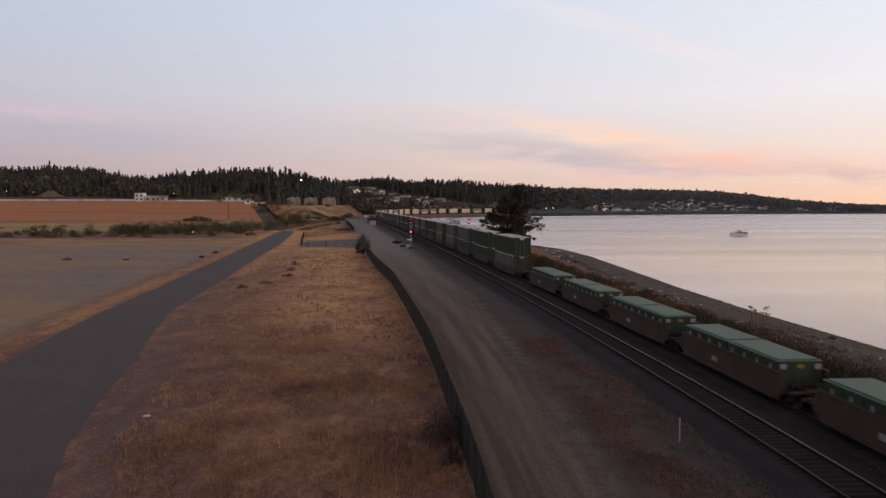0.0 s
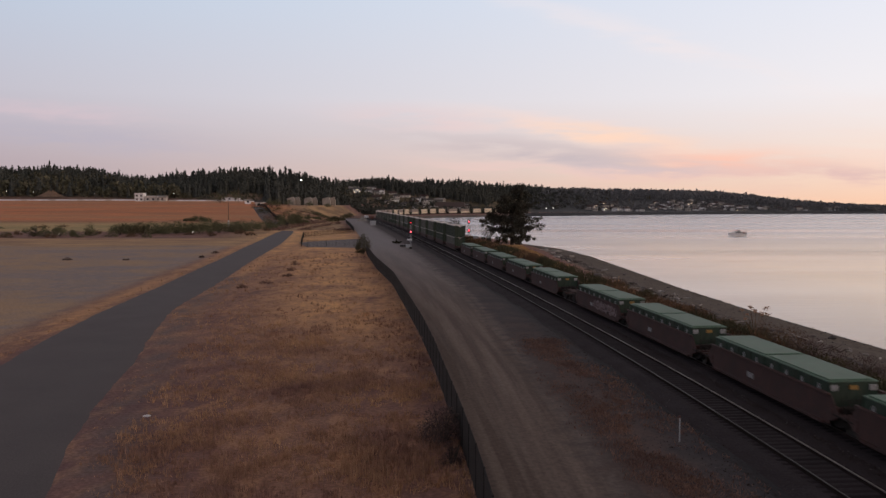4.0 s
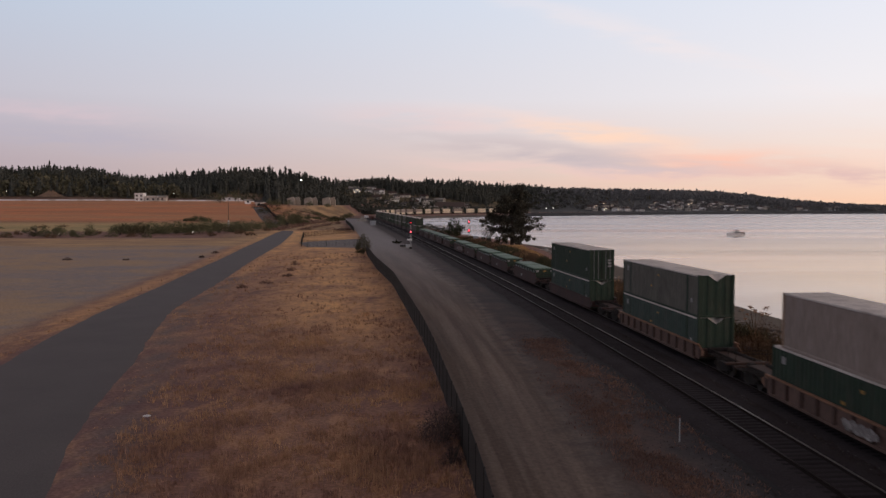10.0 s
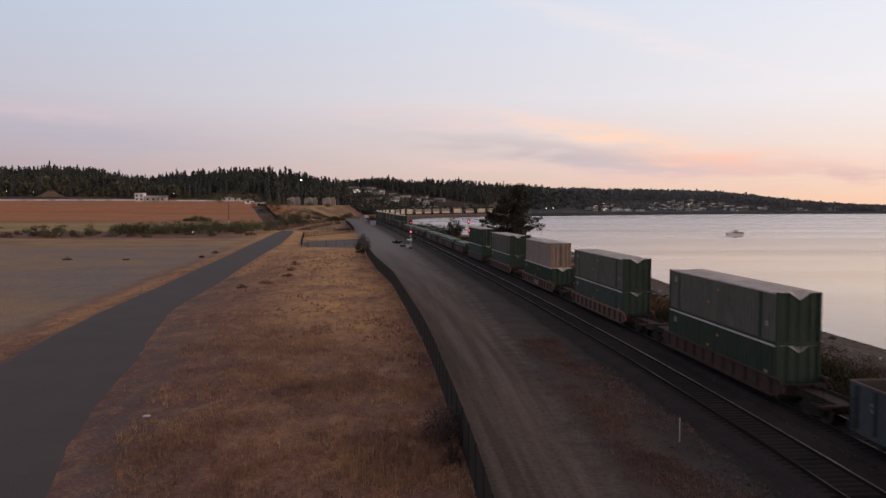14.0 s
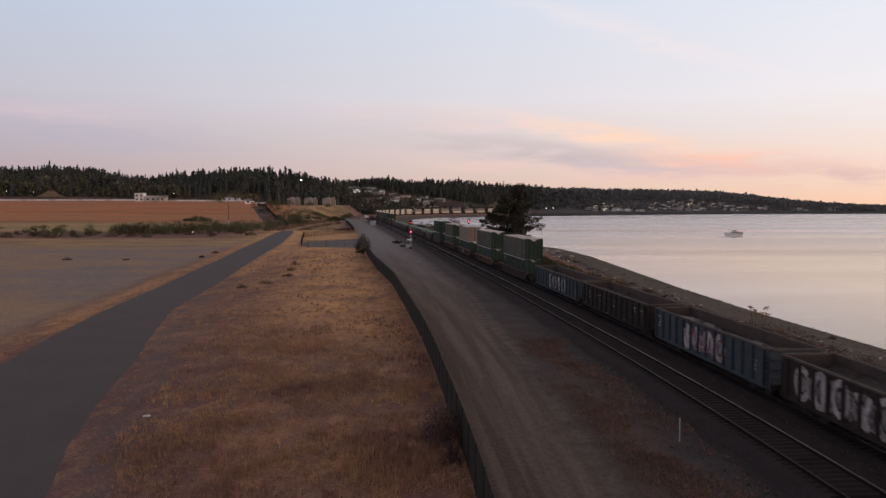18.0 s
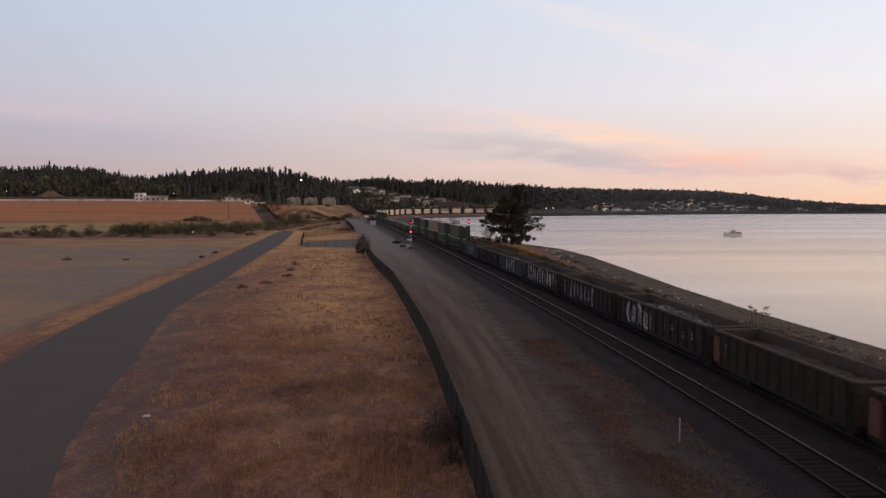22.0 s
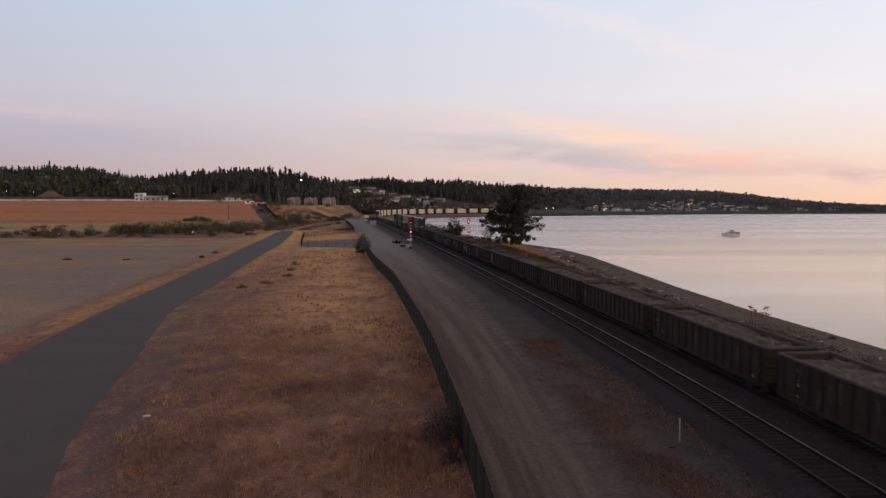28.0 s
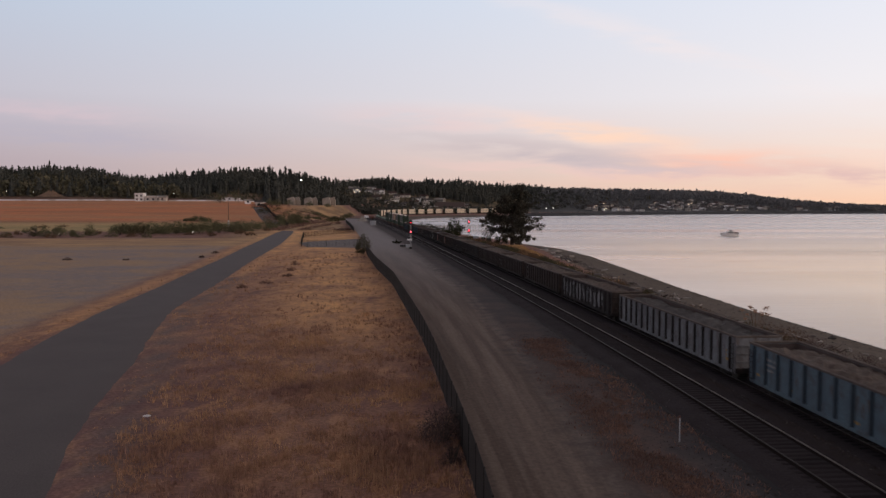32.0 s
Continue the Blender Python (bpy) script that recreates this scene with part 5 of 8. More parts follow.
def well_car(length, pitch, paint, label, ribs=11, top=1.45, low=0.36, scuffs=0, plain=False, tail=None, nose=None):
    """A container well car: two deep side sills between end platforms, on two trucks."""
    car = thing("well_car", label, "freight car", "well cars of the train")
    h, w = length / 2, 1.45
    back, front = tail or pitch / 2 - 0.35, nose or pitch / 2 - 0.35
    for sx in (-1, 1):
        x0, x1 = sorted((sx * (w - 0.09), sx * (w - 0.14)))
        part("side_sill", Shape().box(x0, x1, -h, h, low, top - 0.08), WELLPANEL if ribs and paint is WELLYEL else paint, car)
        x0, x1 = sorted((sx * (w + 0.08), sx * (w - 0.12)))
        part("top_chord", Shape().box(x0, x1, -h - 0.1, h + 0.1, top - 0.12, top, 0.03), paint, car)
        x0, x1 = sorted((sx * (w + 0.06), sx * (w - 0.12)))
        part("bottom_chord", Shape().box(x0, x1, -h + 0.4, h - 0.4, low - 0.04, low + 0.1, 0.02), WELLPANEL if paint is WELLYEL else paint, car)
        if ribs:
            rib = Shape().prism([(0.0, -0.1), (-0.14, -0.06), (-0.14, 0.06), (0.0, 0.1)], "z", low + 0.08, top - 0.11).mesh("rib", WELLDARK if paint is WELLYEL else paint)
            for k in range(ribs):
                part("rib", rib, paint, car, at=pose(sx * (w - 0.09), -h + length * (k + 0.5) / ribs, 0, 0, 0, 0 if sx < 0 else 180))
    for sy in (-1, 1):
        e = front if sy > 0 else back
        y0, y1 = sorted((sy * h, sy * e))
        p = Shape().box(-0.42, 0.42, y0, y1, 0.72, 1.02, 0.03)
        p.box(-1.4, 1.4, *sorted((sy * (h - 0.02), sy * (h + 0.35))), 0.55, 1.15, 0.03)
        p.box(-1.42, 1.42, *sorted((sy * (e - 0.3), sy * e)), 0.85, 1.0, 0.02)
        part("end_platform", p, WELLDARK if paint is WELLYEL else paint, car)
        if plain:
            continue
        end_deck(car, h, e, sy)
        for sx in (-1, 1):
            part("end_gusset", Shape().prism([(sy * h, low + 0.2), (sy * h, top - 0.08), (sy * (h + 0.12), top - 0.12), (sy * min(e - 0.6, h + 0.75), 1.02), (sy * min(e - 0.6, h + 0.75), 0.8), (sy * (h + 0.6), 0.72)], "x", *sorted((sx * (w - 0.14), sx * (w - 0.08)))), paint, car)
        part("grab_rail", Shape().tube((-1.3, sy * (e - 0.1), 1.0), (-1.3, sy * (e - 0.1), 1.75), 0.02, n=5).tube((1.3, sy * (e - 0.1), 1.0), (1.3, sy * (e - 0.1), 1.75), 0.02, n=5).tube((-1.3, sy * (e - 0.1), 1.72), (1.3, sy * (e - 0.1), 1.72), 0.02, n=5), STEEL, car)
        for sx in (-1, 1):
            part("step_plate", Shape().box(*sorted((sx * 1.0, sx * 1.42)), *sorted((sy * (e - 1.2), sy * (e - 0.3))), 0.86, 0.92), STEEL, car)
    part("well_floor", Shape().box(-1.3, 1.3, -h + 0.1, h - 0.1, low - 0.06, low), STEEL, car)
    for k in range(scuffs):
        y = -h + length * (k + 0.6) / scuffs
        part("marking_plate", Shape().box(-w - 0.006, -w + 0.03, y - 0.4, y + 0.4, 0.8, 1.1), WHITEMARK, car)
    add_trucks(car, (-back + 1.5, front - 1.5), ((front - 0.05, 0), (-back + 0.05, 180)), plain)
    return car


def waste_box(length):
    """A low closed green box with a flat lid."""
    box = thing("waste_container", "low closed dark green steel box with a lid painted sky-lit", "container", "low green boxes on the train")
    w, L, h = 1.28, length / 2, 2.03
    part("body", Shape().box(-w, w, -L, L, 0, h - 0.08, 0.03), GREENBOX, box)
    part("lid", Shape().box(-w - 0.03, w + 0.03, -L - 0.03, L + 0.03, h - 0.08, h - 0.02, 0.02).box(-w + 0.12, w - 0.12, -L + 0.12, L - 0.12, h - 0.02, h + 0.05, 0.03), GREENLID, box, "green lid with the sky's reflection in its paint")
    for sx in (-1, 1):
        for k in range(4):
            y = -L + 2 * L * (k + 0.5) / 4
            x0, x1 = sorted((sx * w, sx * (w + 0.055)))
            part("latch", Shape().prism([(y - 0.13, h - 0.62), (y + 0.13, h - 0.62), (y + 0.05, h - 0.3), (y - 0.05, h - 0.3)], "x", x0, x1), GALV, box, "pale latch")
            part("rib", Shape().box(x0, x1, y + L / 4 - 0.08, y + L / 4 + 0.08 if k < 3 else y + L / 4, 0.1, h - 0.1), GREENBOX, box)
    for sy in (-1, 1):
        y0, y1 = sorted((sy * L, sy * (L + 0.06)))
        for x in (-1.0, 1.0):
            part("corner_lug", Shape().box(x - 0.2, x + 0.2, y0, y1, h - 0.5, h - 0.2, 0.02), WHITEMARK, box, "pale corner lug")
        part("end_plate", Shape().box(-0.22, 0.22, y0, y1, h - 0.44, h - 0.24), YELLOWMARK, box)
    return box


# double-stacked containers that follow the low green boxes
def stack(front, lower, upper, car, offset=0.0):
    """One loaded well car; front: place of the upper container's leading end at the start."""
    s = front - 8.075 + offset
    ride(car, s, 0.0, 7.0)
    ride(lower, s, 0.36, 7.0)
    if upper:
        ride(upper, s, 0.36 + 2.83, 7.0)


def build_train():
    P53 = (-6.1, 6.1)
    yel = well_car(16.9, 26.4, WELLYEL, "dusty yellow-brown well car with ribbed sides")
    red = well_car(16.9, 23.3, WELLRED, "dark red-brown well car with smooth sides", ribs=0, plain=True)
    grey = container(16.15, 2.97, GREENGREY, ROOFW, GREENBOX, "long green steel container, sides greyed with painted sky sheen, pale roof", posts=P53)
    green = container(16.15, 2.82, GREENBOX, ROOFW, GREENBOX, "long dark green steel container with a pale roof", posts=P53)
    cream = container(14.2, 3.05, CREAM, ROOFW, TANDOOR, "cream steel container with tan doors", notch=False, doors=True, marks=False)
    creamlong = container(16.15, 2.82, CREAM, ROOFW, CREAM, "long cream steel container with a pale roof", notch=False, marks=False)
    # far containers: the glow on their seaward sides is in the paint
    faded = [container(16.15, 2.82, m, ROOFW, GREENDULL, "long %s steel container bleached on its seaward side" % n, posts=P53, marks=False, seaward=GLOWSIDE)
             for m, n in ((GREENGREY, "grey-green"), (GREENDULL, "dull green"))]
    hide = Matrix.Identity(4)

    def c(ob):
        return copy_thing(ob, hide)
    red2 = well_car(16.9, 26.0, WELLRED, "dark red-brown well car with smooth sides", ribs=0)
    tall = container(16.15, 3.2, GREENBOX, ROOFW, GREENBOX, "tall dark green steel container with a pale roof and barred doors", notch=False, posts=P53, doors=True)
    teal = container(16.15, 2.82, TEAL, ROOFW, GREENBOX, "long faded teal steel container with a pale roof", posts=P53)
    stack(-75.0, teal, tall, red2)
    stack(-101.6, c(teal), grey, yel)
    low = green
    tagged_car = c(yel)
    part("spray_paint", spray(random.Random(9), -2.2, 0.6, 0.55, 1.2, 4, -1.6), GRAFF, tagged_car, "small white scrawl")["kind"] = "stuff"
    ride(tagged_car, -136.2, 0.0, 7.0)
    ride(low, -136.2, 0.36, 7.0)
    ride(cream, -136.2, 0.36 + 2.83, 6.0)
    stack(-154.2, c(teal), c(grey), c(yel))
    stack(-181.2, c(green), c(grey), well_car(16.9, 26.4, WELLRED, "dark red-brown well car with ribbed sides"))
    # stacks far ahead
    rnd = random.Random(5)
    for k in range(41):
        first = k == 0
        upper = faded[1] if first else creamlong if k == 22 else c(creamlong if k > 15 and rnd.random() < 0.5 else rnd.choice(faded))
        lower = faded[0] if first else c(rnd.choice(faded))
        stack(136 + 23.3 * k, lower, upper, red if first else c(red))
    # low green boxes, two to a car
    box = waste_box(6.45)
    wcar = well_car(13.6, 17.3, WELLRED, "dark red-brown well car carrying low green boxes", ribs=0, top=1.86, low=0.3, scuffs=1)
    first = True
    for f in (108.2, 91.0, 73.7, 56.4, 38.7, 16.1, -0.3, -17.4, -33.4, -53.0):
        s = f - 6.6
        a = box if first else c(box)
        span = {38.7: (11.0, None), 16.1: (None, 11.0), -33.4: (9.6, None), -53.0: (None, 9.6)}.get(f)
        w = wcar if first else c(wcar) if not span else well_car(13.6, 17.3, WELLRED, "dark red-brown well car with a long end platform", ribs=0, top=1.86, low=0.3, scuffs=1, tail=span[0], nose=span[1])
        if f == 16.1:
            part("spray_paint", spray(random.Random(6), -6.4, 1.0, 0.55, 1.6, 7, -1.375), GRAFFPINK, w, "pale pink scrawl of spray paint")["kind"] = "stuff"
        ride(w, s, 0.0, 5.0)
        ride(a, s + 3.33, 0.36, 3.0)
        ride(c(box), s - 3.33, 0.36, 3.0)
        first = False
    # gondolas
    W, Ym, B = WHITEMARK, YELLOWMARK, G_BROWN
    cars = [
        (-204.5, -225.6, G_BLUEOLD, 15, "faded blue gondola car with streaked ribs", (-5, 3, 1.0, 2.3, 5, GRAFFBLUE), ((8.5, 1.9, .5, 1.0, W), (-9, 1.6, .5, 1.0, W)), None, LOADSCRAP, 1.9),
        (-226.8, -246.2, G_BLACK, 13, "black gondola car with white stencils and yellow tags", None, ((7.2, 2.0, .7, 1.3, W), (4.3, 2.1, .5, .5, W), (3.4, 1.7, .7, .4, W), (3.4, 2.2, .6, .3, W), (-1.0, 1.9, .6, .9, W), (-6.2, 2.1, .9, .7, W), (-8.0, 2.2, .8, .5, W), (-3.8, .85, .35, .15, Ym), (1.2, .85, .35, .15, Ym), (8.6, .9, .5, .2, Ym)), None, LOADDARK, 2.25),
        (-247.4, -266.0, G_BLUEOLD, 14, "faded blue gondola car with red and white spray paint", (-3.5, 3.5, 1.0, 2.4, 6, GRAFFRED), ((8.2, 2.0, .8, 1.2, W), (-7.2, 1.7, .8, 1.0, W)), None, LOADSCRAP, 2.1),
        (-267.0, -285.9, G_BROWN, 14, "dark gondola car covered in large white spray paint", (-7.8, 8.0, 0.95, 2.55, 12, GRAFF), ((-9.0, 2.0, .3, .7, W),), None, LOADDARK, 2.3),
        (-287.2, -306.2, G_BLACK, 14, "black gondola car with pale spray paint and white plates", (-3.5, 6.5, 0.9, 2.3, 7, GRAFFDIM), ((8.0, 2.35, .8, .4, W), (8.0, 1.5, 1.0, 1.2, W), (9.0, 1.5, .3, .4, Ym)), None, LOADDARK, 2.25),
        (-307.0, -326.4, G_BLACK, 13, "black gondola car with a round white scrawl, scrap inside", (1.0, 7.2, 0.95, 2.5, 3, GRAFF), ((-3.2, 1.9, .6, .6, W), (-5.4, 1.7, .5, .7, W), (-7.0, 1.8, .6, .7, W), (-8.8, 1.2, .5, .4, W), (-1.5, .9, .4, .2, Ym)), None, LOADSCRAP, 2.3),
        (-327.3, -342.8, G_BROWN, 12, "dark brown gondola car with a rust orange corner panel", None, ((7.15, 1.7, 1.3, 2.4, G_ORANGE), (6.0, 1.9, .5, .9, W)), None, LOADASH, 2.3),
        (-343.8, -359.0, G_BROWN, 12, "dark brown gondola car with a rust orange corner panel", None, ((7.0, 1.7, 1.3, 2.4, G_ORANGE), (5.7, 1.8, .5, .9, W)), None, LOADASH, 2.5),
        (-360.0, -377.8, G_BLACK, 13, "dark gondola car with pale streaks", None, ((5.5, 1.8, .3, .9, W), (3.9, 1.7, .25, .7, W), (-2.2, 1.4, .5, .5, W), (-5.9, 1.6, .3, .3, Ym)), None, LOADDIRT, 2.7),
        (-379.0, -397.6, G_BLACK, 13, "black gondola car with white plates and yellow tags", None, ((7.0, 2.3, .8, .55, W), (7.0, 1.6, .8, .5, W), (8.3, 1.6, .4, .35, Ym), (4.8, 1.0, .4, .2, Ym), (1.0, .9, .4, .2, Ym), (-4.5, 1.0, .5, .3, Ym), (-6.8, 1.1, .7, .6, W)), None, LOADDIRT, 2.68),
        (-398.6, -418.0, G_BROWN, 15, "grimy dark brown gondola car", None, ((8.6, 1.8, .25, .9, W), (6.6, 1.6, .2, .7, W)), None, LOADDIRT, 2.7),
        (-419.0, -437.4, G_BROWN, 15, "grimy dark brown gondola car with rusty rails", None, ((8.1, 2.0, .5, .5, W), (7.0, 1.3, .4, .4, W), (-7.6, 1.0, .3, .3, W)), None, LOADDIRT, 2.7),
        (-438.6, -458.0, G_BROWN, 15, "dark brown gondola car with a white plate", None, ((7.6, 2.35, .9, .35, W), (7.6, 1.75, .9, .75, W), (7.6, 1.0, .5, .3, W)), None, LOADDIRT, 2.68),
        (-459.0, -477.5, G_BLACK, 14, "dark gondola car with blurred grey spray paint", (-6.5, 8.6, 0.9, 2.4, 11, GRAFFDIM), ((7.6, 2.3, .5, .4, W),), None, LOADDIRT, 2.58),
        (-479.4, -502.4, G_GREY, 17, "light grey gondola car with dark streaked ribs", None, ((-10.2, 1.6, .5, 1.0, Ym),), None, LOADASH, 2.62),
        (-504.0, -524.0, G_BLUE, 14, "faded blue gondola car with dark ribs", None, ((8.7, 1.2, .5, .3, Ym), (7.2, 2.0, 1.1, 1.1, W), (5.0, 1.2, .5, .5, Ym), (-1.0, 1.1, .5, .4, Ym)), None, LOADDIRT, 2.68),
    ]
    for k, (a, b, paint, ribs, label, graf, marks, ends, load, level) in enumerate(cars):
        mid, length = (a + b) / 2, a - b - 0.3
        ride(gondola(length, paint, ribs, label, 40 + k, graf, marks, ends, G_BLACK if paint is G_GREY else G_BLUEDARK if paint in (G_BLUE, G_BLUEOLD) else None, 0.09 if paint in (G_GREY, G_BLUE, G_BLUEOLD) else 0.16), mid, 0.0, length / 2 - 2.3)
        ride(heap(length - 0.3, load, "heap of dirt and debris in a gondola car" if load is LOADDIRT else "near-black load in a gondola car" if load is LOADDARK else "grey ash heaped in a gondola car" if load is LOADASH else "scrap heaped in a gondola car, pale pieces and glints in its colour", 70 + k, level, 0.14 if load is LOADDIRT or load is LOADASH else 0.24), mid, 0.0, length / 2 - 2.3)


build_train()


# ---- boat ----
def boat():
    b = thing("motor_boat", "small white cabin cruiser afloat on calm water", "boat")
    hull = Shape()
    ys = [(-3.4, 1.1, 0.0), (-2.0, 1.25, 0.0), (0.5, 1.25, 0.0), (2.2, 0.85, 0.1), (3.3, 0.3, 0.28), (3.8, 0.02, 0.4)]
    for y, w, lift in ys:
        hull.v += [(-w * 0.75, y, -0.35 + lift), (w * 0.75, y, -0.35 + lift), (w, y, 0.85 + lift * 0.8), (-w, y, 0.85 + lift * 0.8)]
    for k in range(len(ys) - 1):
        hull.f += [(4 * k + i, 4 * k + (i + 1) % 4, 4 * k + 4 + (i + 1) % 4, 4 * k + 4 + i) for i in range(4)]
    hull.f += [(3, 2, 1, 0)]
    part("hull", hull, BOATWHITE, b)
    part("rub_rail", Shape().box(-1.28, 1.28, -3.42, 1.2, 0.72, 0.8), BOATBLUE, b, "dark rub rail")
    part("cabin", Shape().prism([(-1.6, 0.85), (2.4, 0.95), (1.3, 1.55), (-1.5, 1.6)], "x", -0.9, 0.9), BOATWHITE, b)
    part("window", Shape().box(-0.92, 0.92, -1.3, 1.2, 1.06, 1.44), GLASS, b)
    part("cockpit_cover", Shape().box(-1.0, 1.0, -3.0, -1.65, 0.84, 1.3, 0.1), BOATRED, b, "dark red cockpit cover")
    part("canopy", Shape().box(-0.9, 0.9, -0.9, 0.75, 2.5, 2.64, 0.05), WHITEPAINT, b, "pale canopy")
    for x in (-0.85, 0.85):
        for y in (-0.8, 0.4):
            part("canopy_post", Shape().tube((x, y, 1.5), (x, y + 0.15, 2.52), 0.04, n=6), BOATBLUE, b)
    part("helm_seat", Shape().box(-0.6, 0.6, -0.7, -0.1, 1.58, 2.0, 0.06), BOATBLUE, b)
    part("antenna", Shape().tube((0.5, -1.0, 1.55), (0.5, -1.2, 3.6), 0.03, 0.015, n=5), GALV, b)
    part("outboard_motor", Shape().box(-0.25, 0.25, -3.9, -3.4, 0.3, 1.15, 0.06), BOATBLUE, b)
    for ob in b.children:
        ob.data.transform(Matrix.Scale(1.12, 4))
    return b


BOAT = boat()


def boat_pose(t):
    x = 132.6 - (16.0 / 32.0) * t * 350 / 1385
    return pose(x, 351, -3.0, 0, 0, 97)


# ---- plants ----
def leaf_cluster(s, c, r, n, size, rnd, flat=0.7):
    """n small tilted leaves inside an uneven lump."""
    for _ in range(n):
        while True:
            p = [rnd.uniform(-1, 1) for _ in range(3)]
            if p[0] ** 2 + p[1] ** 2 + p[2] ** 2 <= 1:
                break
        o = Vector((c[0] + p[0] * r, c[1] + p[1] * r, c[2] + p[2] * r * flat))
        u = Vector((rnd.gauss(0, 1), rnd.gauss(0, 1), rnd.gauss(0, 0.5))).normalized()
        v = u.orthogonal().normalized()
        w = u.cross(v)
        a = rnd.uniform(0, 6.28)
        v, w = v * math.cos(a) + w * math.sin(a), w * math.cos(a) - v * math.sin(a)
        k = size * rnd.uniform(0.6, 1.4)
        s.add([o - v * k * 0.5, o + u * 0.0 + w * k * 0.35, o + v * k * 0.6, o - w * k * 0.35], [(0, 1, 2, 3)])


def shore_tree():
    """The broad wind-shaped conifer on the bank."""
    rnd = random.Random(11)
    z0 = land_at(18.4, 209)
    tree = thing("conifer_tree", "broad dark wind-shaped conifer on the grassy bank", "tree", at=(18.4, 209, z0))
    trunk, needles = Shape(), Shape()
    pts = [(0, 0, -0.3), (0.2, 0, 4.0), (0.1, 0.1, 8.5), (0.7, 0, 12.5), (1.5, 0, 16.6)]
    rad = [0.55, 0.42, 0.3, 0.18, 0.05]
    for a, b, r, q in zip(pts, pts[1:], rad, rad[1:]):
        trunk.tube(a, b, r, q, 9, False)
    part("trunk", trunk, BARK, tree)
    limbs = []
    for k in range(64):
        h = 1.6 + 14.2 * min(max((k + rnd.gauss(0, 2.0)) / 64, 0), 1)
        t = h / 16.6
        side = rnd.uniform(0, 2 * math.pi)
        reach = float(np.interp(t, [0.05, 0.15, 0.35, 0.5, 0.7, 0.85, 1.0], [3.6, 4.6, 6.6, 6.4, 4.3, 2.4, 0.7])) * rnd.uniform(0.5, 1.12)
        limbs.append((h, side, reach, rnd.uniform(-0.2, 0.5)))
    limbs += [(6.9, -0.25, 8.3, -0.12), (7.6, 0.05, 7.4, 0.02), (7.2, 3.3, 8.9, 0.1), (6.4, 2.9, 8.0, 0.05), (1.6, 0.3, 6.0, 0.12), (8.5, 3.1, 7.0, 0.1), (9.5, 3.6, 6.3, 0.12)]
    for h, side, reach, slope in limbs:
        bx = np.interp(h, [p[2] for p in pts], [p[0] for p in pts])
        a = Vector((bx, 0, h))
        d = Vector((math.cos(side), math.sin(side), slope))
        b = a + d * reach + Vector((0, 0, -0.02 * reach * reach))
        limb = Shape().tube(a, (a + b) / 2 + Vector((0, 0, 0.25)), 0.11, 0.07, 5, False).tube((a + b) / 2 + Vector((0, 0, 0.25)), b, 0.07, 0.02, 5, False)
        part("limb", limb, BARK, tree)
        n = max(int(reach * 2.0), 2)
        for j in range(n):
            u = 0.22 + 0.8 * (j + rnd.random() * 0.6) / n
            c = a.lerp(b, min(u, 1.03)) + Vector((rnd.uniform(-0.6, 0.6), rnd.uniform(-0.6, 0.6), rnd.uniform(-0.6, 0.7)))
            leaf_cluster(needles, c, rnd.uniform(0.45, 0.95) * (1.25 - 0.3 * u), 46, 0.34, rnd, 0.7)
    part("crown", needles, NEEDLE, tree)


shore_tree()


def blades(s, x, y, z, h, n, spread, width, rnd, lean=0.35):
    """A tuft of thin upright blades."""
    for _ in range(n):
        a, b = rnd.uniform(0, 6.28), rnd.uniform(0, 6.28)
        bx, by = x + rnd.gauss(0, spread), y + rnd.gauss(0, spread)
        w, hh, ll = width * rnd.uniform(0.6, 1.3), h * rnd.uniform(0.5, 1.15), lean * h * rnd.random()
        ca, sa = math.cos(a) * w, math.sin(a) * w
        s.add([(bx - ca, by - sa, z - 0.05), (bx + ca, by + sa, z - 0.05), (bx + ll * math.cos(b), by + ll * math.sin(b), z + hh)], [(0, 1, 2)])


def bush(name, label, x, y, w, h, mat_leaf, seed, n=26, leaf=0.22, category="bush", group="", bare=0, sink=0.1):
    rnd = random.Random(seed)
    b = thing(name, label, category, group, at=(x, y, land_at(x, y) - sink))
    stems, leaves = Shape(), Shape()
    for k in range(7 + bare):
        a = rnd.uniform(0, 6.28)
        tip = (math.cos(a) * w * rnd.uniform(0.15, 0.42), math.sin(a) * w * rnd.uniform(0.15, 0.42), h * rnd.uniform(0.5, 0.9))
        stems.tube((rnd.uniform(-0.1, 0.1), rnd.uniform(-0.1, 0.1), 0), tip, 0.03 + 0.012 * h, 0.012, 5, False)
        for _ in range(bare // 3):
            t2 = (tip[0] + rnd.uniform(-0.9, 0.9), tip[1] + rnd.uniform(-0.9, 0.9), tip[2] + rnd.uniform(0.2, 1.2))
            stems.tube(tip, t2, 0.03, 0.01, 4, False)
    for k in range(n):
        a, r = rnd.uniform(0, 6.28), math.sqrt(rnd.random()) * w * 0.42
        top = h * (1 - 0.55 * (r / (w * 0.42)) ** 2)
        z = rnd.uniform(0.22, 0.9) * top
        leaf_cluster(leaves, (r * math.cos(a), r * math.sin(a), z), 0.16 * (w + h) / 2 * rnd.uniform(0.7, 1.2), 24, leaf, rnd)
    wood = part("branchwork", stems, DRYBRUSH if category == "weeds" else BARK, b)
    if category == "weeds":
        wood["kind"] = "stuff"
    part("foliage", leaves, mat_leaf, b)
    return b


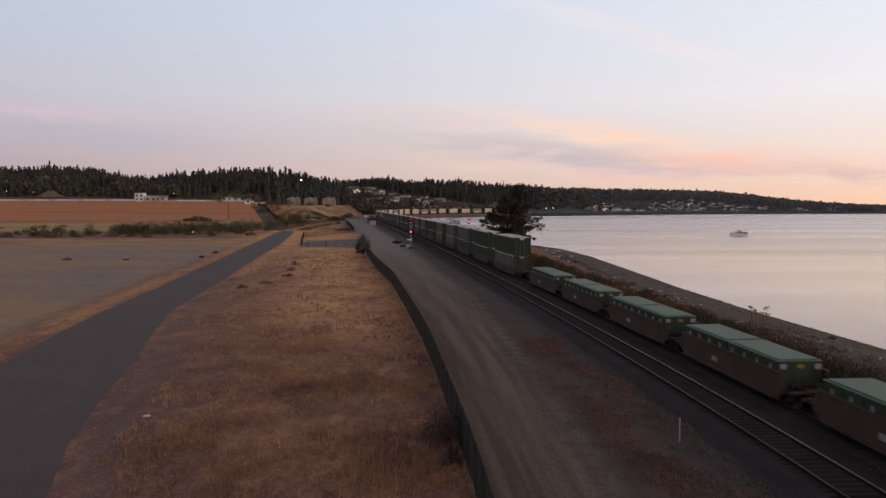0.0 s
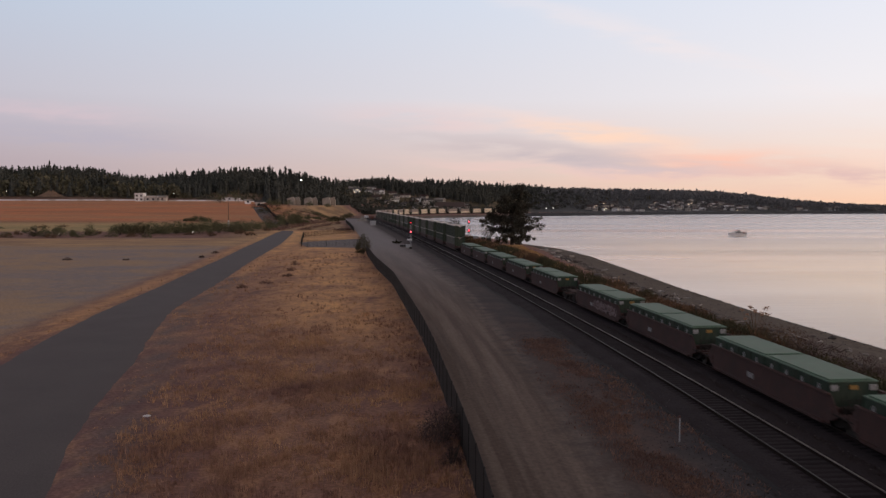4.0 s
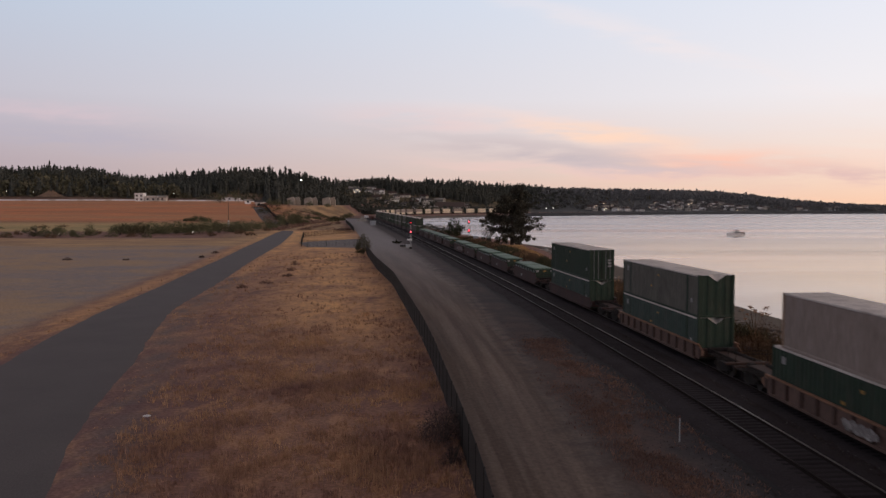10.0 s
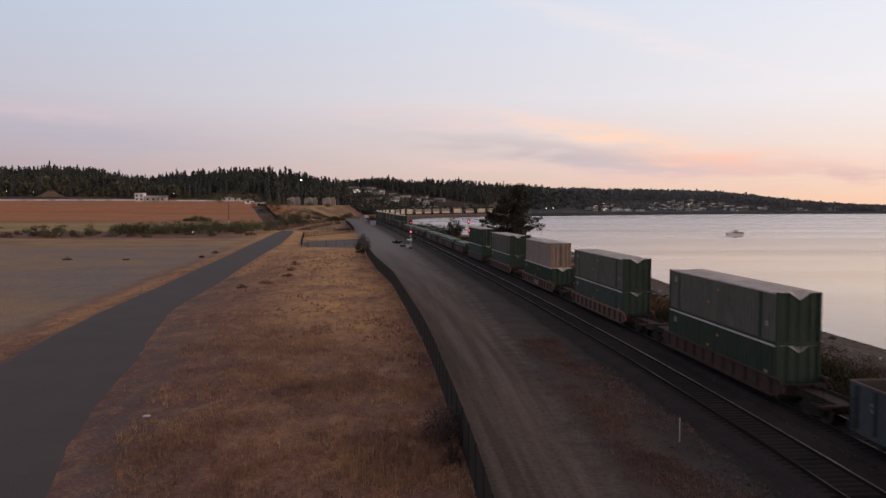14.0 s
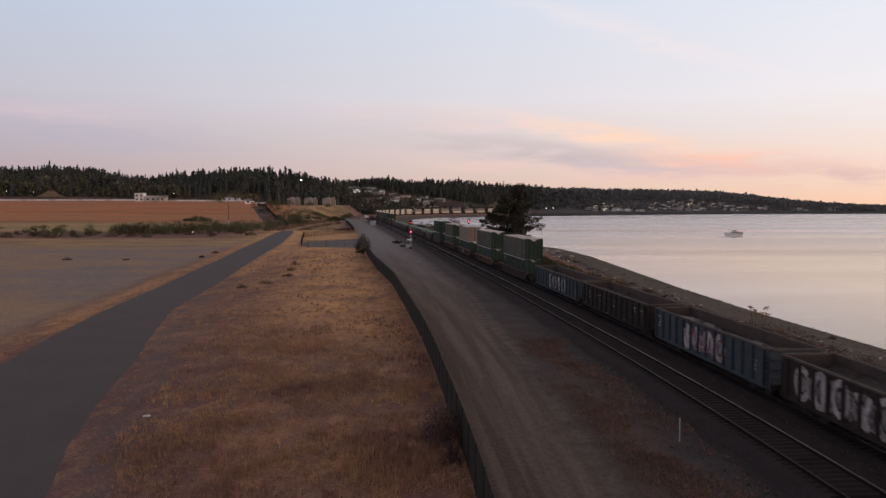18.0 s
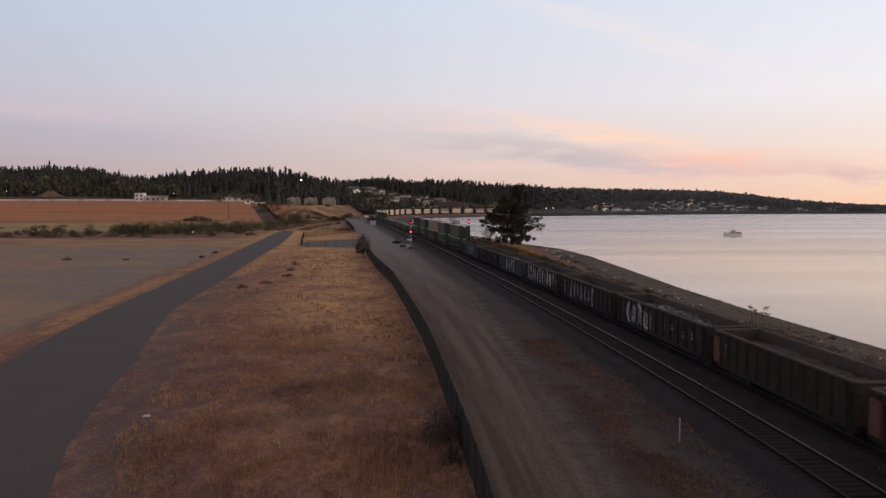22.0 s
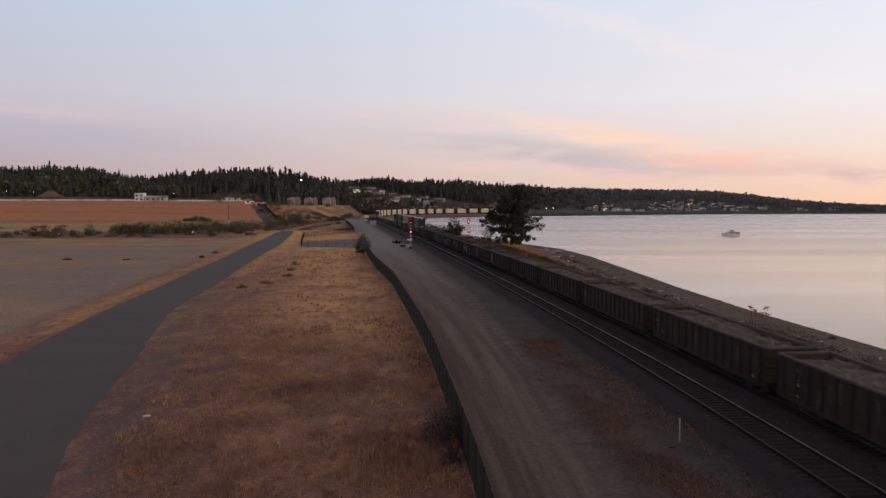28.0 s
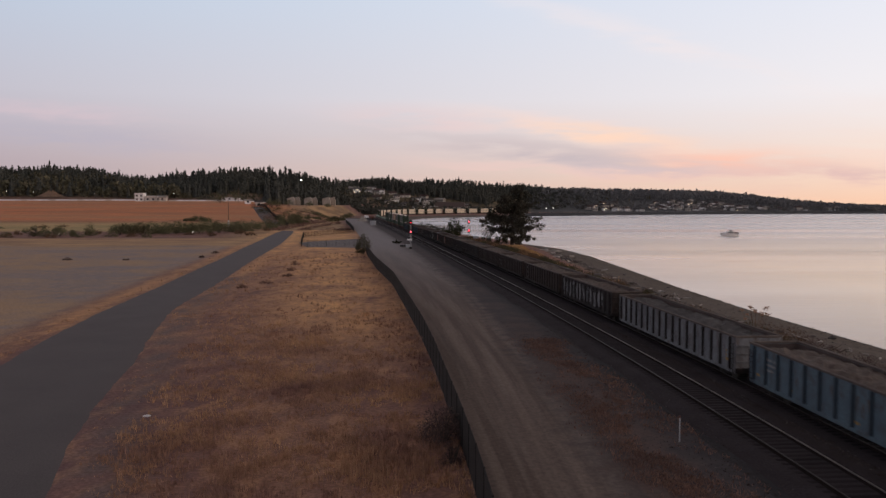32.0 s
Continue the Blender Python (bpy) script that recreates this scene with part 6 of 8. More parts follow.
def make_plants():
    bush("shrub", "grey-green leafy shrub at the end of the black fence", -17.6, 172, 3.6, 5.0, BUSH, 3, 90, 0.18)
    bush("shrub", "withered dark brown shrub against the black fence", 0.0, 35.3, 2.5, 2.0, DRYDARK, 4, 230, 0.06)
    bush("shrub", "low withered brown weeds at the foot of the fence", 0.4, 32.4, 1.2, 1.1, DRYDARK, 14, 40, 0.06)
    bush("shrub", "low weeds by the shrub at the fence", -18.8, 176, 2.6, 0.9, BUSHDARK, 5, 20, 0.16)
    bush("small_tree", "small round dark tree by the water", 4.2, 272, 7.0, 6.6, BUSHDARK, 6, 60, 0.4, "tree")
    bush("bare_tree", "leaning half-bare tree beside the conifer", 13.2, 224, 5.5, 5.2, BUSHDARK, 7, 14, 0.28, "tree", bare=12)
    bush("shrub", "dark shrub on the grassy bank", 16.2, 216, 4.5, 2.8, BUSHDARK, 8, 34, 0.28)
    bush("shrub", "low green brush along the bank", 2.0, 262, 8.0, 3.0, BUSHDARK, 9, 40, 0.3)
    bush("shrub", "low green brush along the bank", -1.5, 300, 9.0, 3.2, BUSHDARK, 10, 40, 0.3)
    bush("shrub", "low green brush along the bank", -8.0, 345, 10.0, 3.4, BUSHDARK, 12, 40, 0.32)
    for k, (x, y, w, h) in enumerate(((25.6, 59, 5.0, 2.2), (26.2, 55, 4.5, 2.0), (25.0, 64, 4.0, 1.6), (27.0, 50, 4.0, 1.8), (24.4, 76, 3.4, 1.3), (24.0, 92, 3.0, 1.2), (23.2, 104, 3.2, 1.3))):
        bush("shrub", "olive-green brush on the shore bank", x, y, w, h, BUSH if k in (2, 5) else DRYDARK if k in (1, 3) else DRYBRUSH, 80 + k, 90, 0.075, group="brush on the bank")
    rnd = random.Random(21)
    belt = [(60, 262, 4, 3.6), (78, 262, 5, 3.0), (105, 266, 6, 3.4), (128, 262, 3, 2.4), (158, 270, 4, 4.2), (212, 280, 9, 3.6), (228, 284, 9, 4.0),
            (248, 282, 9, 4.0), (268, 284, 10, 4.2), (290, 286, 10, 4.0), (312, 290, 10, 4.4), (332, 290, 9, 4.2), (352, 292, 10, 4.6), (372, 296, 10, 5.0),
            (386, 300, 8, 4.4), (412, 306, 8, 4.2), (428, 308, 9, 4.6), (446, 318, 8, 4.2), (470, 335, 9, 4.4), (484, 345, 6, 3.6), (508, 385, 9, 7.0),
            (520, 392, 8, 5.0), (498, 372, 6, 3.8), (350, 405, 9, 3.0), (364, 405, 7, 2.6), (335, 408, 8, 2.2), (390, 560, 9, 9.0), (418, 600, 9, 12.0), (330, 640, 12, 9.0),
            (478, 560, 8, 6.0), (490, 560, 8, 6.5), (545, 480, 6, 3.0), (530, 430, 7, 3.0), (560, 560, 9, 3.0), (572, 550, 9, 2.6), (590, 540, 9, 3.0), (604, 530, 7, 2.6), (548, 640, 7, 4), (512, 690, 8, 6), (540, 410, 6, 3.2), (528, 470, 8, 4.5), (518, 440, 7, 4.5), (495, 430, 7, 4), (560, 500, 6, 2.2), (610, 620, 8, 4), (620, 640, 8, 5), (580, 680, 7, 4)]
    for x, y, w, h in ((-73, 152, 2.4, 0.7), (-51, 175, 2.0, 0.7), (-50, 162, 1.6, 0.6), (-62.5, 154, 1.8, 0.5), (-26.3, 102, 1.6, 0.7), (-24.5, 108, 2.2, 0.6), (-23.5, 118, 1.8, 0.7), (-25, 128, 2.0, 0.9), (-26.5, 140, 2.0, 1.0)):
        bush("weed_clump", "low withered clump of weeds in dry grass", x, y, w, h, DRYDARK if x < -30 else VERGEGRASS, int(90 + y), 22, 0.1, "weeds", "weed clumps")
    for k, (u, y, w, h) in enumerate(belt):
        h *= 1.3 if k < 24 else 1.0
        x = (u - 784) / 1385 * y
        bush("shrub", "leafy olive-green shrub in the dry field", x, y, w, h, FIELDSHRUB if k % 7 else BUSH, 100 + k, 100, 0.018 * w + 0.08, group="shrubs in the field", sink=0.2)
    for k in range(46):
        y = rnd.choice((rnd.uniform(255, 310), rnd.uniform(300, 370)))
        u = rnd.uniform(-60, 500)
        x = (u - 784) / 1385 * y
        if x > np.interp(y, [p[1] for p in TRAIL_L], [p[0] for p in TRAIL_L]) - 4:
            continue
        bush("shrub", "low olive shrub in the dry field", x, y, rnd.uniform(3, 6), rnd.uniform(1.2, 2.6), rnd.choice((FIELDSHRUB, FIELDSHRUB, DRYBRUSH)), 200 + k, 22, 0.2, group="shrubs in the field", sink=0.2)
    # low scrub between the trail and the far road
    low_dry, low_green = Shape(), Shape()
    for k in range(1700):
        y = 325 + 265 * rnd.random() ** 1.1
        a = np.interp(y, [190, 216, 300, 380, 533, 600], [-40, -44, -57, -74, -121, -130]) - 10
        b = np.interp(y, [p[1] for p in ROAD_L], [p[0] for p in ROAD_L]) - 2
        x = rnd.uniform(a, b)
        if 188 < y < 262 and x > -47 or np.interp(y, [p[1] for p in TRAIL_L], [p[0] for p in TRAIL_L]) - 1 < x < np.interp(y, [p[1] for p in TRAIL_R], [p[0] for p in TRAIL_R]) + 1:
            continue
        if noise.noise(Vector((x * 0.05, y * 0.02, 6.0))) < -0.1:
            continue
        r = rnd.uniform(0.4, 1.0) * (1 + y / 500)
        leaf_cluster(low_green if noise.noise(Vector((x * 0.04, y * 0.015, 1.0))) > 0.12 else low_dry, (x, y, land_at(x, y) + r * 0.3), r, 14, 0.45, rnd, 0.6)
    tagged(part("dry_scrub", low_dry, VERGEGRASS), "low rusty scrub on the dry slope", "scrub", kind="stuff")
    tagged(part("green_scrub", low_green, BUSH), "low olive scrub on the dry slope", "scrub", kind="stuff")
    # continuous brush on the bank between the rails and the beach
    dry, green, crest = Shape(), Shape(), Shape()
    for k in range(4200):
        y = 42 + 215 * rnd.random() ** 1.25
        xo = np.interp(y, TRAINLINE[:, 1], TRAINLINE[:, 0])
        x = xo + 3.4 + abs(rnd.gauss(0, 3.4))
        if x > np.interp(y, SHORE[:, 1], SHORE[:, 0]) - 10.5:
            continue
        z = land_at(x, y)
        big = rnd.random() < 0.12
        s = green if (noise.noise(Vector((x * 0.12, y * 0.05, 2.0))) > 0.12) else dry
        r = rnd.uniform(0.3, 0.7) * (1.5 if big else 1)
        if rnd.random() < 0.35:
            leaf_cluster(s, (x, y, z + r * 0.4), r * 0.9, 20, 0.16, rnd, 0.8)
        blades(crest if y > 90 and rnd.random() < 0.04 else s, x, y, z, r * rnd.uniform(0.7, 1.3), 14, 0.3, 0.018 + 0.0003 * y, rnd, 0.7)
    # yellow crest of the bank by the conifer
    for k in range(620):
        y = rnd.uniform(158, 198)
        x = np.interp(y, TRAINLINE[:, 1], TRAINLINE[:, 0]) + np.interp(y, [152, 196], [9, 13.5]) + rnd.uniform(-1.5, 3)
        blades(crest, x, y, land_at(x, y), 0.8, 16, 0.3, 0.07, rnd, 0.6)
    tagged(part("bank_brush", dry, DRYBRUSH), "rust-coloured dry brush along the shore bank", "brush", kind="stuff")
    tagged(part("crest_grass", crest, GOLDGRASS), "golden dry grass on the crest of the bank", "grass", kind="stuff")
    tagged(part("bank_weeds", green, BUSH), "olive weeds among dry brush on the shore bank", "weeds", kind="stuff")
    # dry grass
    grass = Shape()
    xt = ([p[1] for p in TRAIL_R], [p[0] for p in TRAIL_R])
    xf = ([p[1] for p in FENCELINE], [p[0] for p in FENCELINE])
    xl = ([p[1] for p in TRAIL_L], [p[0] for p in TRAIL_L])
    xr = ([p[1] for p in ROAD_R], [p[0] for p in ROAD_R])
    for k in range(34000):
        y = 24 + 150 * rnd.random() ** 1.7
        zone = rnd.random()
        if zone < 0.82:
            a, b = np.interp(y, *xt) + 0.2, np.interp(y, *xf) - 0.1
            x = rnd.uniform(a, b)
        elif zone < 0.87:
            x = np.interp(y, *xl) - 0.1 - abs(rnd.gauss(0, 0.7))
        else:
            continue
        if y > 46 and rnd.random() < min(0.9, (y - 46) / 45):
            continue
        v = noise.noise(Vector((x * 0.22, y * 0.16, 5.0))) + 0.6 * noise.noise(Vector((x * 0.7, y * 0.5, 1.0)))
        if v < -0.4 or (zone >= 0.9 and v < 0.1):
            continue
        low = 1.0
        if zone < 0.82 and x - np.interp(y, *xt) < 2.0 + 2 * noise.noise(Vector((x * 0.3, y * 0.3, 7.0))) and y < 70:
            if rnd.random() < 0.8:
                continue
            low = 0.4
        z = land_at(x, y) if y > 90 else 0.0
        if v < 0.05 and rnd.random() < 0.55:
            continue
        h = rnd.uniform(0.12, 0.32) * (1.5 if v > 0.25 else 1) * low
        for j in range(5):
            a = rnd.uniform(0, 6.28)
            bx, by = x + rnd.uniform(-0.16, 0.16), y + rnd.uniform(-0.16, 0.16)
            w = rnd.uniform(0.01, 0.022) * (1 + y / 60)
            lean = rnd.uniform(0, 0.16)
            ca, sa = math.cos(a), math.sin(a)
            grass.add([(bx - ca * w, by - sa * w, z - 0.02), (bx + ca * w, by + sa * w, z - 0.02), (bx + sa * lean, by + ca * lean, z + h * rnd.uniform(0.7, 1.1))], [(0, 1, 2)])
    tagged(part("dry_grass", grass, DRYSTEM), "tufts of dry golden-brown grass", "grass", kind="stuff")
    verge = Shape()
    for k in range(9500):
        y = 26 + 37 * rnd.random() ** 1.2
        a, b = np.interp(y, *xr), np.interp(y, CENTRE[:, 1], CENTRE[:, 0]) - 3.2
        x = a + (b - a) * rnd.gauss(0.44, 0.21)
        if x < a - 0.4 or x > b or noise.noise(Vector((x * 0.35, y * 0.14, 8.0))) + 0.5 * noise.noise(Vector((x * 1.1, y * 0.6, 3.0))) < rnd.uniform(-0.3, 0.35):
            continue
        z = land_at(x, y) + 0.05
        for j in range(5):
            t = rnd.uniform(0, 6.28)
            bx, by, w, h = x + rnd.uniform(-0.14, 0.14), y + rnd.uniform(-0.14, 0.14), rnd.uniform(0.012, 0.028), rnd.uniform(0.06, 0.2)
            ca, sa = math.cos(t), math.sin(t)
            verge.add([(bx - ca * w, by - sa * w, z - 0.02), (bx + ca * w, by + sa * w, z - 0.02), (bx + sa * 0.1, by + ca * 0.1, z + h)], [(0, 1, 2)])
    tagged(part("verge_grass", verge, VERGEGRASS), "thin rusty grass on the stony verge of the track", "grass", kind="stuff")
    # tall weed with flat flower heads against the water
    weed = thing("tall_weed", "tall dry weed with flat brown flower heads on the bank", "plant", at=(24.5, 61, land_at(24.5, 61)))
    for k in range(14):
        st, hd = Shape(), Shape()
        top = (-0.9 + 1.9 * k / 13 + rnd.uniform(-0.1, 0.1), rnd.uniform(-0.3, 0.3), rnd.uniform(1.9, 3.1))
        st.tube((rnd.uniform(-0.2, 0.2), 0, 0), top, 0.02, 0.01, 5, False)
        leaf_cluster(hd, top, rnd.uniform(0.14, 0.28), 22, 0.1, rnd, 0.45)
        stalk = part("stalk", st, DRYBRUSH, weed)
        part("flower_head", hd, DRYSTEM, stalk, "flat brown flower head")


make_plants()


# ---- far woods ----
def conifer(s, x, y, z, h, r, rnd, sprays=16, n=5):
    """A ragged fir: a slim core with uneven drooping sprays."""
    core = [(x + 0.55 * r * math.cos(6.283 * i / n), y + 0.55 * r * math.sin(6.283 * i / n), z + 0.05 * h) for i in range(n)]
    s.add(core + [(x + rnd.uniform(-0.08, 0.08) * r, y, z + h)], [(i, (i + 1) % n, n) for i in range(n)])
    for k in range(sprays):
        u = 0.12 + 0.8 * (k + rnd.random()) / sprays
        a, w = rnd.uniform(0, 6.283), h * rnd.uniform(0.05, 0.09)
        out = r * (1.08 - u) ** 0.7 * rnd.uniform(0.55, 1.25)
        ca, sa = math.cos(a), math.sin(a)
        zz = z + h * u
        s.add([(x, y, zz + w * 1.1), (x + ca * out * 0.7 - sa * w, y + sa * out * 0.7 + ca * w, zz - w * 0.4), (x + ca * out, y + sa * out, zz - w * rnd.uniform(0.2, 1.0)),
               (x + ca * out * 0.7 + sa * w, y + sa * out * 0.7 - ca * w, zz - w * 0.4)], [(0, 1, 2, 3)])


def clump(s, c, r, rnd, n=26, tall=1.0):
    """A far leafy crown: many tilted leaf masses in a lump of uneven outline."""
    lobes = [(c[0] + rnd.uniform(-0.5, 0.5) * r, c[1] + rnd.uniform(-0.5, 0.5) * r, c[2] + rnd.uniform(-0.5, 0.6) * r * tall, r * rnd.uniform(0.4, 0.7)) for _ in range(3)]
    for x, y, z, q in lobes:
        leaf_cluster(s, (x, y, z), q, n // 3, r * 0.5, rnd, tall)


def make_woods():
    rnd = random.Random(31)
    near, leafy, distant = Shape(), Shape(), Shape()

    def foot(u):
        return np.interp(u, SKY_X, FOOT_Y)
    pts = []
    while len(pts) < 5200:
        u = rnd.uniform(-260, 960)
        ry, fy = np.interp(u, SKY_X, RIDGE_Y), foot(u)
        start = fy + 95 if 365 < u < 470 else fy + 70 if u < 470 else fy - 70 if u < 600 else 1168
        if u > 860:
            start = ry - 170
        y = rnd.uniform(start, ry + 35)
        pts.append((u, y))
    P = np.array(pts)
    X, Y = (P[:, 0] - 784) / 1385 * P[:, 1], P[:, 1]
    Z = land(X, Y)
    for (u, _), x, y, z in zip(pts, X, Y, Z):
        v = noise.noise(Vector((x * 0.012, y * 0.012, 0.0)))
        clear = noise.noise(Vector((x * 0.03, y * 0.02, 4.0)))
        front = (y - foot(u)) < 140
        low = y < np.interp(u, SKY_X, RIDGE_Y) - 45
        if u < 340 and low and not front and rnd.random() < 0.7:
            r = rnd.uniform(4, 7)
            clump(leafy if v > -0.05 else near, (x, y, z + r * 0.7), r, rnd, 30, 1.0)
            continue
        if front and u < 330 and clear > 0.12:
            if rnd.random() < 0.5:
                clump(leafy, (x, y, z + 2.2), rnd.uniform(3, 5), rnd, 24, 0.7)
            continue
        h = rnd.uniform(11, 20) * (1 + 0.35 * v)
        if rnd.random() < 0.04:
            h *= 1.2
        if front and u < 320 and rnd.random() < 0.65:
            clump(leafy, (x, y, z + h * 0.35), h * 0.36, rnd, 30, 1.2)
        elif rnd.random() < 0.25:
            clump(near, (x, y, z + h * 0.36), h * 0.34, rnd, 30, 1.1)
        else:
            conifer(near, x, y, z - 0.5, h, h * rnd.uniform(0.2, 0.32), rnd)
    pts = []
    while len(pts) < 5200:
        u = rnd.uniform(930, 1960)
        y = rnd.uniform(1370 if u < 1350 else 1290, 1840)
        pts.append((u, y))
    P = np.array(pts)
    X, Y = (P[:, 0] - 784) / 1385 * P[:, 1], P[:, 1]
    Z = land(X, Y)
    for (u, _), x, y, z in zip(pts, X, Y, Z):
        h = rnd.uniform(9, 15) * float(np.interp(u, [1300, 1440, 1568], [1, 0.7, 0.45]))
        if rnd.random() < 0.55:
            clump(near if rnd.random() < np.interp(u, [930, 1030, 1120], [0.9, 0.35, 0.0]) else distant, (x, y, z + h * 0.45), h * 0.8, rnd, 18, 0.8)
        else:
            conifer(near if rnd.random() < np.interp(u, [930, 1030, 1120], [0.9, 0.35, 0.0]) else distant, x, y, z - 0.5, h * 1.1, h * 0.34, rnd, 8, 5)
    for k in range(2300):
        u = rnd.uniform(930, 1560)
        y = rnd.uniform(1230, 1400)
        x = (u - 784) / 1385 * y
        h = rnd.uniform(3, 6) if 1040 < u < 1480 and y < 1330 else rnd.uniform(5, 10)
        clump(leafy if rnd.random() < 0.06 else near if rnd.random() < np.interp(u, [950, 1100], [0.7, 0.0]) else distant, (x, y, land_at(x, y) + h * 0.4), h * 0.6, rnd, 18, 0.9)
    # brush right down to the far water
    for k in range(800):
        i = rnd.randrange(16, len(SHORE) - 2)
        f = rnd.random()
        q = SHORE[i] * (1 - f) + SHORE[i + 1] * f
        x, y = q[0] - rnd.uniform(0, 8), q[1] + 6 + rnd.uniform(0, 60) * rnd.random()
        if x < 0.1 * y:
            continue
        h = rnd.uniform(1.2, 3.2)
        clump(distant, (x, y, land_at(x, y) + h * 0.35), h * 0.6, rnd, 15, 0.8)
    for k in range(150):
        u = rnd.uniform(350, 480)
        y = foot(u) + rnd.uniform(-10, 110)
        x, r = (u - 784) / 1385 * y, rnd.uniform(1.2, 3.4)
        clump(leafy if k % 3 else near, (x, y, land_at(x, y) + r * 0.5), r, rnd, 24, 0.8)
    for k in range(520):
        u, y = rnd.uniform(600, 880), rnd.uniform(985, 1130)
        x = (u - 784) / 1385 * y
        h = rnd.uniform(4, 9)
        clump(near if k % 4 else leafy, (x, y, land_at(x, y) + h * 0.4), h * 0.55, rnd, 26, 1.1)
    for k in range(300):
        u = rnd.uniform(596, 700)
        y = rnd.uniform(830, 1000)
        x = (u - 784) / 1385 * y
        h = rnd.uniform(4, 10)
        clump(near, (x, y, land_at(x, y) + h * 0.4), h * 0.5, rnd, 26, 1.1)
    tagged(part("far_woods", near, WOODS), "dark conifer forest on the ridge", "woods", kind="stuff")
    tagged(part("leafy_woods", leafy, WOODS2), "olive leafy trees at the foot of the forest", "woods", kind="stuff")
    tagged(part("distant_woods", distant, WOODS3), "wooded hillside across the water, paled with haze in its colour", "woods", kind="stuff")


make_woods()


# ---- buildings ----
def house(x, y, w, d, h, turn, wall, roof, label, lit=False, group="", windows=3, pitch=0.45, gable=True):
    b = thing("house", label, "house", group, at=pose(x, y, land_at(x, y) - 0.4, 0, 0, turn))
    part("wall", Shape().box(-w / 2, w / 2, -d / 2, d / 2, 0, h, 0.04), wall, b)
    e = 0.5
    if gable:
        r = Shape().prism([(-d / 2 - e, h - 0.1), (d / 2 + e, h - 0.1), (d / 2 + e, h + 0.15), (0, h + pitch * d / 2 + 0.15), (-d / 2 - e, h + 0.15)], "x", -w / 2 - e, w / 2 + e)
    else:
        r = Shape().box(-w / 2 - 0.3, w / 2 + 0.3, -d / 2 - 0.3, d / 2 + 0.3, h, h + 0.35, 0.05)
    part("roof", r, roof, b)
    rows = 2 if h > 4.8 else 1
    for j in range(rows):
        for k in range(windows):
            xx = -w / 2 + w * (k + 0.5) / windows
            zz = 1.2 + 2.7 * j
            win = part("window", Shape().box(xx - 0.75, xx + 0.75, -d / 2 - 0.06, -d / 2 + 0.02, zz, zz + 1.3), WARMWIN if lit and (k + j) % 2 == 0 else GLASS, b)
            part("window_frame", Shape().box(xx - 0.87, xx - 0.75, -d / 2 - 0.08, -d / 2 + 0.02, zz - 0.1, zz + 1.4).box(xx + 0.75, xx + 0.87, -d / 2 - 0.08, -d / 2 + 0.02, zz - 0.1, zz + 1.4), WHITEPAINT, win)
    return b


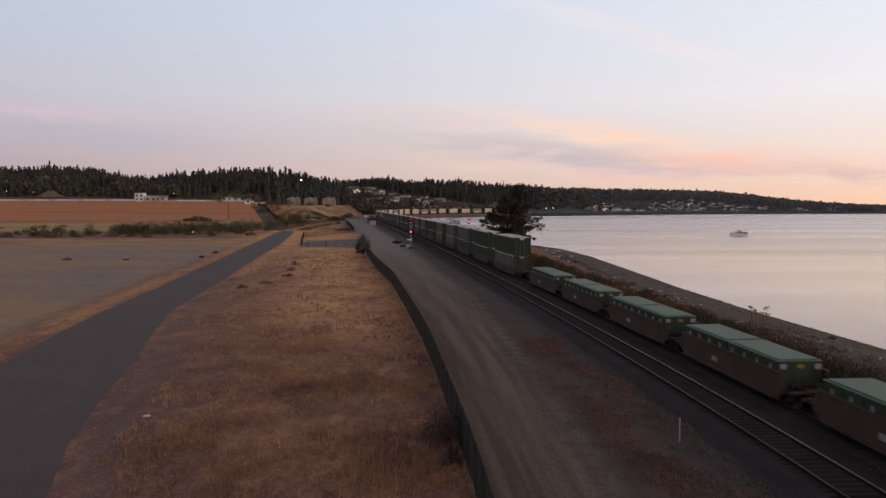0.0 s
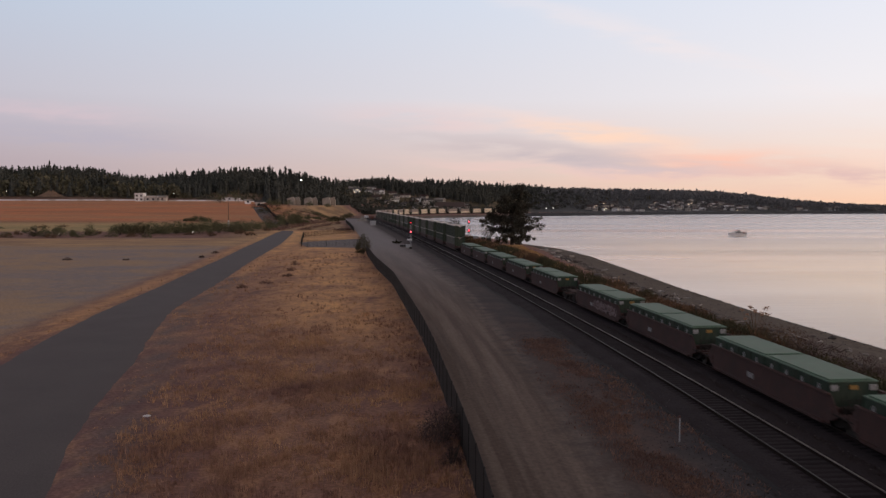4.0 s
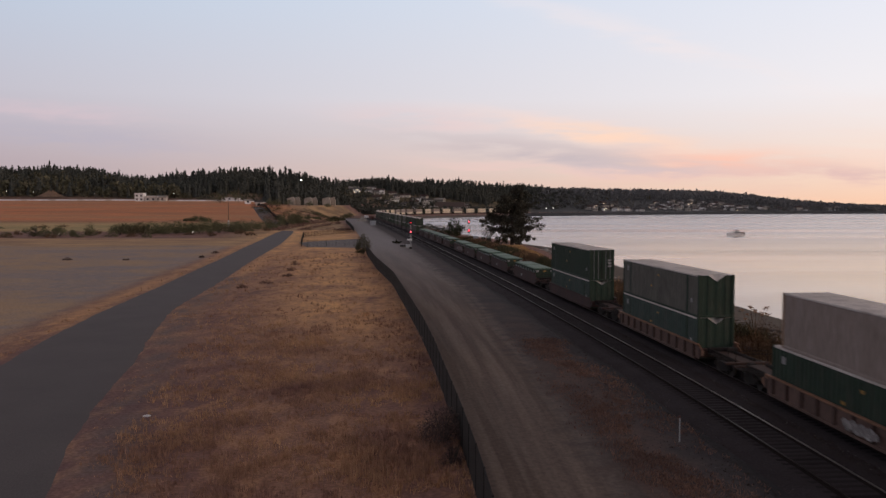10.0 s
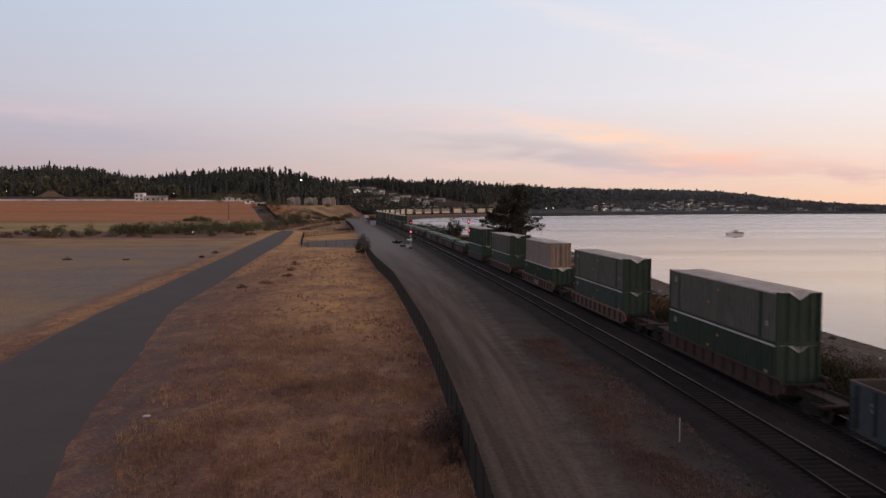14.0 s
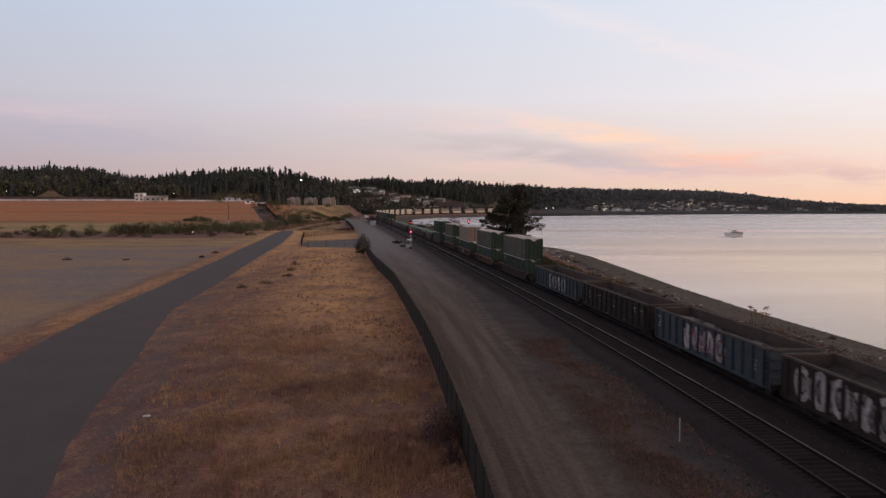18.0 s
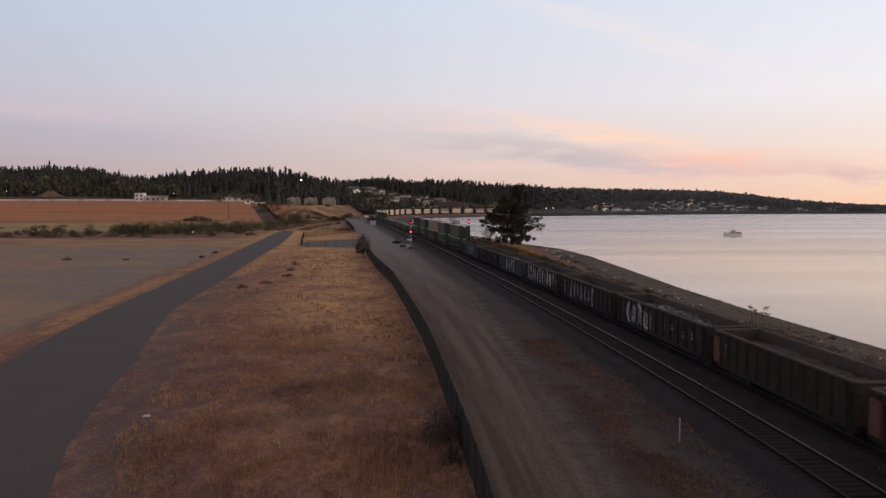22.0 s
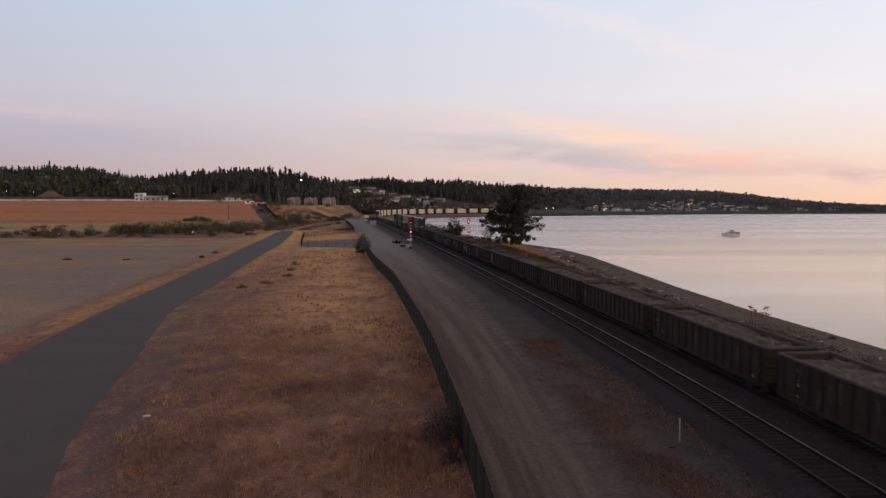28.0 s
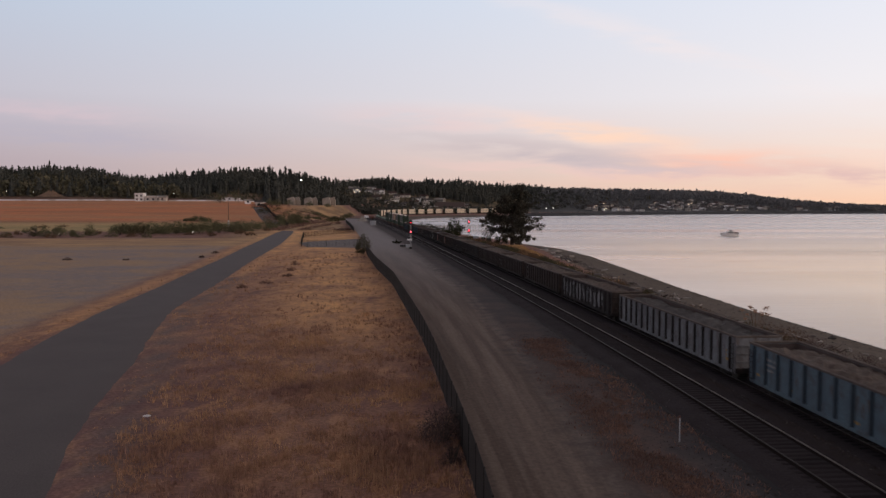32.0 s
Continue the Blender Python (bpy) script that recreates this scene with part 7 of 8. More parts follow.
def make_town():
    rnd = random.Random(44)
    walls = [(WHITEPAINT, "white"), (WALLTAN, "beige"), (CONCRETE, "grey"), (WHITEPAINT, "white")]
    roofs = [(ROOFDARK, "dark"), (ROOFDARK, "dark"), (CONCRETE, "grey"), (WELLRED, "brown")]
    streets = [(1075, 622, 850, 9), (1100, 610, 845, 9), (1125, 640, 830, 7), (1150, 620, 800, 6)]
    for y, u0, u1, n in streets:
        for k in range(n):
            u = u0 + (u1 - u0) * (k + rnd.uniform(0.1, 0.9)) / n
            if 778 < u < 818 and y < 1140:
                continue
            (wm, wn), (rm, rn) = rnd.choice(walls), rnd.choice(roofs)
            two = rnd.random() < 0.4
            house((u - 784) / 1385 * y, y, rnd.uniform(9, 15), rnd.uniform(8, 11), 5.6 if two else 3.4, rnd.uniform(-25, 25), wm, rm,
                  "%s %s house with a %s roof on the wooded hillside" % (wn, "two-storey" if two else "low", rn), rnd.random() < 0.12, "houses on the hillside")
    # broad brown roof by the shore
    house(10, 1085, 40, 22, 4.5, -8, WALLTAN, RUST, "long low building with a broad brown hipped roof", False, "", 7, 0.62)
    house(-8, 1290, 24, 12, 6.0, 0, WALLTAN, ROOFDARK, "pale house on the ridge among conifers", False, "houses on the hillside", 4)
    for y, u0, u1, n in ((1240, 1035, 1140, 12), (1240, 1156, 1320, 14), (1256, 1040, 1110, 8), (1262, 1150, 1330, 14), (1280, 1150, 1300, 11), (1300, 1060, 1100, 3), (1302, 1160, 1290, 9), (1324, 1170, 1270, 5), (1250, 1330, 1560, 10)):
        for k in range(n):
            u = u0 + (u1 - u0) * (k + rnd.uniform(0.0, 1.0)) / n
            y += rnd.uniform(-9, 9)
            (wm, wn), (rm, rn) = rnd.choice(walls + walls[:2]), rnd.choice(roofs)
            two = rnd.random() < 0.35
            house((u - 784) / 1385 * y, y, rnd.uniform(5.5, 10), rnd.uniform(6, 9), 4.9 if two else 3.2, rnd.uniform(-35, 35), wm, rm,
                  "%s %s house with a %s roof across the water" % (wn, "two-storey" if two else "low", rn), rnd.random() < 0.14, "houses across the water", 2)
    # white works buildings at the edge of the orange field
    house(-231.5, 600, 6.6, 7, 6.2, 6, WHITEPAINT, WHITEPAINT, "plain white flat-roofed works building", False, "", 2, gable=False)
    house(-221.5, 602, 12, 8, 4.0, 6, WALLTAN, WHITEPAINT, "low beige works building with a white flat roof", False, "", 3, gable=False)
    house(-213.2, 598, 5, 6, 3.2, 6, WALLTAN, CONCRETE, "small beige shed beside the works building", False, "", 1)
    house(-168, 620, 14, 5, 2.4, 0, WHITEPAINT, WHITEPAINT, "long low white shed by the road", False, "", 3, gable=False)
    house(-128, 545, 5, 4, 3.0, 20, WALLTAN, ROOFDARK, "small shed at the top of the ramp", False, "", 1)
    house(-139, 558, 4, 4, 2.6, 20, WHITEPAINT, CONCRETE, "small white shed at the top of the ramp", False, "", 1)
    # long white barrier at the top of the field
    for y, u0, u1, n in ((625, -60, 238, 30), (760, -60, 110, 17), (700, 200, 240, 4), (600, 300, 470, 13)):
        for k in range(n):
            u = u0 + (u1 - u0) * (k + 0.5) / n
            x = (u - 784) / 1385 * y
            w = (u1 - u0) / n / 1385 * y * 0.47
            b = Shape().prism([(-0.35, 0), (0.35, 0), (0.12, 0.35), (0.1, 1.1), (-0.1, 1.1), (-0.12, 0.35)], "x", -w, w)
            tagged(part("barrier", b, WHITEPAINT if k % 5 else WALLTAN, at=(x, y, land_at(x, y) - 0.15)), "long pale concrete barrier segment at the field's edge", "barrier", "white barriers")
    # concrete storage bins
    pale = material("stained_pale_concrete", (0.5, 0.42, 0.35), (0.36, 0.3, 0.25), 0.9, scale=0.25, fine=3, dirt=(0.16, 0.13, 0.11), dirt_amount=0.5, stretch=(1, 1, 0.3))
    for x, y in ((-139.5, 720), (-124, 722), (-107.5, 724)):
        b = thing("concrete_bin", "tall weathered concrete storage bin with a sloping wall", "bin", "concrete bins", at=pose(x, y, land_at(x, y) - 0.5, 0, 0, -28))
        part("side_wall", Shape().prism([(-4.5, 0), (4.5, 0), (4.5, 5.2), (2.6, 8.2), (-4.5, 6.6)], "y", -0.4, 0.4), pale, b)
        part("side_wall", Shape().prism([(-4.5, 0), (4.5, 0), (4.5, 5.2), (2.6, 8.2), (-4.5, 6.6)], "y", 7.4, 8.2), pale, b)
        part("front_wall", Shape().box(-4.5, -3.7, 0.4, 7.4, 0, 6.5), pale, b)
    # mound of earth
    s = Shape()
    rnd2 = random.Random(3)
    for j in range(13):
        for i in range(25):
            a, r = 6.283 * i / 24, j / 12
            hgt = 8 * max(0, 1 - r) ** 1.3 * (1 + 0.12 * rnd2.uniform(-1, 1))
            s.v.append((r * 18 * math.cos(a), r * 11 * math.sin(a), hgt - 0.6))
    s.f = [(j * 25 + i, j * 25 + i + 1, (j + 1) * 25 + i + 1, (j + 1) * 25 + i) for j in range(12) for i in range(24)]
    tagged(part("earth_mound", s, material("bare_earth", (0.26, 0.165, 0.11), (0.18, 0.12, 0.085), 0.95, scale=0.1, fine=1.5), at=(-417, 834, land_at(-417, 834))), "mound of bare brown earth before the forest", "mound")


make_town()


# ---- fences, posts, poles, signals ----
def make_fence(name, line, bay, height, label, solid=True):
    f = thing(name, label, "fence")
    p = smooth_line(line, 0.5, 10)
    s = np.r_[0, np.cumsum(np.hypot(*np.diff(p, axis=0).T))]
    n = int(s[-1] / bay)
    post = Shape().tube((0, 0, -0.2), (0, 0, height + 0.06), 0.032, n=7).mesh("post", FENCE)
    at = [(float(np.interp(k * bay, s, p[:, 0])), float(np.interp(k * bay, s, p[:, 1]))) for k in range(n + 1)]
    for k, (x, y) in enumerate(at):
        part("post", post, FENCE, f, at=(x, y, land_at(x, y)))
    for (x0, y0), (x1, y1) in zip(at, at[1:]):
        z0, z1 = land_at(x0, y0), land_at(x1, y1)
        part("top_rail", Shape().tube((x0, y0, z0 + height), (x1, y1, z1 + height), 0.022, n=5), FENCE, f)
        L = math.hypot(x1 - x0, y1 - y0)
        d = ((x1 - x0) / L, (y1 - y0) / L)
        nrm = (-d[1] * 0.008, d[0] * 0.008)
        sh = Shape()
        if solid:
            a, b = (x0 + d[0] * 0.05, y0 + d[1] * 0.05), (x1 - d[0] * 0.05, y1 - d[1] * 0.05)
            sh.add([(a[0] - nrm[0], a[1] - nrm[1], z0 + 0.04), (b[0] - nrm[0], b[1] - nrm[1], z1 + 0.04), (b[0] - nrm[0], b[1] - nrm[1], z1 + height - 0.03), (a[0] - nrm[0], a[1] - nrm[1], z0 + height - 0.03),
                    (a[0] + nrm[0], a[1] + nrm[1], z0 + 0.04), (b[0] + nrm[0], b[1] + nrm[1], z1 + 0.04), (b[0] + nrm[0], b[1] + nrm[1], z1 + height - 0.03), (a[0] + nrm[0], a[1] + nrm[1], z0 + height - 0.03)],
                   [(0, 1, 2, 3), (7, 6, 5, 4), (0, 4, 5, 1), (3, 2, 6, 7), (0, 3, 7, 4), (1, 5, 6, 2)])
        else:
            m = max(int(L / 0.3), 2)
            for j in range(m):
                u = (j + 0.5) / m
                x, y, z = x0 + (x1 - x0) * u, y0 + (y1 - y0) * u, z0 + (z1 - z0) * u
                sh.box(x - 0.016, x + 0.016, y - 0.016, y + 0.016, z + 0.05, z + height - 0.02)
        part("mesh_panel" if solid else "bar_infill", sh, FENCEPANEL if solid else FENCE, f)
    return f


make_fence("chain_link_fence", FENCELINE, 2.6, 1.92, "long black mesh fence between grass and gravel road")
make_fence("gate_fence", [(-20.8, 203.5), (-29, 200.5), (-36.2, 199), (-41, 228), (-45.8, 256), (-40, 278), (-34.6, 300)], 2.4, 1.8, "black barred fence round a gravel lane", False)
make_fence("road_fence", [(-34.3, 302), (-38, 330), (-48, 400), (-56.8, 458)], 3.0, 1.9, "black mesh fence along the far gravel road")
make_fence("ramp_fence", [(-74, 374), (-86, 417), (-100, 461), (-113, 505), (-121, 536), (-131, 545)], 3.0, 1.8, "black mesh fence beside the paved ramp")
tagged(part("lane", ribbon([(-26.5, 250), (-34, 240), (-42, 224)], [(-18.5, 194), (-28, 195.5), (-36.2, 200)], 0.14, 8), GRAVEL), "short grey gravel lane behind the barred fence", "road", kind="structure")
tagged(part("ramp_road", ribbon([(-80, 352), (-88.5, 390), (-103.6, 440), (-118, 490), (-130, 532)], [(-71, 352), (-76, 374), (-89, 423), (-106, 482), (-121.5, 533)], 0.12, 6), ASPHALT), "dark paved ramp climbing the dry slope", "road", kind="structure")


def signal(x, y, heads, label, h=7.0, ladder=1):
    z = land_at(x, y)
    s = thing("railway_signal", label, "signal", "railway signals", at=(x, y, z))
    part("base", Shape().box(-0.35, 0.35, -0.35, 0.35, -0.2, 0.45, 0.04), STEEL, s)
    part("mast", Shape().tube((0, 0, 0.4), (0, 0, h), 0.075, n=10), GALV, s)
    for zz, lamp in heads:
        p = part("target", Shape().prism([(0.42 * math.cos(6.283 * k / 14), zz + 0.62 * math.sin(6.283 * k / 14)) for k in range(14)], "y", -0.16, -0.12), MASTBLACK, s)
        part("housing", Shape().box(-0.2, 0.2, -0.12, 0.2, zz - 0.5, zz + 0.5, 0.04), MASTBLACK, p)
        part("hood", Shape().tube((0, -0.42, zz + 0.02), (0, -0.16, zz + 0.02), 0.19, n=12, caps=False), MASTBLACK, p)
        part("lens", Shape().tube((0, -0.2, zz), (0, -0.17, zz), 0.17, n=12), lamp, p, "glowing red lens")
    lad = Shape()
    for dx in (-0.2, 0.2):
        lad.box(dx - 0.02, dx + 0.02, 0.35, 0.39, 0.2, h - 0.3)
    for k in range(int(h / 0.35)):
        lad.box(-0.2, 0.2, 0.355, 0.385, 0.4 + 0.35 * k, 0.43 + 0.35 * k)
    part("ladder", lad, GALV, s)
    part("number_board", Shape().box(-0.9, 0.3, -0.14, -0.1, 2.1, 2.45), WHITEPAINT, s)
    return s


signal(-7.9, 191.5, ((6.5, REDLAMPDIM), (4.2, REDLAMP)), "tall signal mast with two red lamps beside the gravel road")
signal(7.3, 221, ((4.8, REDLAMP), (2.3, REDLAMP)), "signal mast with two red lamps on the seaward side", 6.2)
signal(-35, 1020, ((8.4, REDLAMP),), "distant signal mast with a red lamp", 9.2)


def cabinet(x, y, w, d, h, mat_, label, turn=0):
    c = thing("equipment_cabinet", label, "cabinet", at=pose(x, y, land_at(x, y), 0, 0, turn))
    part("plinth", Shape().box(-w / 2 - 0.1, w / 2 + 0.1, -d / 2 - 0.1, d / 2 + 0.1, -0.1, 0.25, 0.02), CONCRETE, c)
    part("body", Shape().box(-w / 2, w / 2, -d / 2, d / 2, 0.25, h, 0.03), mat_, c)
    part("lid", Shape().box(-w / 2 - 0.06, w / 2 + 0.06, -d / 2 - 0.06, d / 2 + 0.06, h, h + 0.09, 0.02), mat_, c)
    part("door", Shape().box(-w / 2 + 0.1, w / 2 - 0.1, -d / 2 - 0.02, -d / 2 + 0.004, 0.4, h - 0.12), mat_, c)
    return c


cabinet(-35.6, 398, 2.8, 2.2, 2.5, SILVER, "silver metal signal cabinet beside the tracks")
cabinet(-9.9, 198, 2.0, 1.0, 0.55, MASTBLACK, "low dark equipment box by the signal mast")
cabinet(-8.6, 193.5, 1.2, 0.6, 0.9, SILVER, "small grey equipment box by the signal mast")
cabinet(9.0, 214, 1.4, 0.8, 0.9, SILVER, "small pale box on the seaward bank")
bush("shrub", "dark low scrub on the gravel road", -12.8, 216, 3.0, 1.4, BUSHDARK, 61, 22, 0.2)


def pole(x, y, h, label, arm=True, white=0.0, name="utility_pole"):
    p = thing(name, label, "pole", at=(x, y, land_at(x, y)))
    part("shaft", Shape().tube((0, 0, -0.3), (0, 0, h), 0.16, 0.1, 9), POLEWOOD, p)
    if arm:
        part("crossarm", Shape().box(-1.2, 1.2, -0.07, 0.07, h - 0.7, h - 0.55, 0.01), POLEWOOD, p)
    if white:
        part("marker_sleeve", Shape().tube((0, 0, 0), (0, 0, white), 0.22, n=10), WHITEPAINT, p, "white sleeve")
    return p


pole(-101.6, 371, 13.0, "wooden utility pole with a white sleeve in the dry field", False, 2.6)
pole(-89.6, 1040, 16.0, "tall wooden utility pole among houses")
pole(-146, 560, 11.0, "wooden utility pole above the field")
pole(-155, 960, 17.0, "wooden utility pole at the forest edge")
pole(5.5, 1000, 12.0, "wooden utility pole beyond the bay")


def street_lamp(x, y, h, label, r=0.35):
    p = thing("street_lamp", label, "lamp", "street lamps", at=(x, y, land_at(x, y)))
    part("post", Shape().tube((0, 0, -0.3), (0, 0, h), 0.09, 0.05, 8), STEEL, p)
    part("arm", Shape().tube((0, 0, h - 0.1), (0, -1.0, h + 0.1), 0.05, n=6), GALV, p)
    part("head", Shape().blob((0, -1.2, h + 0.05), r, random.Random(1), (1, 1, 0.7), 0.0), WHITELAMP, p, "glowing white lamp")


street_lamp(-155, 860, 27.3, "tall bright white floodlight at the forest edge", 1.1)
for u, y, z in ((15, 740, 23.2), (62, 740, 22.6), (170, 740, 20.6), (310, 740, 21.0)):
    x = (u - 784) / 1385 * y
    street_lamp(x, y, z - land_at(x, y), "white lamp on a post at the field's far edge", 0.3)
for u, y in ((115, 270), (348, 284)):
    street_lamp((u - 784) / 1385 * y, y - 3, 1.0, "low white lamp beside the shrubs", 0.14)
for u, y in ((966, 1195), (978, 1195)):
    street_lamp((u - 784) / 1385 * y, y, 5.0, "white lamp on a post by the far shore", 0.6)

post = thing("marker_post", "slim white marker post in the gravel beside the track", "post", at=(10.8, 35.2, land_at(10.8, 35.2)))
part("shaft", Shape().box(-0.028, 0.028, -0.028, 0.028, -0.2, 1.22, 0.008), SILVER, post)
part("cap", Shape().box(-0.038, 0.038, -0.038, 0.038, 1.18, 1.28, 0.008), G_ORANGE, post, "faded orange top")
litter = tagged(part("litter", Shape().prism([(-0.2, 0.0), (0.18, 0.0), (0.2, 0.05), (0.05, 0.09), (-0.16, 0.06)], "y", -0.07, 0.07), WHITEPAINT, at=(-15.2, 39.6, 0.03)), "scrap of white litter lying in dry grass", "litter")

# gravel heap and orange plant by the far road
heap_s = Shape()
for j in range(9):
    for i in range(21):
        a, r = 6.283 * i / 20, j / 8
        heap_s.v.append((r * 4.0 * math.cos(a), r * 9 * math.sin(a), 3.4 * (1 - r) * (1 + 0.1 * math.sin(5 * a)) - 0.1))
heap_s.f = [(j * 21 + i, j * 21 + i + 1, (j + 1) * 21 + i + 1, (j + 1) * 21 + i) for j in range(8) for i in range(20)]
tagged(part("gravel_heap", heap_s, CONCRETE, at=(-52, 505, 0)), "heap of pale gravel beside the far road", "heap")
for x, y, m, lab in ((-51.5, 560, G_ORANGE, "orange machine parked beside the far track"), (-58, 590, WHITEPAINT, "white truck parked at the end of the gravel road")):
    v = thing("parked_truck", lab, "truck", at=pose(x, y, 0, 0, 0, 15))
    part("cab", Shape().prism([(-1.0, 0.7), (1.2, 0.7), (1.2, 1.6), (0.7, 2.6), (-1.0, 2.6)], "x", -1.1, 1.1), m, v)
    part("bed", Shape().box(-1.15, 1.15, -5.0, -1.1, 0.9, 2.3, 0.05), m, v)
    for sx in (-1.0, 1.0):
        for yy in (0.3, -2.6, -4.0):
            part("wheel", Shape().tube((sx - 0.15, yy, 0.48), (sx + 0.15, yy, 0.48), 0.48, n=14), MASTBLACK, v)


# ---- beach litter: driftwood and stones ----
LOGS = [(26.3, 204.2, 2.8, 0.19, 47), (26.6, 197.7, 3.7, 0.19, 68), (26.9, 191.7, 1.3, 0.16, 71), (30.5, 208.7, 2.9, 0.21, -62), (28.0, 186.3, 2.4, 0.13, 7), (27.3, 174.7, 2.7, 0.1, -45), (24.6, 170.2, 1.9, 0.21, 43), (31.3, 190.0, 1.6, 0.2, -58), (26.5, 132.4, 1.3, 0.1, -80), (28.5, 130.0, 1.3, 0.1, -46), (31.1, 116.7, 1.3, 0.1, -34), (31.8, 113.6, 1.3, 0.1, 28), (32.8, 109.6, 0.7, 0.07, 71), (33.6, 107.2, 1.1, 0.07, 75), (32.6, 98.5, 1.3, 0.07, -32), (34.1, 73.6, 0.8, 0.07, -53), (35.4, 72.8, 0.6, 0.07, -70), (35.7, 68.4, 0.8, 0.07, 16), (36.6, 67.2, 0.5, 0.07, 28), (37.0, 65.7, 0.8, 0.07, -30)]


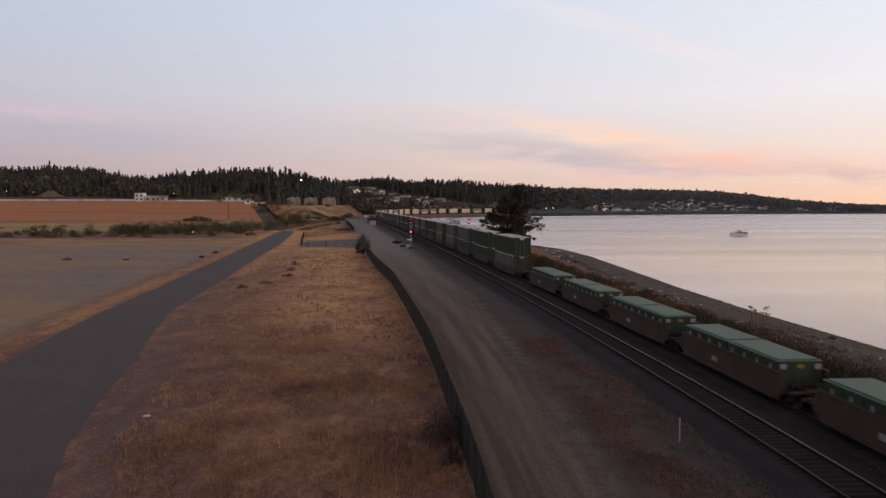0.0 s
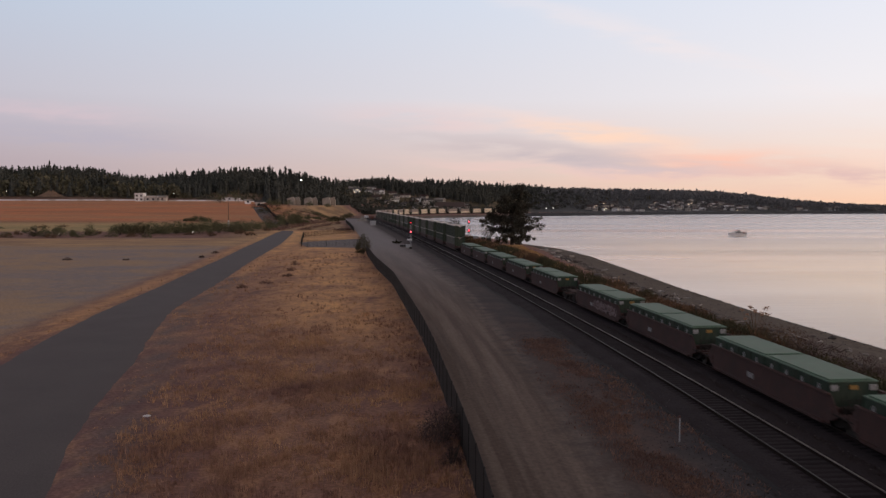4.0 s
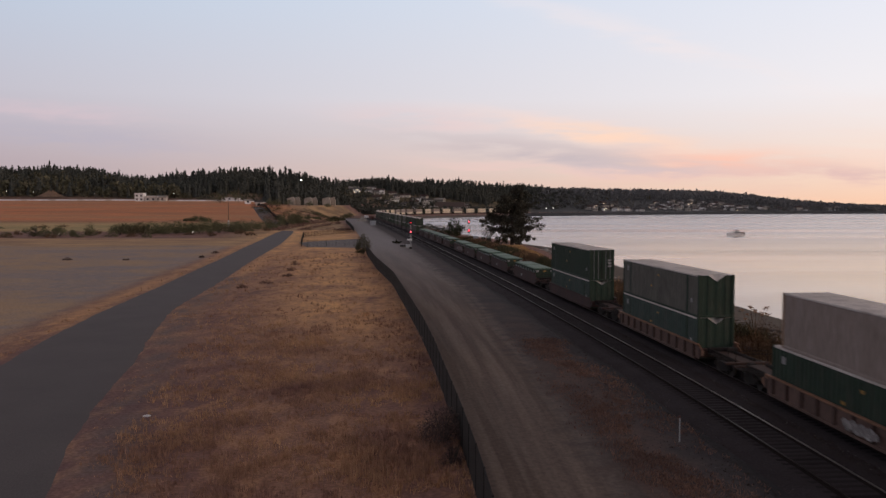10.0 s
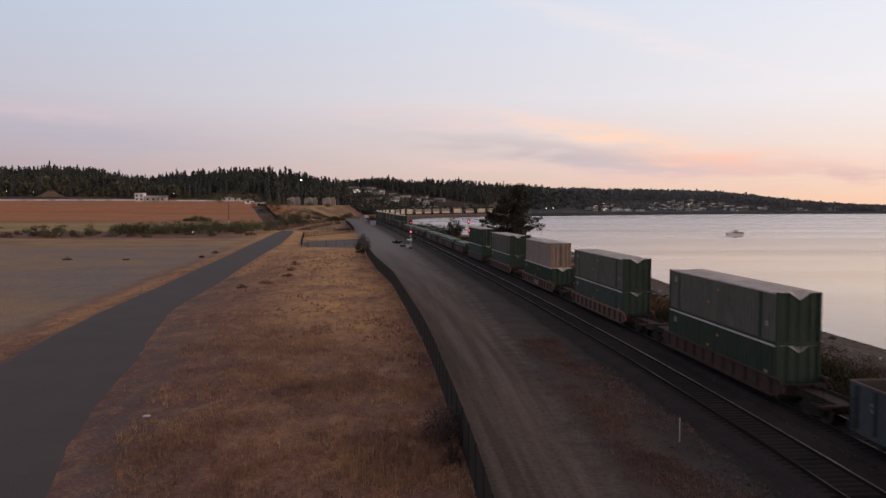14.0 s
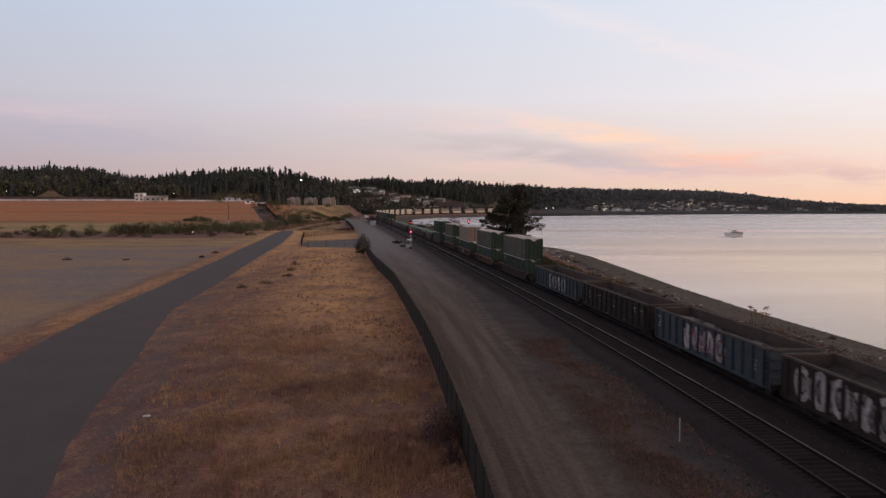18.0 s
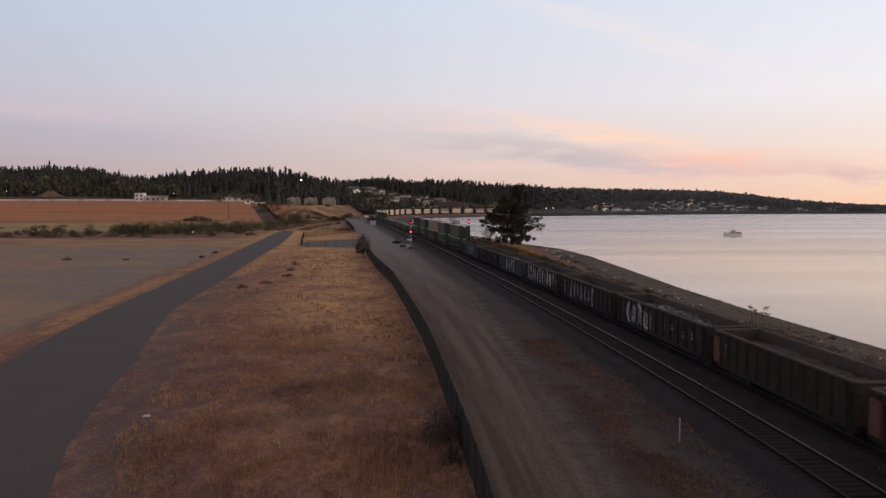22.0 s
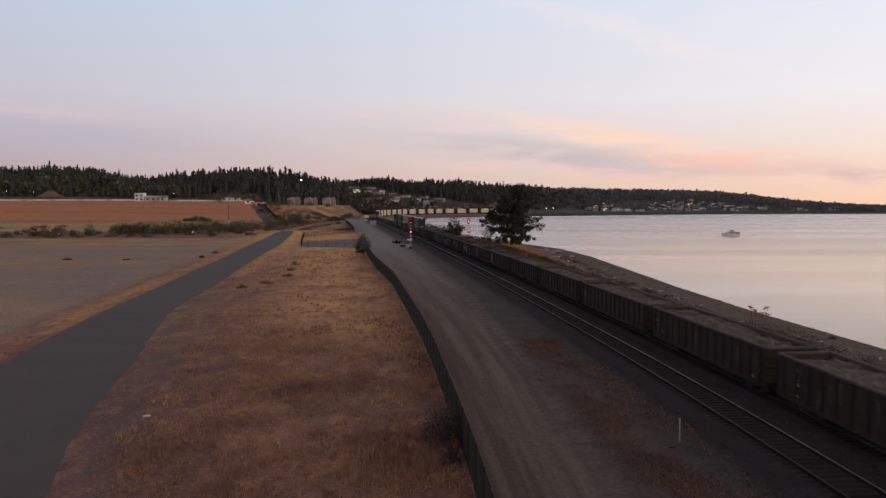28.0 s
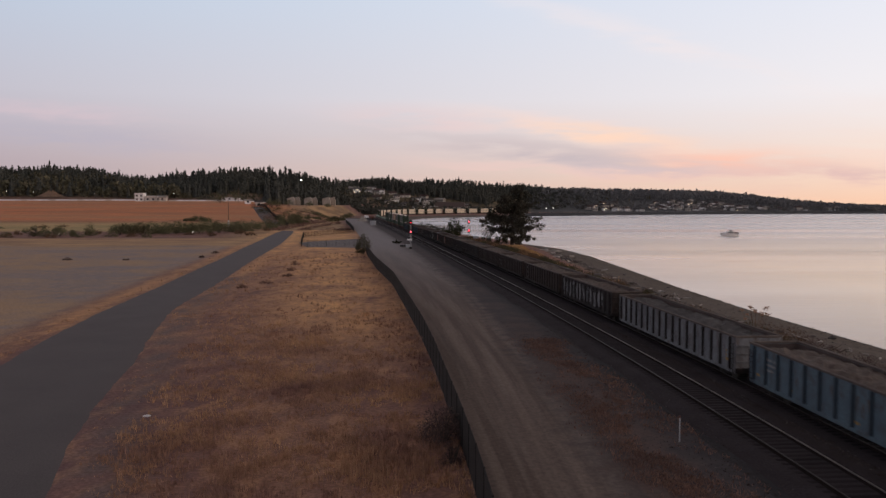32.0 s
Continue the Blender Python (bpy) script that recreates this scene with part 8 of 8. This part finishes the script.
def make_beach():
    rnd = random.Random(77)
    log_n = 0
    for k in range(46):
        y = 58 + 130 * rnd.random()
        x = np.interp(y, SHORE[:, 1], SHORE[:, 0]) - rnd.uniform(10.5, 14.5)
        if k < 10:
            y = rnd.uniform(160, 182)
            x = np.interp(y, SHORE[:, 1], SHORE[:, 0]) - rnd.uniform(11, 15)
        L, r = rnd.uniform(1.0, 4.5), rnd.uniform(0.07, 0.2)
        s = Shape()
        a = (0, -L / 2, 0)
        m = (rnd.uniform(-0.15, 0.15), 0, rnd.uniform(0, 0.1))
        s.tube(a, m, r, r * 0.9, 9).tube(m, (0, L / 2, 0.05), r * 0.9, r * 0.6, 9)
        z = land_at(x, y)
        tagged(part("driftwood_log", s, DRIFT, at=pose(x, y, z + r * 0.7, 0, rnd.uniform(0, 360), rnd.uniform(-70, 50))), "bleached driftwood log stranded on the beach", "driftwood", "driftwood on the beach")
    for x, y, L, r, turn in LOGS:
        s = Shape().tube((0, -L / 2, 0), (0.1, 0, 0.06), r, r * 0.9, 9).tube((0.1, 0, 0.06), (0, L / 2, 0), r * 0.9, r * 0.55, 9)
        tagged(part("driftwood_log", s, DRIFTPALE, at=pose(x, y, land_at(x, y) + r * 0.7, 0, 0, turn)), "pale bleached driftwood log at the foot of the bank", "driftwood", "driftwood on the beach")
    for x, y, n, size in ((28.2, 101, 13, 1.5), (29.0, 98.5, 8, 1.3), (28.2, 88.5, 9, 1.3), (30.0, 79, 11, 1.2), (31.6, 70.8, 14, 1.2), (33.0, 66, 8, 1.0), (27.2, 172, 8, 2.0), (26.8, 160, 8, 1.8), (27.5, 140, 8, 1.5), (27.9, 118, 9, 1.5)):
        pile = thing("driftwood_pile", "tangle of bleached driftwood and roots at the foot of the bank", "driftwood", "driftwood on the beach", at=(x, y, land_at(x, y)))
        for k in range(n * 2 // 3):
            L, r, a, e = size * rnd.uniform(0.5, 1.5), rnd.uniform(0.05, 0.13), rnd.uniform(0, 6.28), rnd.uniform(-0.05, 0.45)
            cx, cy, cz = rnd.gauss(0, size * 0.6), rnd.gauss(0, size * 0.8), 0.12 + 0.3 * rnd.random()
            d = (math.cos(a) * math.cos(e) * L / 2, math.sin(a) * math.cos(e) * L / 2, math.sin(e) * L / 2)
            m = (cx + rnd.uniform(-0.12, 0.12), cy + rnd.uniform(-0.12, 0.12), cz + rnd.uniform(0, 0.12))
            st = Shape().tube((cx - d[0], cy - d[1], cz - d[2]), m, r, r * 0.9, 7).tube(m, (cx + d[0], cy + d[1], cz + d[2]), r * 0.9, r * 0.4, 7)
            part("branch", st, DRIFTPALE if k % 7 == 0 else DRIFT if k % 3 else BARK, pile)
    stones, bits = Shape(), Shape()
    for k in range(3000):
        y = 46 + 190 * rnd.random() ** 1.4
        x = np.interp(y, SHORE[:, 1], SHORE[:, 0]) - (abs(rnd.gauss(0, 1.2)) + 9.5 if k % 4 else rnd.uniform(-0.4, 12))
        z = land_at(x, y)
        r = rnd.uniform(0.03, 0.11) * (2.4 if rnd.random() < 0.03 else 1)
        if k % 13 == 0:
            x = np.interp(y, SHORE[:, 1], SHORE[:, 0]) - rnd.uniform(10.0, 13.5)
            bits.blob((x, y, land_at(x, y) + r * 0.3), r * 1.9, rnd, (2.2 * rnd.uniform(0.4, 1.4), 1, 0.5), 0.4)
        else:
            stones.blob((x, y, z + r * 0.2), r, rnd, (1.2, 1, 0.6), 0.35)
    tagged(part("shore_stones", stones, ROCK), "dark stones scattered over the beach", "stones", kind="stuff")
    tagged(part("drift_debris", bits, DRIFT), "pale driftwood scraps and shells along the tide line", "debris", kind="stuff")
    for x, y, r in ((38.9, 77.6, 0.32), (26.4, 165, 0.7), (25.2, 171, 0.6), (23.4, 118, 0.6)):
        tagged(part("boulder", Shape().blob((0, 0, 0), r, rnd, (1.2, 1, 0.75), 0.25), ROCK, at=(x, y, land_at(x, y) + r * 0.35)), "dark boulder on the beach", "boulder", "boulders on the beach")


make_beach()


def ballast_stones():
    """Loose stones on the shoulders of the track bed."""
    rnd = random.Random(91)
    pale, dark = Shape(), Shape()
    for k in range(3000):
        y = 27 + 45 * rnd.random() ** 1.5
        side = rnd.random() < 0.75
        o = rnd.uniform(-7.5, -2.0) if side else rnd.uniform(1.7, 2.6)
        x = np.interp(y, CENTRE[:, 1], CENTRE[:, 0]) + o
        r = rnd.uniform(0.014, 0.034) * (1.7 if rnd.random() < 0.03 else 1)
        z = float(np.interp(o, [-3.4, -1.75, 1.75, 3.4], [-0.42, -0.17, -0.17, -0.5])) if o > -3.3 else land_at(x, y) + 0.07
        (pale if rnd.random() < 0.25 else dark).blob((x, y, z + r * 0.3), r, rnd, (1.2, 1, 0.8), 0.4)
    tagged(part("pale_stones", pale, ROCK), "loose grey stones on the shoulder of the track", "stones", kind="stuff")
    tagged(part("brown_stones", dark, BALLASTPALE), "loose brown stones on the shoulder of the track", "stones", kind="stuff")


ballast_stones()


make_track(beside(CENTRE, -0.25)[0], "railway_track_1", "empty railway track with shiny rails on dark ballast", False, 0.86)
make_track(TRAINLINE, "railway_track_2", "railway track on dark ballast carrying the train", True, level=RAIL_Z)


# ---- what moves ----
def motions():
    for ob, s, z, half in MOVERS:
        walk(ob, [(t, train_pose(s + SPEED * t, z, half)) for t in range(33)])
    walk(BOAT, [(t, boat_pose(t)) for t in (0, 4, 8, 12, 16, 20, 24, 28, 32)])


motions()
